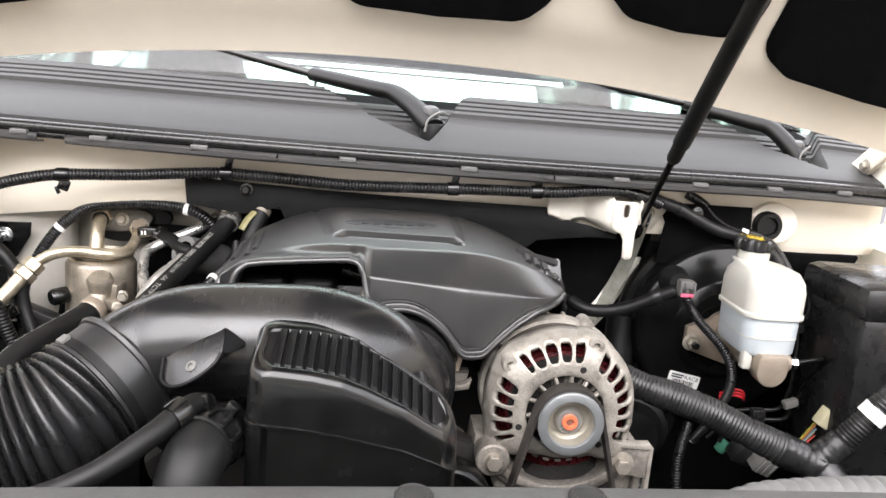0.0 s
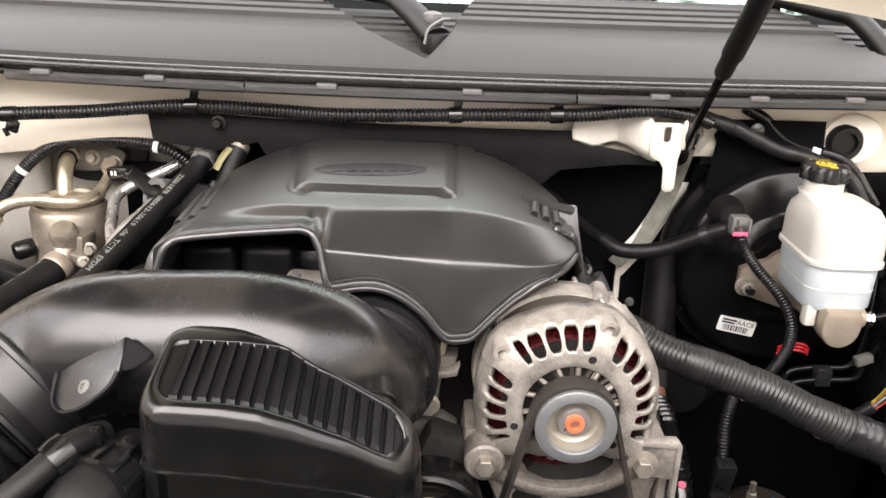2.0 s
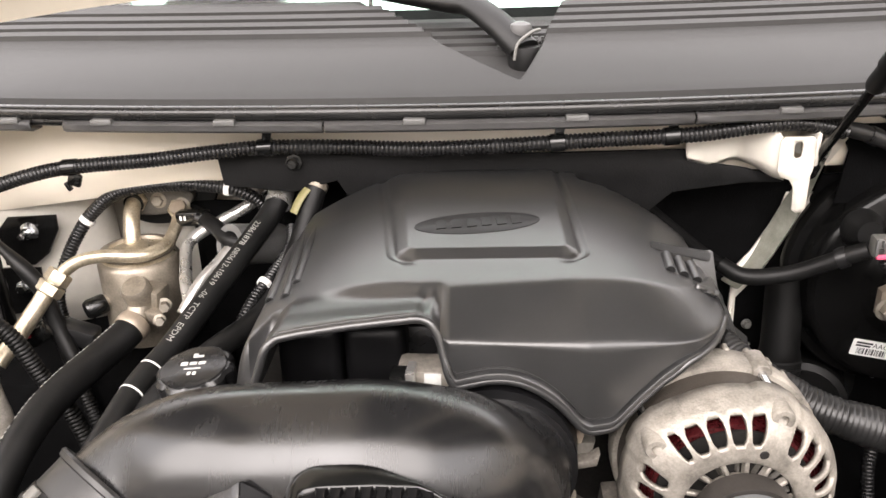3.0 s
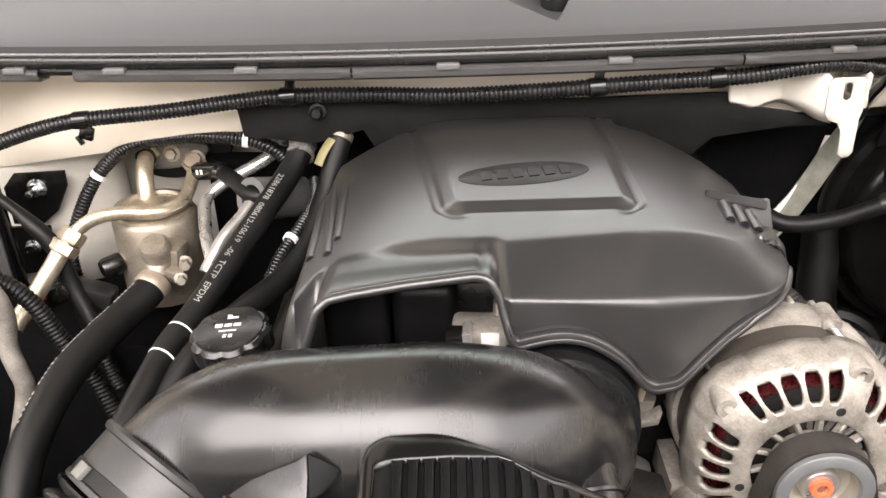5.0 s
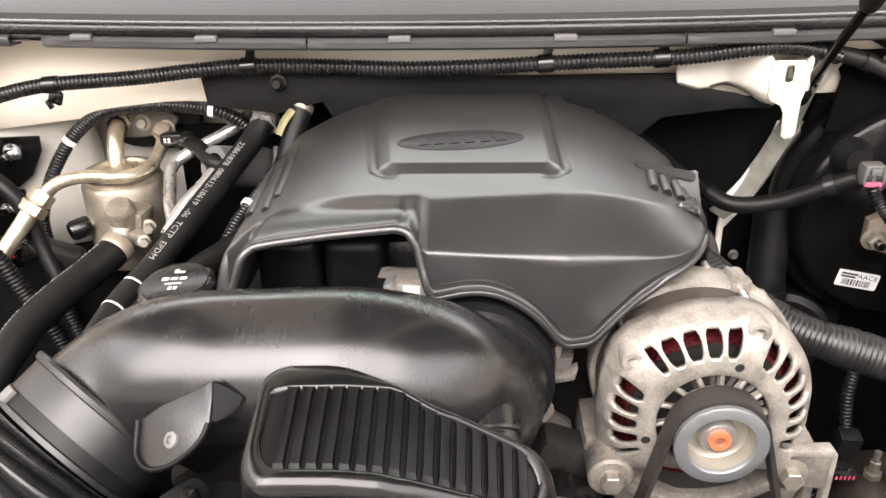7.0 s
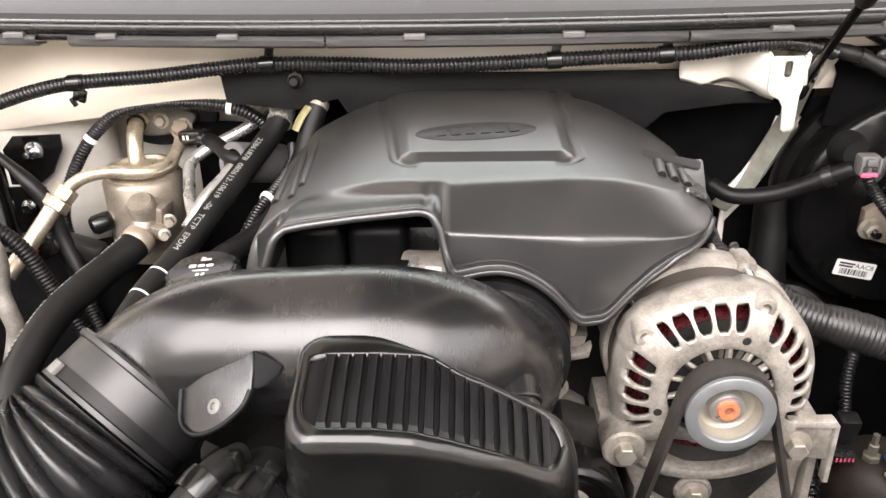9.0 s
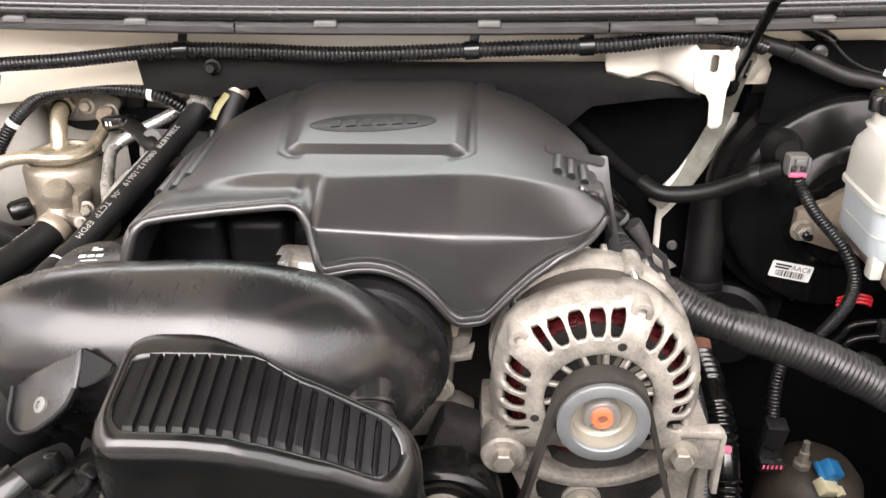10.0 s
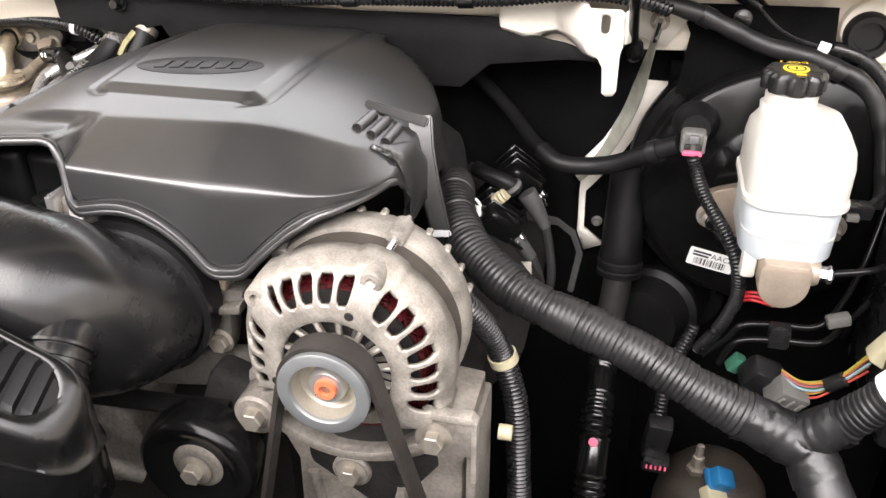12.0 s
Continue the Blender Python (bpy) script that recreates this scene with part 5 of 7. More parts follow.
# big wiring loom with its fork
LM = thing("wiring_loom", (0.40, 0.86, 0.90), "thick black corrugated wiring loom that forks in two", "wiring loom")
trunk = [(0.218, 1.010, 1.010), (0.230, 0.962, 1.009), (0.247, 0.926, 0.999), (0.270, 0.903, 0.989), (0.303, 0.885, 0.977), (0.379, 0.866, 0.958), (0.443, 0.852, 0.933), (0.490, 0.846, 0.915)]
def loom_r(base):
    def f(s, total):
        k = int(s / 0.0043)
        jig = 0.0008 * math.sin(k * 12.9898) + 0.0006 * math.sin(s * 61)
        gap = 0.0012 if k % 7 == 0 else 0.0
        ph = (s / 0.0043) % 1
        return base + jig * 0.8 - gap * 0.7 - 0.0010 * (1 - min(1.0, ph / 0.75)) - 0.0005 * smooth((ph - 0.75) / 0.25)
    return f
part("trunk", sweep(bmesh.new(), trunk, loom_r(0.0172), 0.0043 / 6, 24), M_WRAP, LM)
part("branch", sweep(bmesh.new(), [(0.516, 0.840, 0.918), (0.531, 0.838, 0.934), (0.553, 0.833, 0.966), (0.580, 0.83, 1.000), (0.64, 0.84, 1.03)], loom_r(0.0145), 0.0043 / 6, 20), M_WRAP, LM)
part("branch", sweep(bmesh.new(), [(0.520, 0.835, 0.900), (0.530, 0.82, 0.885), (0.545, 0.79, 0.865), (0.57, 0.74, 0.84)], 0.0184, 0.004, 20), M_TAPE, LM)
tape = bmesh.new()
sweep(tape, [(0.470, 0.849, 0.922), (0.495, 0.845, 0.913), (0.515, 0.839, 0.906), (0.526, 0.826, 0.892)], 0.0188, 0.002, 20)
sweep(tape, [(0.498, 0.845, 0.908), (0.513, 0.842, 0.915), (0.524, 0.840, 0.926), (0.534, 0.838, 0.938)], 0.0168, 0.002, 18)
for v in tape.verts:
    v.co += 0.0018 * noise.noise_vector(v.co * 90) + 0.0012 * noise.noise_vector(v.co * 330)
part("tape_wrap", tape, M_TAPE, LM, "wrinkled black tape round the fork")
part("band", turned([(0.0140, -0.007), (0.0158, -0.007), (0.0158, 0.007), (0.0140, 0.007)], basis((0.5600, 0.832, 0.975), (0.65, -0.1, 0.9)), 24, True), M_WHITE, LM, "pale grey tie band")

H2 = thing("branch_cable", (0.29, 0.86, 0.80), "black corrugated cable with a cream tie band beside the alternator", "cable")
part("cable", ribbed([(0.252, 0.835, 1.010), (0.268, 0.845, 0.985), (0.281, 0.860, 0.955), (0.290, 0.868, 0.927), (0.302, 0.862, 0.890), (0.308, 0.85, 0.84), (0.312, 0.84, 0.79), (0.315, 0.83, 0.72)], 0.0102, 0.0036, 0.0013, 14), M_LOOM, H2)
part("band", turned([(0.0102, -0.004), (0.0118, -0.004), (0.0118, 0.004), (0.0102, 0.004)], basis((0.2895, 0.868, 0.929), (0.3, 0.1, -0.9)), 20, True), M_CREAMP, H2, "cream tie band")

# steering shaft
ST = thing("steering_shaft", (0.367, 1.05, 0.60), "black and rusty steering shaft with ribbed boots", "steering shaft")
part("upper_boot", turned([(0, 0), (0.024, 0), (0.0245, 0.006), (0.0225, 0.008), (0.0245, 0.010), (0.0245, 0.016), (0.0225, 0.018), (0.0235, 0.021), (0.022, 0.03), (0.020, 0.12), (0, 0.12)], basis((0.372, 1.140, 0.855), (0, 0.18, 1)), 28), M_RUBBER, ST)
part("joint", pipe([(0.372, 1.14, 0.862), (0.3705, 1.12, 0.836), (0.367, 1.10, 0.815)], 0.0155, 0.004, 16), M_DARK, ST)
part("shaft", pipe([(0.367, 1.10, 0.815), (0.3665, 1.085, 0.808), (0.366, 1.07, 0.803)], 0.0125, 0.004, 16), M_RUST, ST, "rusty bare shaft")
part("ribbed_cover", sweep(bmesh.new(), [(0.366, 1.075, 0.806), (0.366, 1.02, 0.800), (0.366, 0.960, 0.775), (0.367, 0.925, 0.72), (0.368, 0.90, 0.66)], lambda s, t: 0.0125 + (0.0035 * (0.5 + 0.5 * math.cos(2 * math.pi * s / 0.0085)) if (s % 0.075) < 0.047 else 0.002), 0.0085 / 8, 18), M_RESON, ST)
part("mark", turned([(0, 0), (0.0045, 0), (0.004, 0.0012), (0, 0.0014)], basis((0.3655, 0.9475, 0.783), (0, -0.55, 0.83)), 14), M_PINK, ST, "pink paint dot")
CH = thing("column_housing", (0.385, 1.18, 0.80), "grey painted steel housing round the steering column", "column housing")
part("shell", turned([(0, -0.022), (0.034, -0.022), (0.036, -0.018), (0.036, 0.026), (0, 0.026)], basis((0.400, 1.185, 0.799), (1, -0.12, -0.15)), 36), M_TANK, CH)
part("rim", turned([(0.030, 0.024), (0.046, 0.024), (0.049, 0.029), (0.049, 0.036), (0.044, 0.040), (0.030, 0.040)], basis((0.400, 1.185, 0.799), (1, -0.12, -0.15)), 36, True), M_RUBBER, CH, "black rubber rim")
SS = thing("steering_column_seal", (0.44, 1.22, 0.75), "black rubber seal round the steering column", "seal")
part("flange", turned([(0, 0), (0.058, 0), (0.058, 0.008), (0.05, 0.010), (0, 0.010)], basis((0.440, 1.225, 0.80), (-0.4, -1, 0)), 32), M_RUBBER, SS)
part("boot", turned([(0, 0.008), (0.045, 0.008), (0.043, 0.05), (0.050, 0.055), (0.050, 0.065), (0.043, 0.07), (0.038, 0.10), (0, 0.10)], basis((0.440, 1.225, 0.80), (-0.4, -1, 0)), 32), M_RUBBER, SS)

# black insulation over the firewall
bm = plate([(-0.244, 1.137), (-0.240, 1.101), (-0.168, 1.092), (-0.120, 1.104), (-0.10, 1.07), (0.0, 1.06), (0.200, 1.060), (0.228, 1.085), (0.300, 1.094), (0.338, 1.094), (0.338, 1.098), (0.300, 1.110), (0.252, 1.118), (0.245, 1.126), (0.242, 1.131), (0.10, 1.130), (-0.10, 1.132), (-0.18, 1.135)], 0.004, Matrix.Translation((0, 1.1225, 0)) @ pose(0, 0, 0, 90, 0, 0), 0.0015)
PD = thing("firewall_pad", (0, 1.12, 1.09), "black felt pad pinned below the cowl", "insulation pad")
part("pad", bm, M_MAT, PD)
part("fastener", turned([(0, 0), (0.0095, 0), (0.009, 0.003), (0.005, 0.0035), (0.005, 0.007), (0.0065, 0.009), (0.0045, 0.013), (0, 0.013)], basis((-0.163, 1.1185, 1.125), (0, -1, 0.1)), 8), M_RESON, PD, "black push fastener")
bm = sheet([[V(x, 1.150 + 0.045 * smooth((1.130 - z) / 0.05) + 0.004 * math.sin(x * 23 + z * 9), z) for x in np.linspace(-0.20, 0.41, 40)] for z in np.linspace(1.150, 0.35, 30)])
# near-black sheet added to darken the firewall behind the booster
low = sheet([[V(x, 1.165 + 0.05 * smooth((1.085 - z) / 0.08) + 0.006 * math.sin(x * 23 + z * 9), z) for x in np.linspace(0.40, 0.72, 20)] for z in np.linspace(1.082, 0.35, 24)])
FI2 = thing("firewall_insulation", (0.25, 1.2, 0.35), "black felt insulation pinned over the firewall, with near-black sheets added beside it", "insulation")
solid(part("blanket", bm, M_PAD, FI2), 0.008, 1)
solid(part("side_dark_sheet", low, M_PAD, FI2), 0.006, 1)
# two more added sheets that darken the firewall round the hoses
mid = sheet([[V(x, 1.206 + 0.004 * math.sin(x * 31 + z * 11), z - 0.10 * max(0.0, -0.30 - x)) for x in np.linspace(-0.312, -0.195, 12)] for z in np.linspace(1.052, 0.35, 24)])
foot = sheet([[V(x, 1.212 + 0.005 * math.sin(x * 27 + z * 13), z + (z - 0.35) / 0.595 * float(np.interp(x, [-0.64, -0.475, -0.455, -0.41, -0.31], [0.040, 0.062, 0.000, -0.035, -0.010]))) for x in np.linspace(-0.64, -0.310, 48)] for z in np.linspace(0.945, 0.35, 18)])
solid(part("middle_dark_sheet", mid, M_PAD, FI2), 0.005, 1)
solid(part("lower_dark_sheet", foot, M_PAD, FI2), 0.005, 1)
for x, z in ((0.30, 0.99), (0.16, 1.04)):
    part("fastener", turned([(0, 0), (0.009, 0), (0.0085, 0.003), (0, 0.004)], basis((x, 1.147 + 0.06 * smooth((1.115 - z) / 0.08) + 0.006 * math.sin(x * 23 + z * 9), z), (0, -1, 0.2)), 16), M_RESON, FI2, "black push fastener")

PD2 = thing("firewall_pad", (0.46, 1.14, 1.05), "black felt pad behind the brake booster harness", "insulation pad")
part("pad", plate([(0.398, 1.146), (0.412, 1.118), (0.405, 1.06), (0.59, 1.06), (0.580, 1.085), (0.540, 1.095), (0.535, 1.148)], 0.004, Matrix.Translation((0, 1.1475, 0)) @ pose(0, 0, 0, 90, 0, 0), 0.0015), M_PAD, PD2)

part("fastener", turned([(0, 0), (0.009, 0), (0.0085, 0.003), (0.005, 0.0035), (0, 0.006)], basis((0.455, 1.1435, 1.135), (0, -1, 0.1)), 16), M_RESON, PD2, "black push fastener")

# white stamped bracket and its strap
WB = thing("stamped_bracket", (0.33, 1.11, 1.07), "white painted stamped steel bracket on the cowl", "bracket")
def skin(rows, thick, parent, material, name):
    return solid(part(name, sheet(rows), material, parent), thick, 1)
arm = [[V(0.238, 1.118, 1.146), V(0.256, 1.118, 1.155), V(0.285, 1.120, 1.166), V(0.300, 1.106, 1.168), V(0.312, 1.094, 1.162), V(0.322, 1.087, 1.150)],
       [V(0.237, 1.115, 1.133), V(0.260, 1.117, 1.138), V(0.288, 1.118, 1.146), V(0.303, 1.104, 1.148), V(0.314, 1.092, 1.145), V(0.323, 1.0865, 1.140)],
       [V(0.238, 1.114, 1.124), V(0.264, 1.116, 1.119), V(0.290, 1.122, 1.122), V(0.305, 1.106, 1.124), V(0.315, 1.093, 1.122), V(0.325, 1.086, 1.120)],
       [V(0.240, 1.117, 1.120), V(0.266, 1.120, 1.113), V(0.290, 1.132, 1.115), V(0.306, 1.114, 1.113), V(0.317, 1.098, 1.108), V(0.328, 1.090, 1.106)]]
fine = []
for r in arm:
    fine.append([p for p in spline(r, 0.004)[0]])
n = min(len(r) for r in fine)
skin([[r[int(round(i * (len(r) - 1) / (n - 1)))] for i in range(n)] for r in fine], 0.0025, WB, M_PAINTW, "arm")
fp = bmesh.new()
out = [(0.319, 1.148), (0.323, 1.1515), (0.349, 1.1515), (0.353, 1.148), (0.353, 1.120), (0.351, 1.112), (0.351, 1.079), (0.348, 1.0745), (0.342, 1.0735), (0.338, 1.0765), (0.3365, 1.100), (0.332, 1.108), (0.322, 1.112), (0.319, 1.118)]
hole = [(0.3365 + 0.0042 * math.cos(a), 1.1385 + (0.0045 if math.sin(a) > 0 else -0.0045) + 0.0042 * math.sin(a)) for a in np.linspace(0.01, 2 * math.pi - 0.3, 16)]
vo = [fp.verts.new((x, 1.0845, z)) for x, z in out]
vh = [fp.verts.new((x, 1.0845, z)) for x, z in hole]
es = [fp.edges.new((vo[i], vo[(i + 1) % len(vo)])) for i in range(len(vo))] + [fp.edges.new((vh[i], vh[(i + 1) % len(vh)])) for i in range(len(vh))]
bmesh.ops.triangle_fill(fp, use_beauty=True, edges=es)
solid(part("face", fp, M_PAINTW, WB), 0.003, 0)
skin([[V(0.353, 1.0845, 1.150), V(0.357, 1.090, 1.152), V(0.356, 1.105, 1.156), V(0.350, 1.125, 1.158)], [V(0.353, 1.0845, 1.122), V(0.357, 1.090, 1.122), V(0.358, 1.105, 1.124), V(0.355, 1.125, 1.126)]], 0.0025, WB, M_PAINTW, "side_flange")
skin([[V(0.355, 1.138, 1.165), V(0.385, 1.140, 1.158), V(0.415, 1.143, 1.142)], [V(0.355, 1.137, 1.120), V(0.375, 1.139, 1.112), V(0.392, 1.142, 1.106)]], 0.0025, WB, M_PAINTW, "back_plate")
part("dimple", turned([(0.009, 0), (0.006, 0.003), (0.003, 0.005), (0, 0.0055)], basis((0.283, 1.1225, 1.152), (-0.6, -0.8, 0.1)), 18), M_PAINTW, WB)
bolt_part((0.383, 1.136, 1.131), (0, -1, 0.1), WB, 0.0065, 0.007, 0.009, M_BOLT)
GS = thing("ground_strap", (0.35, 1.17, 0.96), "grey braided ground strap that hangs from the bracket", "ground strap")
strap_line = spline([(0.383, 1.128, 1.128), (0.379, 1.135, 1.108), (0.367, 1.165, 1.042), (0.354, 1.172, 1.006), (0.338, 1.175, 0.975), (0.315, 1.175, 0.950)], 0.006)[0]
strap_rows = []
for i, p in enumerate(strap_line):
    half = 0.0065 + 0.0085 * smooth(i / (len(strap_line) - 1) * 2.2)
    strap_rows.append((V(*p) - V(-0.37, 0.93, 0) * half, V(*p) + V(-0.37, 0.93, 0) * half))
part("braid", ribbon(strap_rows, 0.003), M_STRAP, GS)
part("lug", pipe([(0.383, 1.1265, 1.134), (0.380, 1.131, 1.114)], 0.0055, 0.004, 12, squash=(1.0, 0.5)), M_STEEL, GS)
solid(solo("firewall_brace", sheet([[V(0.372, 1.196, 1.056), V(0.410, 1.199, 1.054)], [V(0.366, 1.190, 1.035), V(0.394, 1.192, 1.035)], [V(0.340, 1.188, 0.990), V(0.366, 1.188, 0.985)], [V(0.322, 1.186, 0.968), V(0.352, 1.186, 0.962)], [V(0.320, 1.186, 0.930), V(0.327, 1.186, 0.930)], [V(0.321, 1.186, 0.880), V(0.328, 1.186, 0.885)], [V(0.330, 1.186, 0.856), V(0.352, 1.186, 0.866)]]), M_PAINTW, "white painted brace on the firewall beside the booster", "brace"), 0.004)
solo("firewall_stud", hexbolt(bmesh.new(), V(0.342, 1.178, 0.897), (0, -1, 0.1), 0.0042, 0.007, 0.006), M_GREYP, "small steel stud on the firewall", "stud")

# long harness along the cowl with its clips
HA = thing("cowl_harness", (0, 1.10, 1.11), "black corrugated wiring harness clipped along the cowl", "wiring harness")
run = [(-0.62, 1.115, 1.070), (-0.54, 1.105, 1.090), (-0.483, 1.100, 1.108), (-0.435, 1.100, 1.122), (-0.390, 1.100, 1.130), (-0.306, 1.100, 1.136), (-0.240, 1.100, 1.143), (-0.186, 1.100, 1.147), (-0.110, 1.100, 1.146), (-0.039, 1.092, 1.1450), (0.03, 1.084, 1.148), (0.104, 1.080, 1.152), (0.15, 1.080, 1.154), (0.213, 1.080, 1.156), (0.25, 1.081, 1.158), (0.295, 1.084, 1.163), (0.335, 1.092, 1.163), (0.368, 1.102, 1.156), (0.390, 1.110, 1.148)]
part("tube", ribbed(run, 0.0078, 0.0044, 0.0015, 20), M_LOOM, HA)
for x, z, up in ((-0.186, 1.147, 1), (0.104, 1.152, 1), (0.213, 1.156, 1), (-0.390, 1.130, 0)):
    c = part("clip", turned([(0.0073, -0.007), (0.0088, -0.007), (0.0088, 0.007), (0.0073, 0.007)], basis((x, 1.100 if x < 0 else 1.080, z), (1, 0, 0.06)), 18, True), M_RESON, HA)
    if up:
        part("clip_strap", rbox((0.009, 0.003, 0.030), at(x + 0.004, 1.0985 if x < 0 else 1.082, z + 0.019, 0, 12, 0), 0.001), M_RESON, c)
    else:
        part("clip_foot", rbox((0.014, 0.006, 0.014), at(x + 0.002, 1.099, z - 0.013, 0, 20, 0), 0.002), M_RESON, c)
        part("clip_foot", rbox((0.004, 0.006, 0.010), at(x - 0.006, 1.099, z - 0.020, 0, -25, 0), 0.001), M_RESON, c)
BHN = thing("booster_harness", (0.48, 1.13, 0.96), "black corrugated harness above the brake booster", "wiring harness")
part("tube", pipe([(0.372, 1.108, 1.157), (0.395, 1.113, 1.150), (0.422, 1.118, 1.141), (0.473, 1.122, 1.1185), (0.503, 1.124, 1.1115), (0.5229, 1.126, 1.1055), (0.564, 1.128, 1.087), (0.588, 1.12, 1.05), (0.600, 1.10, 0.98)], lambda s, t: 0.0080 + 0.0005 * math.sin(s * 210) * math.sin(s * 57), 0.003, 16), M_WRAP, BHN)
for p, d in (((0.422, 1.118, 1.141), (0.046, 0.004, -0.021)), ((0.541, 1.127, 1.0975), (0.041, 0.002, -0.019))):
    part("tie_band", turned([(0.0080, -0.006), (0.0092, -0.006), (0.0092, 0.006), (0.0080, 0.006)], basis(p, d), 20, True), M_TAPE, BHN)
H3 = thing("upper_harness", (0.53, 1.17, 1.07), "black taped harness with a white band under the cowl", "wiring harness")
part("tube", pipe([(0.440, 1.150, 1.160), (0.464, 1.150, 1.148), (0.486, 1.150, 1.129), (0.505, 1.150, 1.119), (0.527, 1.150, 1.113), (0.561, 1.150, 1.104), (0.587, 1.150, 1.083), (0.61, 1.14, 1.05)], 0.0068, 0.004, 14), M_LOOM, H3)
part("band", turned([(0.0068, -0.005), (0.0082, -0.005), (0.0082, 0.005), (0.0068, 0.005)], basis((0.529, 1.150, 1.1125), (0.034, 0.0, -0.009)), 20, True), M_WHITE, H3, "white tie band")
GR = thing("body_grommet", (0.566, 1.16, 1.10), "round black rubber grommet in the cream body", "grommet")
part("ring", turned([(0, 0.004), (0.012, 0.004), (0.013, 0.010), (0.018, 0.010), (0.021, 0.006), (0.021, -0.002), (0, -0.002)], basis((0.566, 1.158, 1.122), (0, -1, 0.05)), 32), M_RUBBER, GR)
bm = plate(oval(0.036, 0.030, 32), 0.03, basis((0.578, 1.19, 1.124), (0, -1, 0.05)), 0.004)
solo("body_boss", bm, M_PAINT, "cream painted raised boss round the grommet", "body panel", "structure")

# brake lines
for pts in ([(0.531, 0.956, 0.9858), (0.562, 0.960, 0.991), (0.585, 0.985, 0.985), (0.594, 1.01, 0.96), (0.592, 1.04, 0.92), (0.585, 1.06, 0.86)],
            [(0.455, 1.00, 0.862), (0.474, 1.0, 0.885), (0.484, 1.0, 0.900), (0.512, 1.0, 0.905), (0.545, 1.0, 0.908), (0.566, 1.02, 0.925), (0.584, 1.05, 0.955), (0.598, 1.08, 1.0)],
            [(0.468, 0.99, 0.862), (0.480, 0.99, 0.888), (0.510, 0.99, 0.895), (0.548, 0.99, 0.898), (0.568, 1.01, 0.905), (0.59, 1.03, 0.92)]):
    solo("brake_line", pipe(pts, 0.0030, 0.004, 10), M_BOOST, "thin black steel brake line below the master cylinder", "brake line", "", "brake lines")
solo("line_clip", rbox((0.018, 0.014, 0.022), at(0.514, 0.992, 0.899), 0.003), M_LOOM, "black plastic clip that holds two brake lines", "clip")
for k in range(3):
    solo("red_wire", pipe([(0.478, 1.03, 0.905 + 0.004 * k), (0.490, 1.02, 0.915 + 0.004 * k), (0.503, 1.02, 0.913 + 0.004 * k), (0.512, 1.03, 0.905 + 0.003 * k)], 0.0016, 0.003, 8), M_RED, "short red wire behind the brake lines", "wire", "", "red wires")
solo("small_connector", rbox((0.020, 0.010, 0.011), at(0.561, 1.003, 0.915, 0, -15, 10), 0.002), M_GREYP, "small grey connector near the brake lines", "connector")
LC = thing("level_sensor", (0.556, 1.02, 1.0), "black fluid level sensor plug with a cable", "sensor")
part("plug", rbox((0.026, 0.016, 0.012), at(0.556, 1.022, 1.013, 0, 5, 10), 0.002), M_LOOM, LC)
part("latch", rbox((0.010, 0.010, 0.006), at(0.553, 1.014, 1.010), 0.001), M_GREYP, LC)
part("cable", pipe([(0.566, 1.025, 1.015), (0.585, 1.04, 1.03), (0.598, 1.07, 1.05), (0.604, 1.10, 1.06)], 0.003, 0.005, 8), M_LOOM, LC)

# connectors below the booster
CN = thing("wire_connector", (0.51, 1.00, 0.83), "grey and green wire connector taped to its cable", "connector")
gb = part("grey_body", rbox((0.030, 0.022, 0.026), at(0.531, 0.988, 0.838, 20, 25, 15), 0.002), M_GREYP, CN)
for dx in (-0.010, 0.0, 0.010):
    part("rib", rbox((0.003, 0.024, 0.020), at(0.531, 0.988, 0.838, 20, 25, 15) @ at(dx, -0.0008, -0.002), 0.0008), M_GREYP, gb)
part("green_body", rbox((0.012, 0.012, 0.018), at(0.489, 1.022, 0.842, 10, 30, 15), 0.002), M_GREEN, CN, "green plug body")
part("taped_body", rbox((0.034, 0.026, 0.030), at(0.510, 1.006, 0.843, 20, 25, 15), 0.006), M_TAPE, CN)
WI = thing("wire_bundle", (0.56, 0.99, 0.84), "bundle of coloured wires with a cream plug", "wire bundle")
cols_w = ((0.40, 0.06, 0.05), (0.42, 0.24, 0.05), (0.05, 0.20, 0.08), (0.24, 0.34, 0.38), (0.42, 0.14, 0.16), (0.30, 0.28, 0.04), (0.35, 0.15, 0.04))
for k, c in enumerate(cols_w):
    o = V(0, 0.002 * (k % 3), 0.0019 * (k - 3))
    part("wire", pipe([V(0.524, 0.992, 0.856) + o, V(0.540, 0.985, 0.850) + o * 1.2, V(0.556, 0.986, 0.850) + o * 1.4, V(0.572, 0.985, 0.864) + o, V(0.588, 0.978, 0.892) + o * 1.6], 0.0011, 0.003, 7), mat("wire colour", c, 0.4, bump=0.0), WI)
part("tape", pipe([(0.562, 0.988, 0.855), (0.574, 0.984, 0.868)], 0.0068, 0.004, 12), M_TAPE, WI)
part("plug", rbox((0.026, 0.02, 0.026), at(0.598, 0.973, 0.908, 0, 30, 0), 0.003), M_CREAMP, WI, "cream plastic plug")
MT = thing("engine_mount", (0.47, 1.03, 0.62), "grimy brown round cover with a threaded stud", "mount")
part("dome", turned([(0, 0.075), (0.020, 0.074), (0.040, 0.066), (0.052, 0.050), (0.058, 0.02), (0.058, -0.05), (0, -0.05)], at(0.490, 1.015, 0.642), 40), M_BROWN, MT)
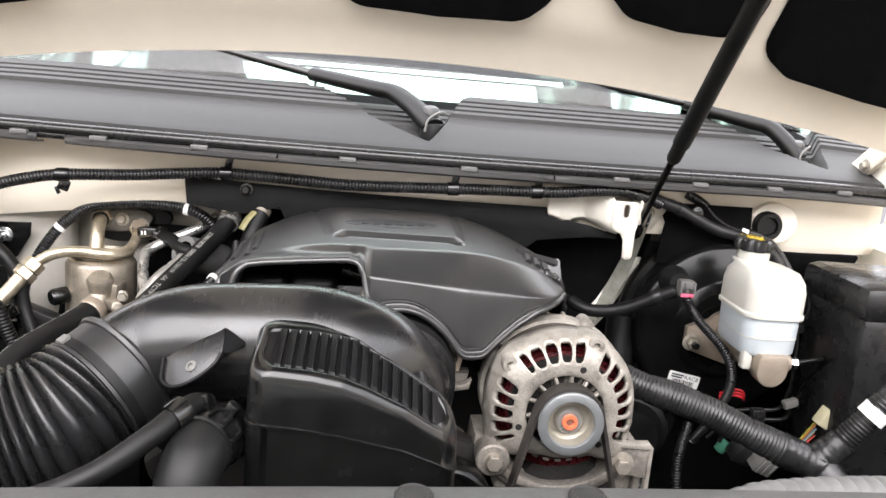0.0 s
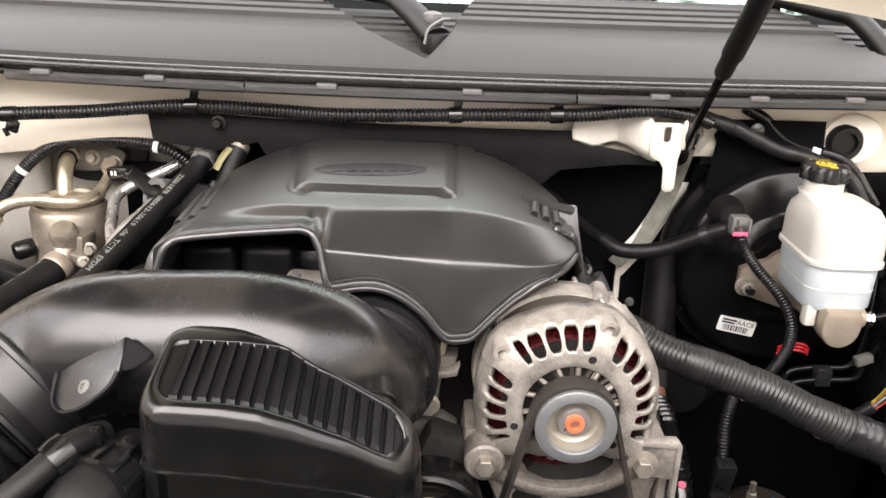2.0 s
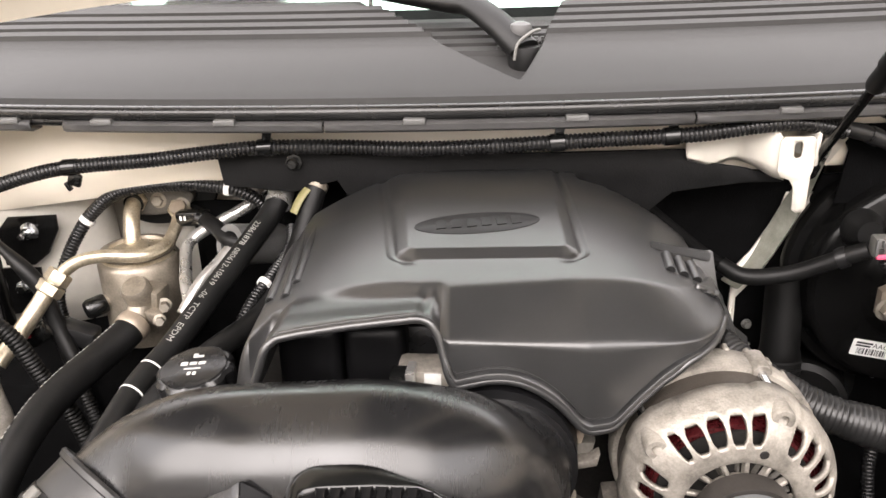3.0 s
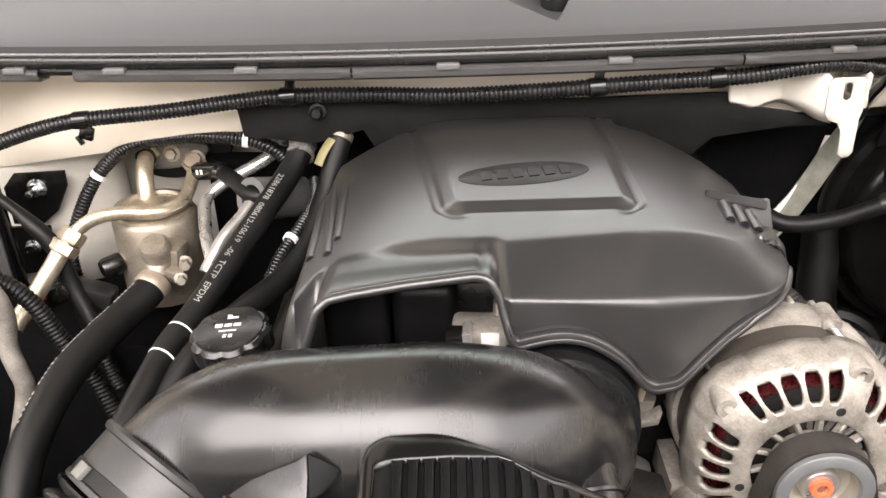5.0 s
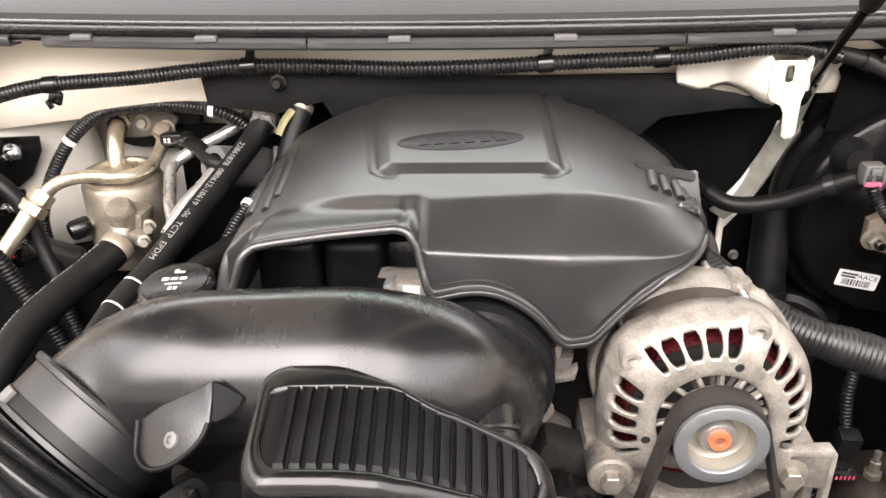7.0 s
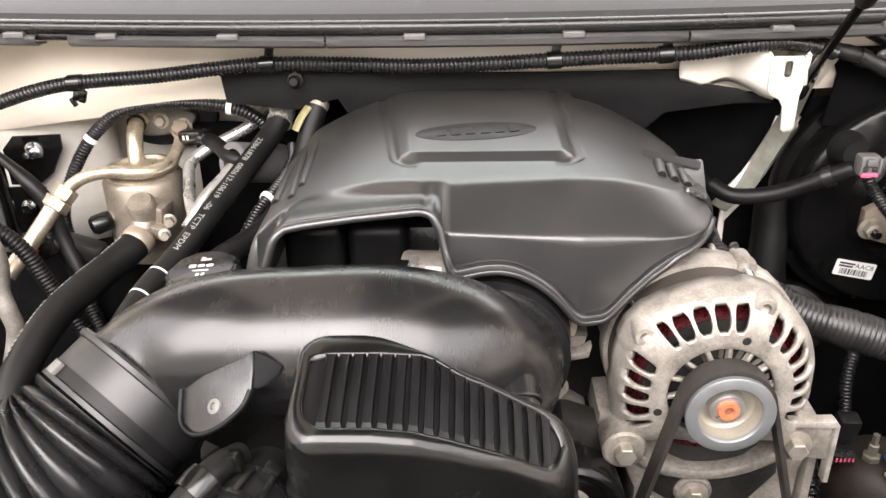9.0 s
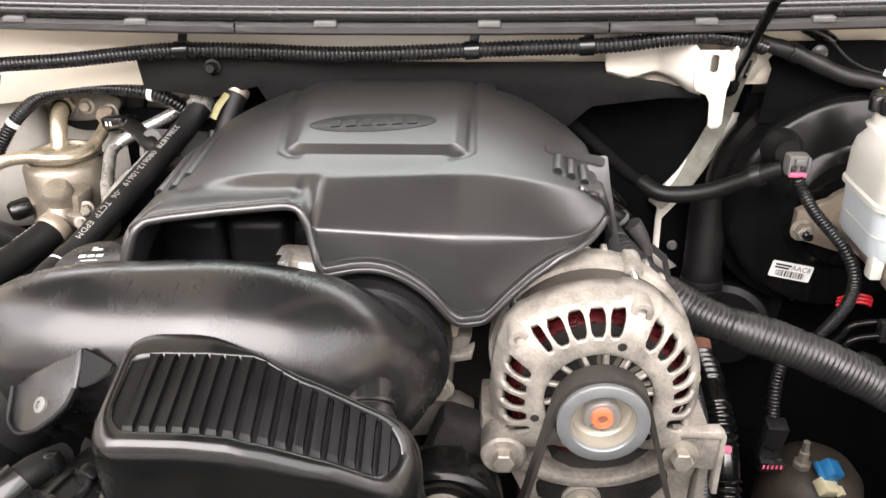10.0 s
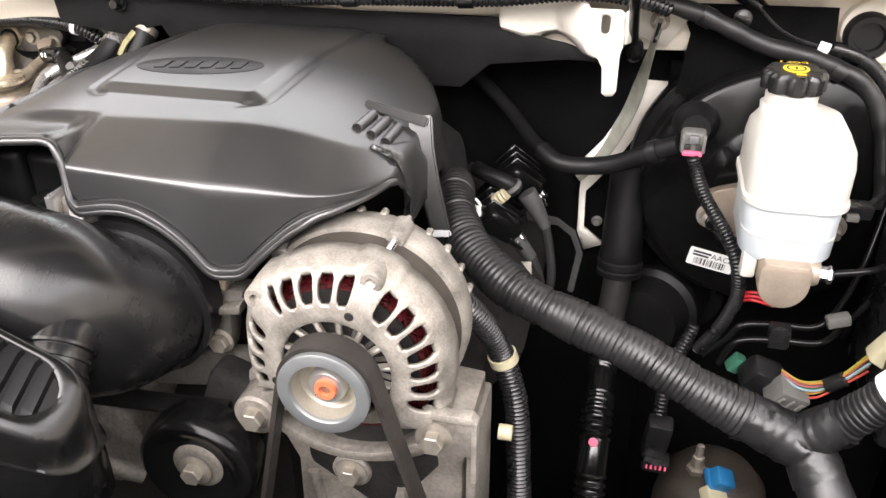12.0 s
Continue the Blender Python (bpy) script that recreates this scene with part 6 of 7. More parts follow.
part("stud", turned([(0.010, 0), (0.010, 0.006), (0.006, 0.007), (0.006, 0.020), (0.004, 0.021), (0.004, 0.034), (0, 0.034)], at(0.470, 1.005, 0.714), 6), M_BOLT, MT)
BP = thing("blue_connector", (0.476, 1.01, 0.70), "blue plug with a cream clip on the mount", "connector")
bb = at(0.491, 0.985, 0.727, 25, 30, 25)
part("blue_body", rbox((0.022, 0.020, 0.018), bb, 0.003), M_BLUE, BP)
part("blue_collar", rbox((0.026, 0.022, 0.007), bb @ at(0, 0, -0.006), 0.002), M_BLUE, BP)
part("blue_wing", rbox((0.008, 0.016, 0.006), bb @ at(0.016, 0.004, -0.003), 0.001), M_BLUE, BP)
part("clip", rbox((0.024, 0.018, 0.014), at(0.486, 0.973, 0.714, 25, 25, 25), 0.002), M_CREAMP, BP, "cream plastic clip")
part("clip_ear", rbox((0.006, 0.010, 0.008), at(0.4985, 0.969, 0.712, 25, 25, 25), 0.001), M_CREAMP, BP)
CD = thing("taped_plug", (0.425, 1.0, 0.72), "black taped plug with pink pins hanging below the loom", "connector")
part("body", rbox((0.024, 0.020, 0.050), at(0.426, 0.995, 0.760, 10, 4, 0), 0.004), M_TAPE, CD)
part("mouth", rbox((0.026, 0.018, 0.014), at(0.428, 0.990, 0.732, 10, 4, 0), 0.002), M_LOOM, CD)
for k in range(5):
    part("pin", rbox((0.002, 0.004, 0.005), at(0.419 + 0.0045 * k, 0.982, 0.733), 0.0), M_PINK, CD)
part("cable", ribbed([(0.425, 1.0, 0.785), (0.430, 1.02, 0.82), (0.45, 1.05, 0.86)], 0.007, 0.0038, 0.001, 12), M_LOOM, CD)

# coils and spark leads beside the cover
def ignition_coil(at_, boot, lead):
    x, y, z = at_
    T = thing("ignition_coil", (x, y, z - 0.03), "glossy black ignition coil with a grey spark lead boot", "ignition coil", "ignition coils")
    cm_ = pose(x, y, z, 18, 42, 28)
    part("body", rbox((0.040, 0.052, 0.026), cm_, 0.007, 3), M_BOOST, T)
    for dy in (-0.010, 0.0, 0.010):
        part("fin", rbox((0.041, 0.0022, 0.027), cm_ @ at(0.0, dy, 0.0012), 0.0008, 1), M_RESON, T)
    part("mounting_flange", plate(round_rect(0.024, 0.016, 0.006), 0.004, cm_ @ at(0.022, -0.020, -0.002), 0.001), M_RESON, T)
    bolt_part(cm_ @ V(0.023, -0.020, 0.002), cm_.to_3x3() @ V(0, 0, 1), T, 0.0048, 0.006, 0.0068, M_STEEL)
    part("boot", pipe(boot, lambda s, t: 0.0085 - 0.0030 * smooth(s / t), 0.003, 16), M_LIP, T, "grey rubber boot")
    part("lead", pipe(lead, 0.0042, 0.005, 10), M_COWL, T, "grey spark lead")
    return T


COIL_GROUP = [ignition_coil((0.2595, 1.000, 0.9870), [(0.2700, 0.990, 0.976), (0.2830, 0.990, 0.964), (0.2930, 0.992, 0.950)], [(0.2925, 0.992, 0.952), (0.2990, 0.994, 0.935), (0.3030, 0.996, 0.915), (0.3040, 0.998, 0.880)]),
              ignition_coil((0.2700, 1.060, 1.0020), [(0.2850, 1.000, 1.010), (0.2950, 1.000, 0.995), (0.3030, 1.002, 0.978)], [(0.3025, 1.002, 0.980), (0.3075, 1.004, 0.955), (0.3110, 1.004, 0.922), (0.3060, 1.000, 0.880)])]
PV = thing("vent_tube", (0.26, 0.99, 1.0), "short black rubber vent tube with a pale clamp", "tube")
part("tube", pipe([(0.238, 1.010, 1.024), (0.252, 1.000, 1.0235), (0.268, 0.996, 1.020), (0.276, 0.998, 1.012)], 0.0072, 0.004, 16), M_RUBBER, PV)
part("clamp", turned([(0.0072, -0.002), (0.0084, -0.002), (0.0084, 0.002), (0.0072, 0.002)], basis((0.2730, 0.9970, 1.0165), (0.5, 0.1, -0.6)), 20, True), M_TANK, PV, "pale grey clamp")
CPG = thing("coil_plug", (0.245, 0.98, 0.98), "pale plug with a cream strip and blue tip", "connector")
part("plug", rbox((0.013, 0.014, 0.016), at(0.2455, 0.985, 0.989, 20, 30, 25), 0.0025), M_WHITE, CPG)
part("plug", rbox((0.010, 0.010, 0.008), at(0.2385, 0.985, 0.9965, 0, 20, 15), 0.002), M_PRINT, CPG)
part("strip", pipe([(0.2475, 0.980, 0.982), (0.2535, 0.978, 0.974), (0.2610, 0.976, 0.9635)], lambda s, t: 0.0036 + 0.0007 * math.sin(s * 2600), 0.0008, 8), M_CREAMP, CPG, "ribbed cream strip")
part("tip", rbox((0.006, 0.006, 0.009), at(0.2635, 0.976, 0.9600, 0, 30, 0), 0.001), M_BLUE, CPG, "blue plastic tip")
part("wire", pipe([(0.2380, 0.990, 1.0020), (0.2420, 0.988, 1.0050), (0.2460, 0.988, 1.0000), (0.2470, 0.990, 0.9930)], 0.0014, 0.002, 8), M_WHITE, CPG, "thin white wire")
CPH = thing("coil_plug", (0.265, 0.99, 1.0), "ribbed cream plug beside the vent tube", "connector")
part("plug", pipe([(0.2590, 0.992, 1.0035), (0.2640, 0.990, 1.0085), (0.2690, 0.990, 1.0130)], lambda s, t: 0.0050 + 0.0010 * math.sin(s * 1800), 0.0006, 10), M_CREAMP, CPH)
CR = thing("coil_bracket", (0.29, 1.03, 0.90), "bare metal coil bracket bent along the valve cover", "bracket")
part("rail", ribbon([(V(0.283, 1.015, 0.985), V(0.284, 1.020, 0.972)), (V(0.312, 1.020, 0.978), V(0.312, 1.024, 0.968)), (V(0.328, 1.028, 0.962), V(0.324, 1.030, 0.955)), (V(0.336, 1.035, 0.935), V(0.330, 1.036, 0.935)), (V(0.330, 1.035, 0.890), V(0.324, 1.036, 0.890))], 0.003), M_LIP, CR)
part("gusset", plate([(0, 0), (0.022, 0.004), (0.028, -0.020), (0.018, -0.028), (0.010, -0.014)], 0.002, basis((0.273, 0.985, 0.948), (-0.2, -0.9, 0.4)), 0.0006), M_ALU, CR, "pale crumpled metal lug")
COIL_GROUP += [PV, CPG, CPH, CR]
VC = thing("valve_cover", (0.27, 1.0, 0.85), "grimy dark valve cover under the coils", "valve cover")
part("cover", rbox((0.085, 0.26, 0.10), at(0.240, 1.06, 0.865, 0, 38, 0), 0.022), M_DARK, VC)
part("cover_rail", rbox((0.012, 0.24, 0.014), at(0.278, 1.06, 0.858, 0, 38, 0), 0.004), M_TB, VC)
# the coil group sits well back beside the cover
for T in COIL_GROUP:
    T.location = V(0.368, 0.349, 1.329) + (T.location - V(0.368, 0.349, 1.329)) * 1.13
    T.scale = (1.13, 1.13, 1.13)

FB = thing("fuse_box", (0.68, 0.88, 0.90), "large black plastic fuse box on the fender apron", "fuse box")
part("base", rbox((0.16, 0.14, 0.22), at(0.673, 1.00, 0.945), 0.012), M_LOOM, FB)
part("lid", rbox((0.176, 0.155, 0.045), at(0.673, 1.00, 1.072), 0.014), M_LOOM, FB)
part("lid_latch", rbox((0.024, 0.010, 0.030), at(0.640, 0.919, 1.060), 0.003), M_RESON, FB)

# ---- refrigerant and heater pipes ----
AC = thing("refrigerant_accumulator", (-0.355, 1.135, 0.90), "bare aluminium refrigerant canister with pipe fittings", "accumulator")
part("canister", turned([(0, 0), (0.043, 0), (0.045, 0.004), (0.045, 0.091), (0.042, 0.096), (0.034, 0.1005), (0, 0.104)], at(-0.355, 1.140, 0.918), 40), M_FIT, AC)
part("dome", turned([(0.0425, 0.0945), (0.0385, 0.0990), (0.030, 0.1030), (0.012, 0.1055), (0, 0.1060)], at(-0.355, 1.140, 0.918), 40), M_GOLD, AC, "stained golden top")
part("rim", turned([(0.030, 0.1205), (0.0405, 0.1195), (0.0415, 0.1225), (0.032, 0.1245)], at(-0.355, 1.140, 0.900), 40, True), M_FIT, AC)
part("outlet_block", rbox((0.034, 0.030, 0.024), at(-0.330, 1.092, 0.987, 0, 8, -8), 0.004), M_FIT, AC)
part("outlet_block", turned([(0, 0), (0.015, 0), (0.016, 0.003), (0.016, 0.020), (0.013, 0.024), (0, 0.024)], basis((-0.336, 1.085, 0.985), (-0.05, -0.45, 0.9)), 24), M_FIT, AC)
part("clamp_plate", rbox((0.034, 0.012, 0.016), at(-0.326, 1.074, 0.972, 12, 10, -10), 0.003), M_FIT, AC)
part("clamp_nut", hexbolt(bmesh.new(), V(-0.312, 1.066, 0.970), (0.3, -0.85, 0.2), 0.0050, 0.010, 0.007), M_BOLT, AC)
part("neck", pipe([(-0.335, 1.085, 0.990), (-0.337, 1.080, 0.978), (-0.340, 1.072, 0.966)], 0.0145, 0.004, 20), M_FIT, AC)
bolt_part((-0.311, 1.082, 0.980), (0.3, -0.9, 0.1), AC, 0.0055, 0.012, 0.008, M_BOLT)
part("port_stem", turned([(0, 0), (0.008, 0), (0.008, 0.016), (0, 0.016)], basis((-0.380, 1.115, 0.972), (-0.7, -0.7, 0)), 16), M_FIT, AC)
part("port_cap", turned([(0, 0), (0.0105, 0), (0.0112, 0.003), (0.0112, 0.018), (0.009, 0.022), (0, 0.022)], basis((-0.388, 1.107, 0.971), (-0.7, -0.7, -0.1)), 18), M_RESON, AC, "black port cap")

FI = thing("pipe_fitting", (-0.335, 1.20, 1.03), "black rubber seal with an aluminium block where pipes enter the firewall", "pipe fitting")
part("seal", plate(oval(0.055, 0.026, 36), 0.012, basis((-0.335, 1.222, 1.050), (0, -1, 0.1)) @ at(0, 0, 0, 0, 0, 12), 0.004), M_RUBBER, FI)
part("block", plate(oval(0.042, 0.016, 28), 0.016, basis((-0.345, 1.212, 1.055), (0, -1, 0.1)) @ at(0, 0, 0, 0, 0, 8), 0.003), M_TB, FI)
for x, z in ((-0.371, 1.058), (-0.322, 1.046)):
    part("pipe_nut", turned([(0.0095, 0), (0.0135, 0), (0.0135, 0.007), (0.0115, 0.009), (0.0095, 0.009)], basis((x, 1.199, z), (0, -1, 0.1)), 6, True), M_GOLD, FI)
for x, z in ((-0.345, 1.058), (-0.318, 1.052)):
    bolt_part((x, 1.197, z), (0, -1, 0.1), FI, 0.0065, 0.007, 0.0095, M_BOLT)
PI = thing("refrigerant_pipe", (-0.37, 1.15, 1.02), "stained aluminium pipe bent into the canister lid", "pipe")
part("pipe", pipe([(-0.371, 1.205, 1.058), (-0.372, 1.188, 1.056), (-0.371, 1.174, 1.044), (-0.369, 1.162, 1.024), (-0.369, 1.158, 1.012)], 0.0092, 0.003, 20), M_GOLD, PI)
part("collar", turned([(0.0092, -0.004), (0.0115, -0.004), (0.0115, 0.004), (0.0092, 0.004)], basis((-0.372, 1.192, 1.057), (0, 1, 0.1)), 20, True), M_RESON, PI)
P2 = thing("refrigerant_pipe", (-0.40, 1.08, 0.96), "long stained aluminium pipe with a hexagon coupling", "pipe")
part("pipe", pipe([(-0.322, 1.19, 1.040), (-0.317, 1.16, 1.036), (-0.318, 1.125, 1.030), (-0.335, 1.100, 1.030), (-0.369, 1.094, 1.033), (-0.398, 1.094, 1.028), (-0.415, 1.089, 1.019), (-0.427, 1.080, 1.007), (-0.440, 1.065, 0.988), (-0.456, 1.045, 0.965), (-0.470, 1.02, 0.945)], lambda s, t: 0.0070 if s < t * 0.66 else 0.0092, 0.004, 18), M_GOLD, P2)
cm = basis((-0.4225, 1.084, 1.012), (-0.012, -0.012, -0.016))
part("coupling", turned([(0, -0.008), (0.0125, -0.008), (0.0135, -0.006), (0.0135, 0.004), (0.0125, 0.006)], cm, 6), M_GOLD, P2)
part("coupling", turned([(0.0125, 0.007), (0.0145, 0.008), (0.0145, 0.018), (0.012, 0.020), (0, 0.020)], cm, 6), M_GOLD, P2)
TS = thing("pressure_switch", (-0.28, 1.16, 1.03), "black pressure switch plug on the refrigerant pipe", "switch")
part("stem", turned([(0, 0), (0.009, 0), (0.009, 0.010), (0, 0.010)], basis((-0.318, 1.186, 1.048), (0, -0.6, 0.8)), 14), M_TAN, TS)
part("plug", rbox((0.030, 0.016, 0.017), at(-0.300, 1.168, 1.047, 0, -4, -12), 0.003), M_RESON, TS)
part("collar", turned([(0, 0), (0.0125, 0), (0.0125, 0.006), (0.010, 0.008), (0, 0.008)], basis((-0.287, 1.166, 1.046), (1, -0.4, -0.1)), 20), M_RESON, TS)
part("cable", pipe([(-0.284, 1.165, 1.046), (-0.262, 1.140, 1.045), (-0.240, 1.118, 1.038), (-0.21, 1.115, 1.036)], 0.0090, 0.004, 14), M_RUBBER, TS)
for k in range(2):
    part("print_bar", rbox((0.0025, 0.0006, 0.005), at(-0.308 + 0.0045 * k, 1.1592, 1.049, 0, 0, -12)), M_WHITE, TS)
for pts, nm in (([(-0.195, 1.195, 1.085), (-0.206, 1.19, 1.079), (-0.235, 1.17, 1.058), (-0.283, 1.150, 1.036), (-0.296, 1.135, 1.026), (-0.292, 1.11, 1.012), (-0.283, 1.08, 1.003), (-0.270, 1.05, 0.985)], "bent silver tube below the cowl"),
                ([(-0.235, 1.125, 1.037), (-0.250, 1.10, 1.022), (-0.266, 1.075, 1.008), (-0.28, 1.05, 0.985)], "straight silver tube beside the heater hoses")):
    solo("silver_tube", pipe(pts, 0.0068, 0.004, 14), M_SATIN, nm, "tube", "", "silver tubes")
SL = thing("pipe_sleeve", (-0.225, 1.12, 1.0), "grey foam sleeve round the cable and tube", "sleeve")
part("sleeve", turned([(0.015, 0), (0.0225, 0), (0.0225, 0.07), (0.015, 0.07)], basis((-0.240, 1.110, 1.037), (0.55, 0.75, -0.30)), 28, True), M_TANK, SL)

# loom that arches over the fittings
AL = thing("arched_loom", (-0.38, 1.15, 0.95), "black corrugated loom arched over the pipe fittings", "wiring loom")
part("tube", ribbed([(-0.200, 1.155, 1.050), (-0.212, 1.156, 1.066), (-0.228, 1.150, 1.081), (-0.254, 1.150, 1.089), (-0.313, 1.158, 1.090), (-0.373, 1.165, 1.080), (-0.409, 1.166, 1.057), (-0.430, 1.156, 1.030), (-0.443, 1.140, 1.000), (-0.452, 1.128, 0.965), (-0.44, 1.11, 0.92)], 0.0078, 0.0040, 0.0012, 14), M_LOOM, AL)
for p, d in (((-0.4175, 1.164, 1.047), (-0.02, -0.008, -0.025)), ((-0.246, 1.150, 1.0875), (-0.06, 0.004, 0.01))):
    part("band", turned([(0.0078, -0.003), (0.0088, -0.003), (0.0088, 0.003), (0.0078, 0.003)], basis(p, d), 20, True), M_WHITE, AL, "white tie band")

# heater and refrigerant hoses
def hose_text(parent, words, a, b, r, size, turn):
    a, b = Vector(a), Vector(b)
    t = (b - a).normalized()
    side = V(0, -0.55, 0.83)
    nn = (side - t * side.dot(t)).normalized()
    m = Matrix((t, nn.cross(t), nn)).transposed().to_4x4()
    m.translation = (a + b) / 2 + nn * (r + 0.0003)
    flat_text(words, size, m @ at(0, 0, 0, 0, 0, turn), M_GREYINK, parent, "lettering", r)
BH = thing("suction_hose", (-0.38, 0.98, 0.88), "thick black rubber suction hose with a crimped collar", "hose")
part("hose", pipe([(-0.341, 1.070, 0.966), (-0.345, 1.055, 0.961), (-0.363, 1.020, 0.951), (-0.376, 0.985, 0.946), (-0.388, 0.945, 0.938), (-0.397, 0.90, 0.921), (-0.400, 0.86, 0.898), (-0.398, 0.82, 0.86)], 0.0165, 0.006, 24), M_RUBBER, BH)
part("collar", turned([(0.0160, -0.006), (0.0178, -0.006), (0.0185, 0.0), (0.0182, 0.006), (0.0172, 0.0075), (0.0160, 0.006)], basis((-0.342, 1.064, 0.964), (-0.3, -0.9, -0.3)), 28, True), M_TAN, BH, "crimped metal collar")
hose_run = spline([(-0.345, 1.055, 0.961), (-0.363, 1.020, 0.951), (-0.376, 0.985, 0.946), (-0.388, 0.945, 0.938), (-0.397, 0.90, 0.921), (-0.400, 0.86, 0.898)], 0.0052)[0]
for k in range(1, len(hose_run) - 1):
    if k % 7 == 0:
        continue
    t = (hose_run[k + 1] - hose_run[k - 1]).normalized()
    out = V(-0.62, -0.30, 0.72)
    out = (out - t * out.dot(t)).normalized()
    m = Matrix((t, out.cross(t), out)).transposed().to_4x4()
    m.translation = hose_run[k] + out * 0.0165
    part("print_bar", rbox((0.0030 if k % 2 else 0.0020, 0.0034, 0.0006), m), M_GREYINK, BH)
H2A, H2B = V(-0.199, 1.112, 1.062), V(-0.262, 0.965, 0.994)
HH = thing("heater_hose", (-0.25, 0.98, 0.96), "black rubber heater hose with printed lettering and white bands", "hose", "heater hoses")
part("hose", pipe([(-0.184, 1.146, 1.087), (-0.188, 1.133, 1.078), H2A, (H2A + H2B) / 2, H2B, (-0.277, 0.921, 0.983), (-0.289, 0.870, 0.966), (-0.301, 0.83, 0.945)], 0.0122, 0.006, 22), M_RUBBER, HH)
part("clamp", turned([(0.0122, -0.009), (0.0142, -0.009), (0.0142, -0.004), (0.0132, -0.003), (0.0132, 0.003), (0.0142, 0.004), (0.0142, 0.009), (0.0122, 0.009)], basis((-0.187, 1.136, 1.080), (-0.1, -0.75, -0.5)), 24, True), M_SATIN, HH, "silver crimped clamp")
for p in ((-0.2715, 0.938, 0.9868), (-0.2800, 0.909, 0.9795)):
    part("white_band", turned([(0.0122, -0.0009), (0.0125, -0.0009), (0.0125, 0.0009), (0.0122, 0.0009)], basis(p, (-0.3, -1, -0.22)), 24, True), M_WHITE, HH)
hose_text(HH, "22861878  080612-10619", H2A + (H2B - H2A) * 0.03, H2A + (H2B - H2A) * 0.62, 0.0122, 0.0088, 0)
hose_text(HH, "-06  TCTP  EPDM", H2A + (H2B - H2A) * 0.62, H2B, 0.0122, 0.0088, 0)
HJ = thing("heater_hose", (-0.21, 1.0, 0.97), "black rubber heater hose with an olive end clip", "hose", "heater hoses")
part("hose", pipe([(-0.143, 1.130, 1.098), (-0.149, 1.118, 1.080), (-0.162, 1.090, 1.040), (-0.186, 1.030, 1.000), (-0.222, 0.968, 0.990), (-0.252, 0.918, 0.980), (-0.278, 0.870, 0.955)], 0.0115, 0.006, 20), M_RUBBER, HJ)
part("clip", turned([(0.0105, -0.004), (0.0122, -0.004), (0.0126, 0.0), (0.0122, 0.004), (0.0105, 0.004)], basis((-0.144, 1.128, 1.0955), (-0.3, -0.65, -0.75)), 22, True), M_FIT, HJ)
part("clip_tail", pipe([(-0.152, 1.118, 1.096), (-0.160, 1.110, 1.086), (-0.166, 1.105, 1.074)], 0.006, 0.004, 10, squash=(1.0, 0.5)), M_OLIVE, HJ, "olive plastic clip")
part("white_band", turned([(0.0115, -0.0014), (0.0119, -0.0014), (0.0119, 0.0014), (0.0115, 0.0014)], basis((-0.246, 0.929, 0.9865), (-0.3, -1, -0.35)), 22, True), M_WHITE, HJ)
SM = thing("coil_loom", (-0.2, 1.05, 0.98), "thin corrugated loom with a white band behind the cover", "wiring loom")
part("tube", ribbed([(-0.175, 1.125, 1.050), (-0.172, 1.10, 1.040), (-0.183, 1.06, 1.026), (-0.200, 1.03, 1.008), (-0.215, 1.0, 0.98)], 0.0062, 0.0036, 0.001, 12), M_LOOM, SM)
part("band", turned([(0.0062, -0.003), (0.0074, -0.003), (0.0074, 0.003), (0.0062, 0.003)], basis((-0.190, 1.048, 1.020), (-0.5, -1, -0.5)), 18, True), M_WHITE, SM, "white tie band")

# oil filler cap
OC = thing("oil_filler_cap", (-0.208, 0.885, 0.99), "black lobed oil filler cap with pale printed symbols", "filler cap")
cmx = at(-0.208, 0.884, 1.006, 6, -4, 0)
capo = part("cap", knurled(0.0325, 0.018, 10, cmx, 0.0026), M_LOOM, OC)
part("neck", turned([(0, -0.05), (0.024, -0.05), (0.024, 0.0), (0, 0.0)], cmx, 28), M_LOOM, OC)
part("face", turned([(0, 0), (0.0275, 0), (0.0270, 0.0012), (0.0255, 0.0018), (0, 0.0018)], cmx @ at(0, 0, 0.018), 40), M_LOOM, capo)
for x, y, w, h in ((-0.0085, 0.003, 0.006, 0.0045), (-0.001, 0.003, 0.006, 0.0036), (0.0065, 0.003, 0.006, 0.0036), (0, -0.004, 0.014, 0.0016), (-0.001, -0.0105, 0.003, 0.0040), (0.0035, -0.0105, 0.003, 0.0040), (0.001, 0.0125, 0.009, 0.0026), (-0.002, 0.0155, 0.004, 0.0014)):
    part("print_bar", rbox((w, h, 0.0004), cmx @ at(x, y, 0.0200)), M_PRINT, capo)
# filler tube and dark fittings around the cap
solo("valve_cover_rail", rbox((0.06, 0.38, 0.05), at(-0.175, 0.96, 0.945, 0, 35, 0), 0.012), M_DARK, "black valve cover beside the heater hoses", "valve cover")

# left corner: bracket with nuts, cables
CB = thing("corner_bracket", (-0.49, 1.17, 0.98), "black steel bracket with a nut on the cream body", "bracket")
part("plate", front_plate_at([(-0.520, 1.046), (-0.462, 1.048), (-0.463, 1.030), (-0.480, 1.000), (-0.500, 0.985), (-0.535, 0.985), (-0.535, 1.03)], 1.178, 0.006, 0.002), M_BOOST, CB)
part("stud", hexbolt(bmesh.new(), V(-0.496, 1.178, 1.029), (0, -1, 0.05), 0.0075, 0.009, 0.011), M_STEEL, CB)
part("stud_tip", turned([(0, 0), (0.0042, 0), (0.0042, 0.016), (0, 0.017)], basis((-0.496, 1.172, 1.029), (0, -1, 0.05)), 12), M_STEEL, CB)
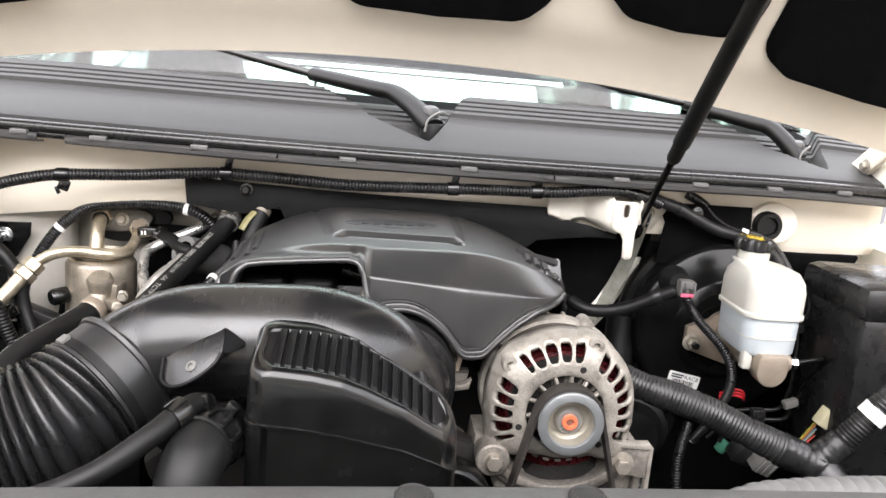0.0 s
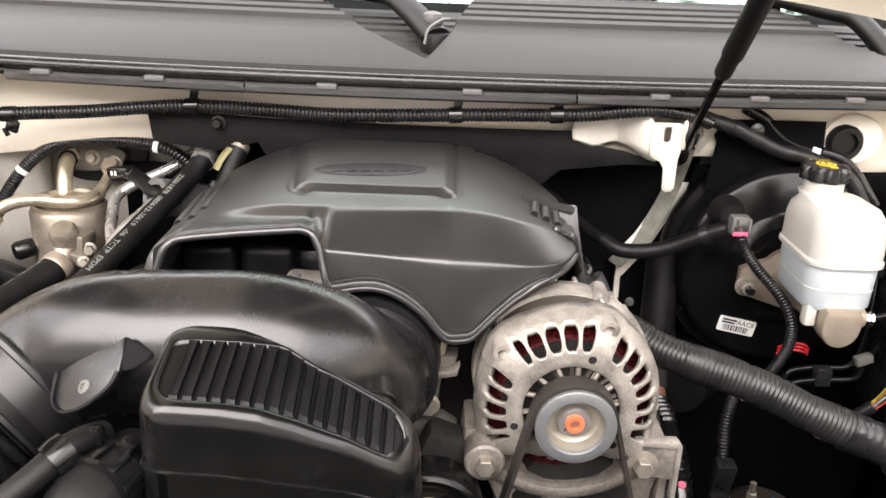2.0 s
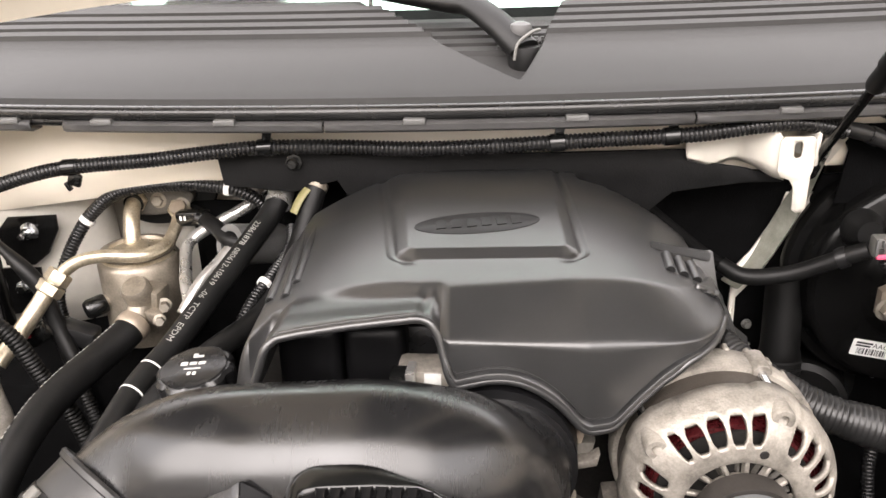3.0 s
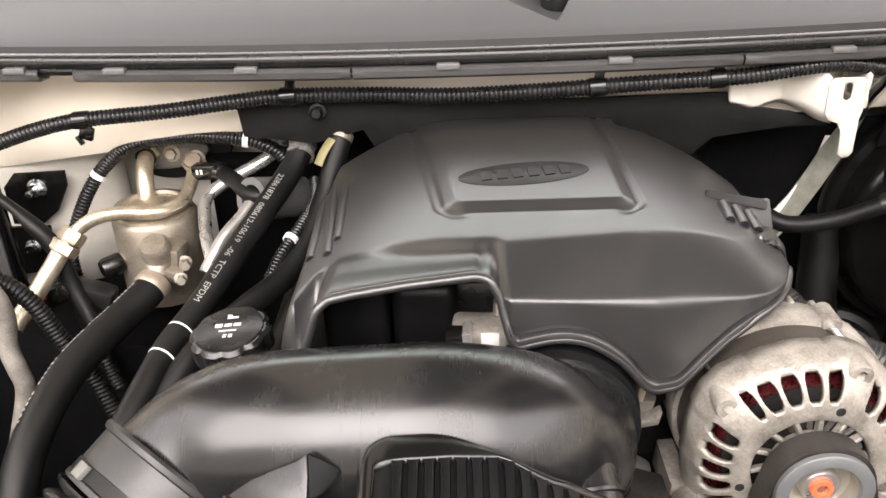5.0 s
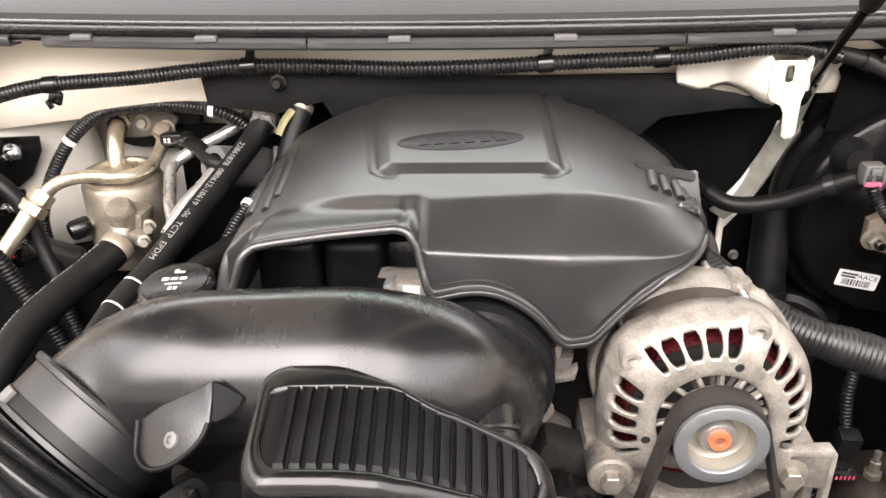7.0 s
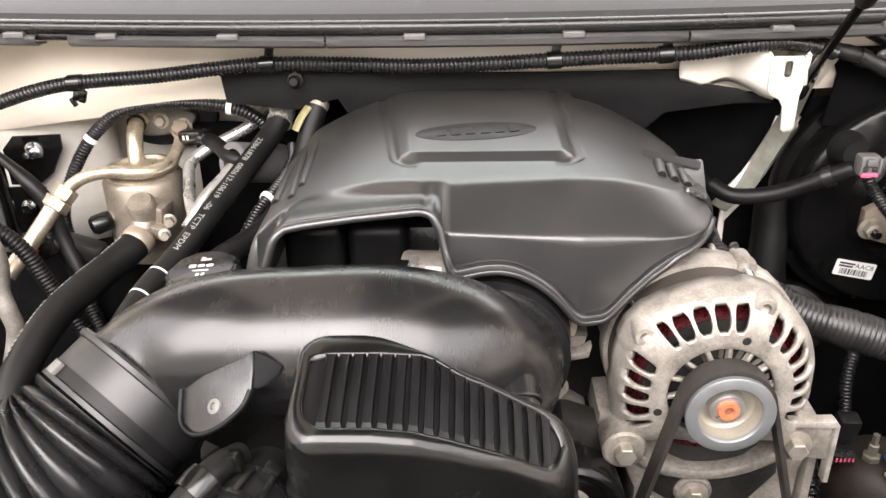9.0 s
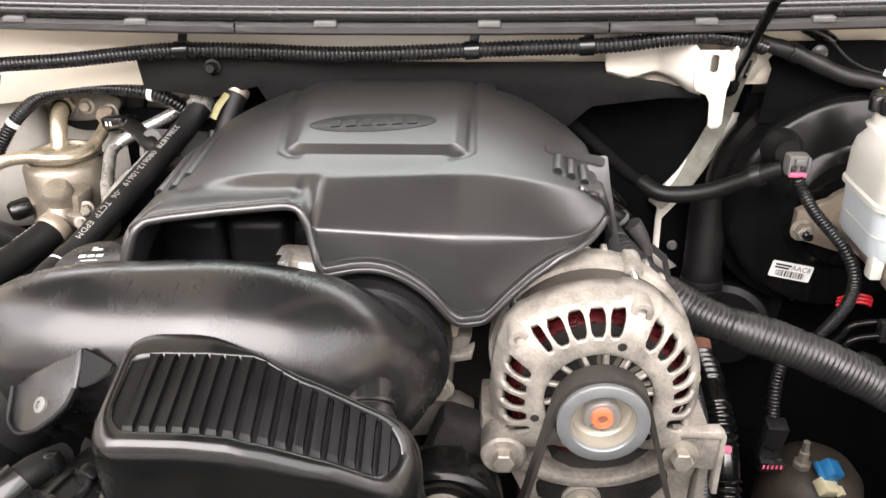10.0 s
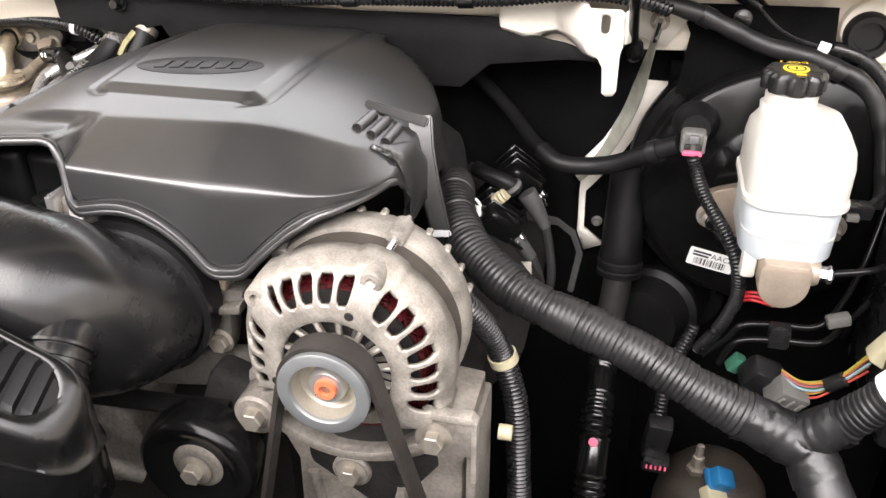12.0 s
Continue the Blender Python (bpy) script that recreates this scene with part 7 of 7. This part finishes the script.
part("stud", hexbolt(bmesh.new(), V(-0.512, 1.165, 0.962), (0, -1, 0.05), 0.0065, 0.009, 0.009), M_STEEL, CB)
part("lower_plate", front_plate_at([(-0.56, 0.985), (-0.49, 0.985), (-0.495, 0.93), (-0.56, 0.92)], 1.170, 0.006, 0.002), M_BOOST, CB)
bm = sheet([[V(-0.62 + 0.20 * u, 1.238 - 0.045 * math.sin(u * math.pi) ** 0.6 * smooth((1.10 - z) / 0.02), z) for u in np.linspace(0, 1, 22)] for z in (1.10, 1.085, 1.075, 1.06, 1.02, 0.96, 0.90)])
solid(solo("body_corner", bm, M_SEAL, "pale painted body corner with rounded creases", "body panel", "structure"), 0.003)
solo("corner_cable", pipe([(-0.54, 1.11, 1.075), (-0.495, 1.10, 1.051), (-0.462, 1.085, 1.030), (-0.440, 1.08, 1.000), (-0.43, 1.075, 0.96), (-0.41, 1.06, 0.92)], lambda s, t: 0.0055 + 0.0035 * smooth((s / t - 0.3) / 0.2), 0.006, 14), M_RUBBER, "black rubber cable with a thick boot", "cable")
solo("lower_loom", ribbed([(-0.52, 1.005, 1.035), (-0.457, 1.0, 1.008), (-0.432, 1.0, 0.984), (-0.415, 1.0, 0.945), (-0.395, 1.0, 0.905), (-0.375, 0.99, 0.86), (-0.35, 0.97, 0.80)], 0.0088, 0.0042, 0.0010, 14), M_RUBBER, "black corrugated loom running down past the hoses", "wiring loom")
solo("lower_loom", ribbed([(-0.452, 1.09, 0.98), (-0.440, 1.09, 0.95), (-0.425, 1.08, 0.90), (-0.40, 1.06, 0.84)], 0.0082, 0.0040, 0.0010, 14), M_RUBBER, "black corrugated loom behind the suction hose", "wiring loom")
CP = thing("loom_junction", (-0.41, 1.08, 0.93), "black wire junction with tape and red dots", "connector")
part("body", rbox((0.045, 0.025, 0.022), at(-0.415, 1.085, 0.945, 0, 20, 0), 0.005), M_TAPE, CP)
part("body", rbox((0.030, 0.025, 0.02), at(-0.445, 1.07, 0.955, 0, -30, 0), 0.005), M_RESON, CP)
part("dot", rbox((0.003, 0.002, 0.003), at(-0.452, 1.056, 0.957)), M_RED, CP)
# heater box, coloured near-black to darken the corner, and black airbox, both low
solo("heater_duct", rbox((0.36, 0.14, 0.30), at(-0.46, 1.15, 0.735), 0.03), M_PAD, "heater duct deep in the bay corner, coloured near-black to darken it", "duct")
solo("air_filter_box", rbox((0.30, 0.30, 0.22), at(-0.50, 0.62, 0.80), 0.03), M_LOOM, "black air filter box low beside the bellows", "filter box")

# ---- wipers ----
def wiper(pivot, elbow, mid, end, blade_a, blade_b):
    T = thing("wiper", pivot, "black windshield wiper with its arm and blade", "wiper", "wipers")
    part("pivot_boss", turned([(0, -0.02), (0.017, -0.02), (0.018, -0.004), (0.015, 0.004), (0, 0.005)], at(*pivot), 28), M_RUBBER, T)
    p = Vector(pivot)
    part("pivot_cap", turned([(0, 0.002), (0.0125, 0.002), (0.0130, 0.008), (0.0105, 0.0135), (0.005, 0.0160), (0, 0.0165)], at(*(p + V(-0.004, 0.010, 0.012))), 24), M_LIP, T)
    part("spring_hook", pipe([p + V(0.016, 0.006, 0.020), p + V(0.006, -0.012, 0.020), p + V(-0.008, -0.020, 0.010), p + V(-0.012, -0.024, -0.006)], 0.0017, 0.003, 10), M_GREYP, T, "dull steel spring hook")
    part("arm", pipe([pivot, (Vector(pivot) * 0.5 + Vector(elbow) * 0.5) + V(0, 0, 0.004), elbow, (Vector(elbow) * 0.75 + Vector(mid) * 0.25), mid], lambda s, t: 0.0205 - 0.004 * s / t, 0.006, 18, squash=(1.0, 0.62)), M_RUBBER, T)
    part("arm_tip", pipe([mid, end], 0.0065, 0.01, 10), M_RESON, T)
    bl = part("blade", pipe([blade_a, (Vector(blade_a) + Vector(blade_b)) / 2 + V(0, 0, 0.004), blade_b], 0.0062, 0.02, 10, squash=(0.8, 1.2)), M_RUBBER, T)
    return T
wiper((0.078, 1.187, 1.222), (0.022, 1.245, 1.262), (-0.10, 1.300, 1.278), (-0.36, 1.405, 1.322), (-0.62, 1.46, 1.316), (-0.10, 1.355, 1.290))
wiper((0.640, 1.240, 1.214), (0.600, 1.275, 1.258), (0.480, 1.320, 1.282), (0.22, 1.40, 1.318), (-0.06, 1.445, 1.334), (0.46, 1.42, 1.312))

# hood hinge at the fender
part("hinge_arm", rbox((0.012, 0.16, 0.05), at(0.735, 1.20, 1.195, -8, 0, 0), 0.004), M_PAINTW, HOOD, "white painted steel hinge arm")
hinge = part("hinge_arm", rbox((0.010, 0.20, 0.035), at(0.722, 1.16, 1.245, -35, 0, 0), 0.004), M_PAINT, HOOD, "cream painted steel hinge arm")
bolt_part((0.716, 1.19, 1.215), (-1, 0, 0), hinge, 0.007, 0.007, 0.011)
bolt_part((0.728, 1.24, 1.19), (-1, 0, 0), hinge, 0.007, 0.007, 0.011)

# steel hinge post in the other corner
HP = thing("hinge_post", (-0.524, 1.13, 0.92), "gloss black steel post with a cream top bracket", "post")
part("post", rbox((0.026, 0.022, 0.24), at(-0.524, 1.128, 1.040), 0.006), M_BOOST, HP)
part("post_face", rbox((0.012, 0.004, 0.22), at(-0.521, 1.116, 1.036), 0.0015), M_LIP, HP)
part("top_bracket", rbox((0.085, 0.030, 0.010), at(-0.523, 1.122, 1.163, 0, 2, 0), 0.003), M_PAINTW, HP, "cream painted bracket")
bolt_part((-0.524, 1.118, 1.168), (0, -0.3, 1), HP, 0.006, 0.006, 0.009)
SP = thing("expansion_pipe", (-0.445, 0.98, 0.86), "grey textured metal pipe bent in an S beside the apron", "pipe")
part("pipe", pipe([(-0.505, 1.00, 1.018), (-0.468, 0.985, 1.016), (-0.453, 0.98, 1.006), (-0.449, 0.98, 0.980), (-0.454, 0.978, 0.950), (-0.450, 0.975, 0.928), (-0.448, 0.975, 0.905), (-0.458, 0.97, 0.870), (-0.475, 0.96, 0.82)], 0.0092, 0.004, 16), M_ALU, SP)
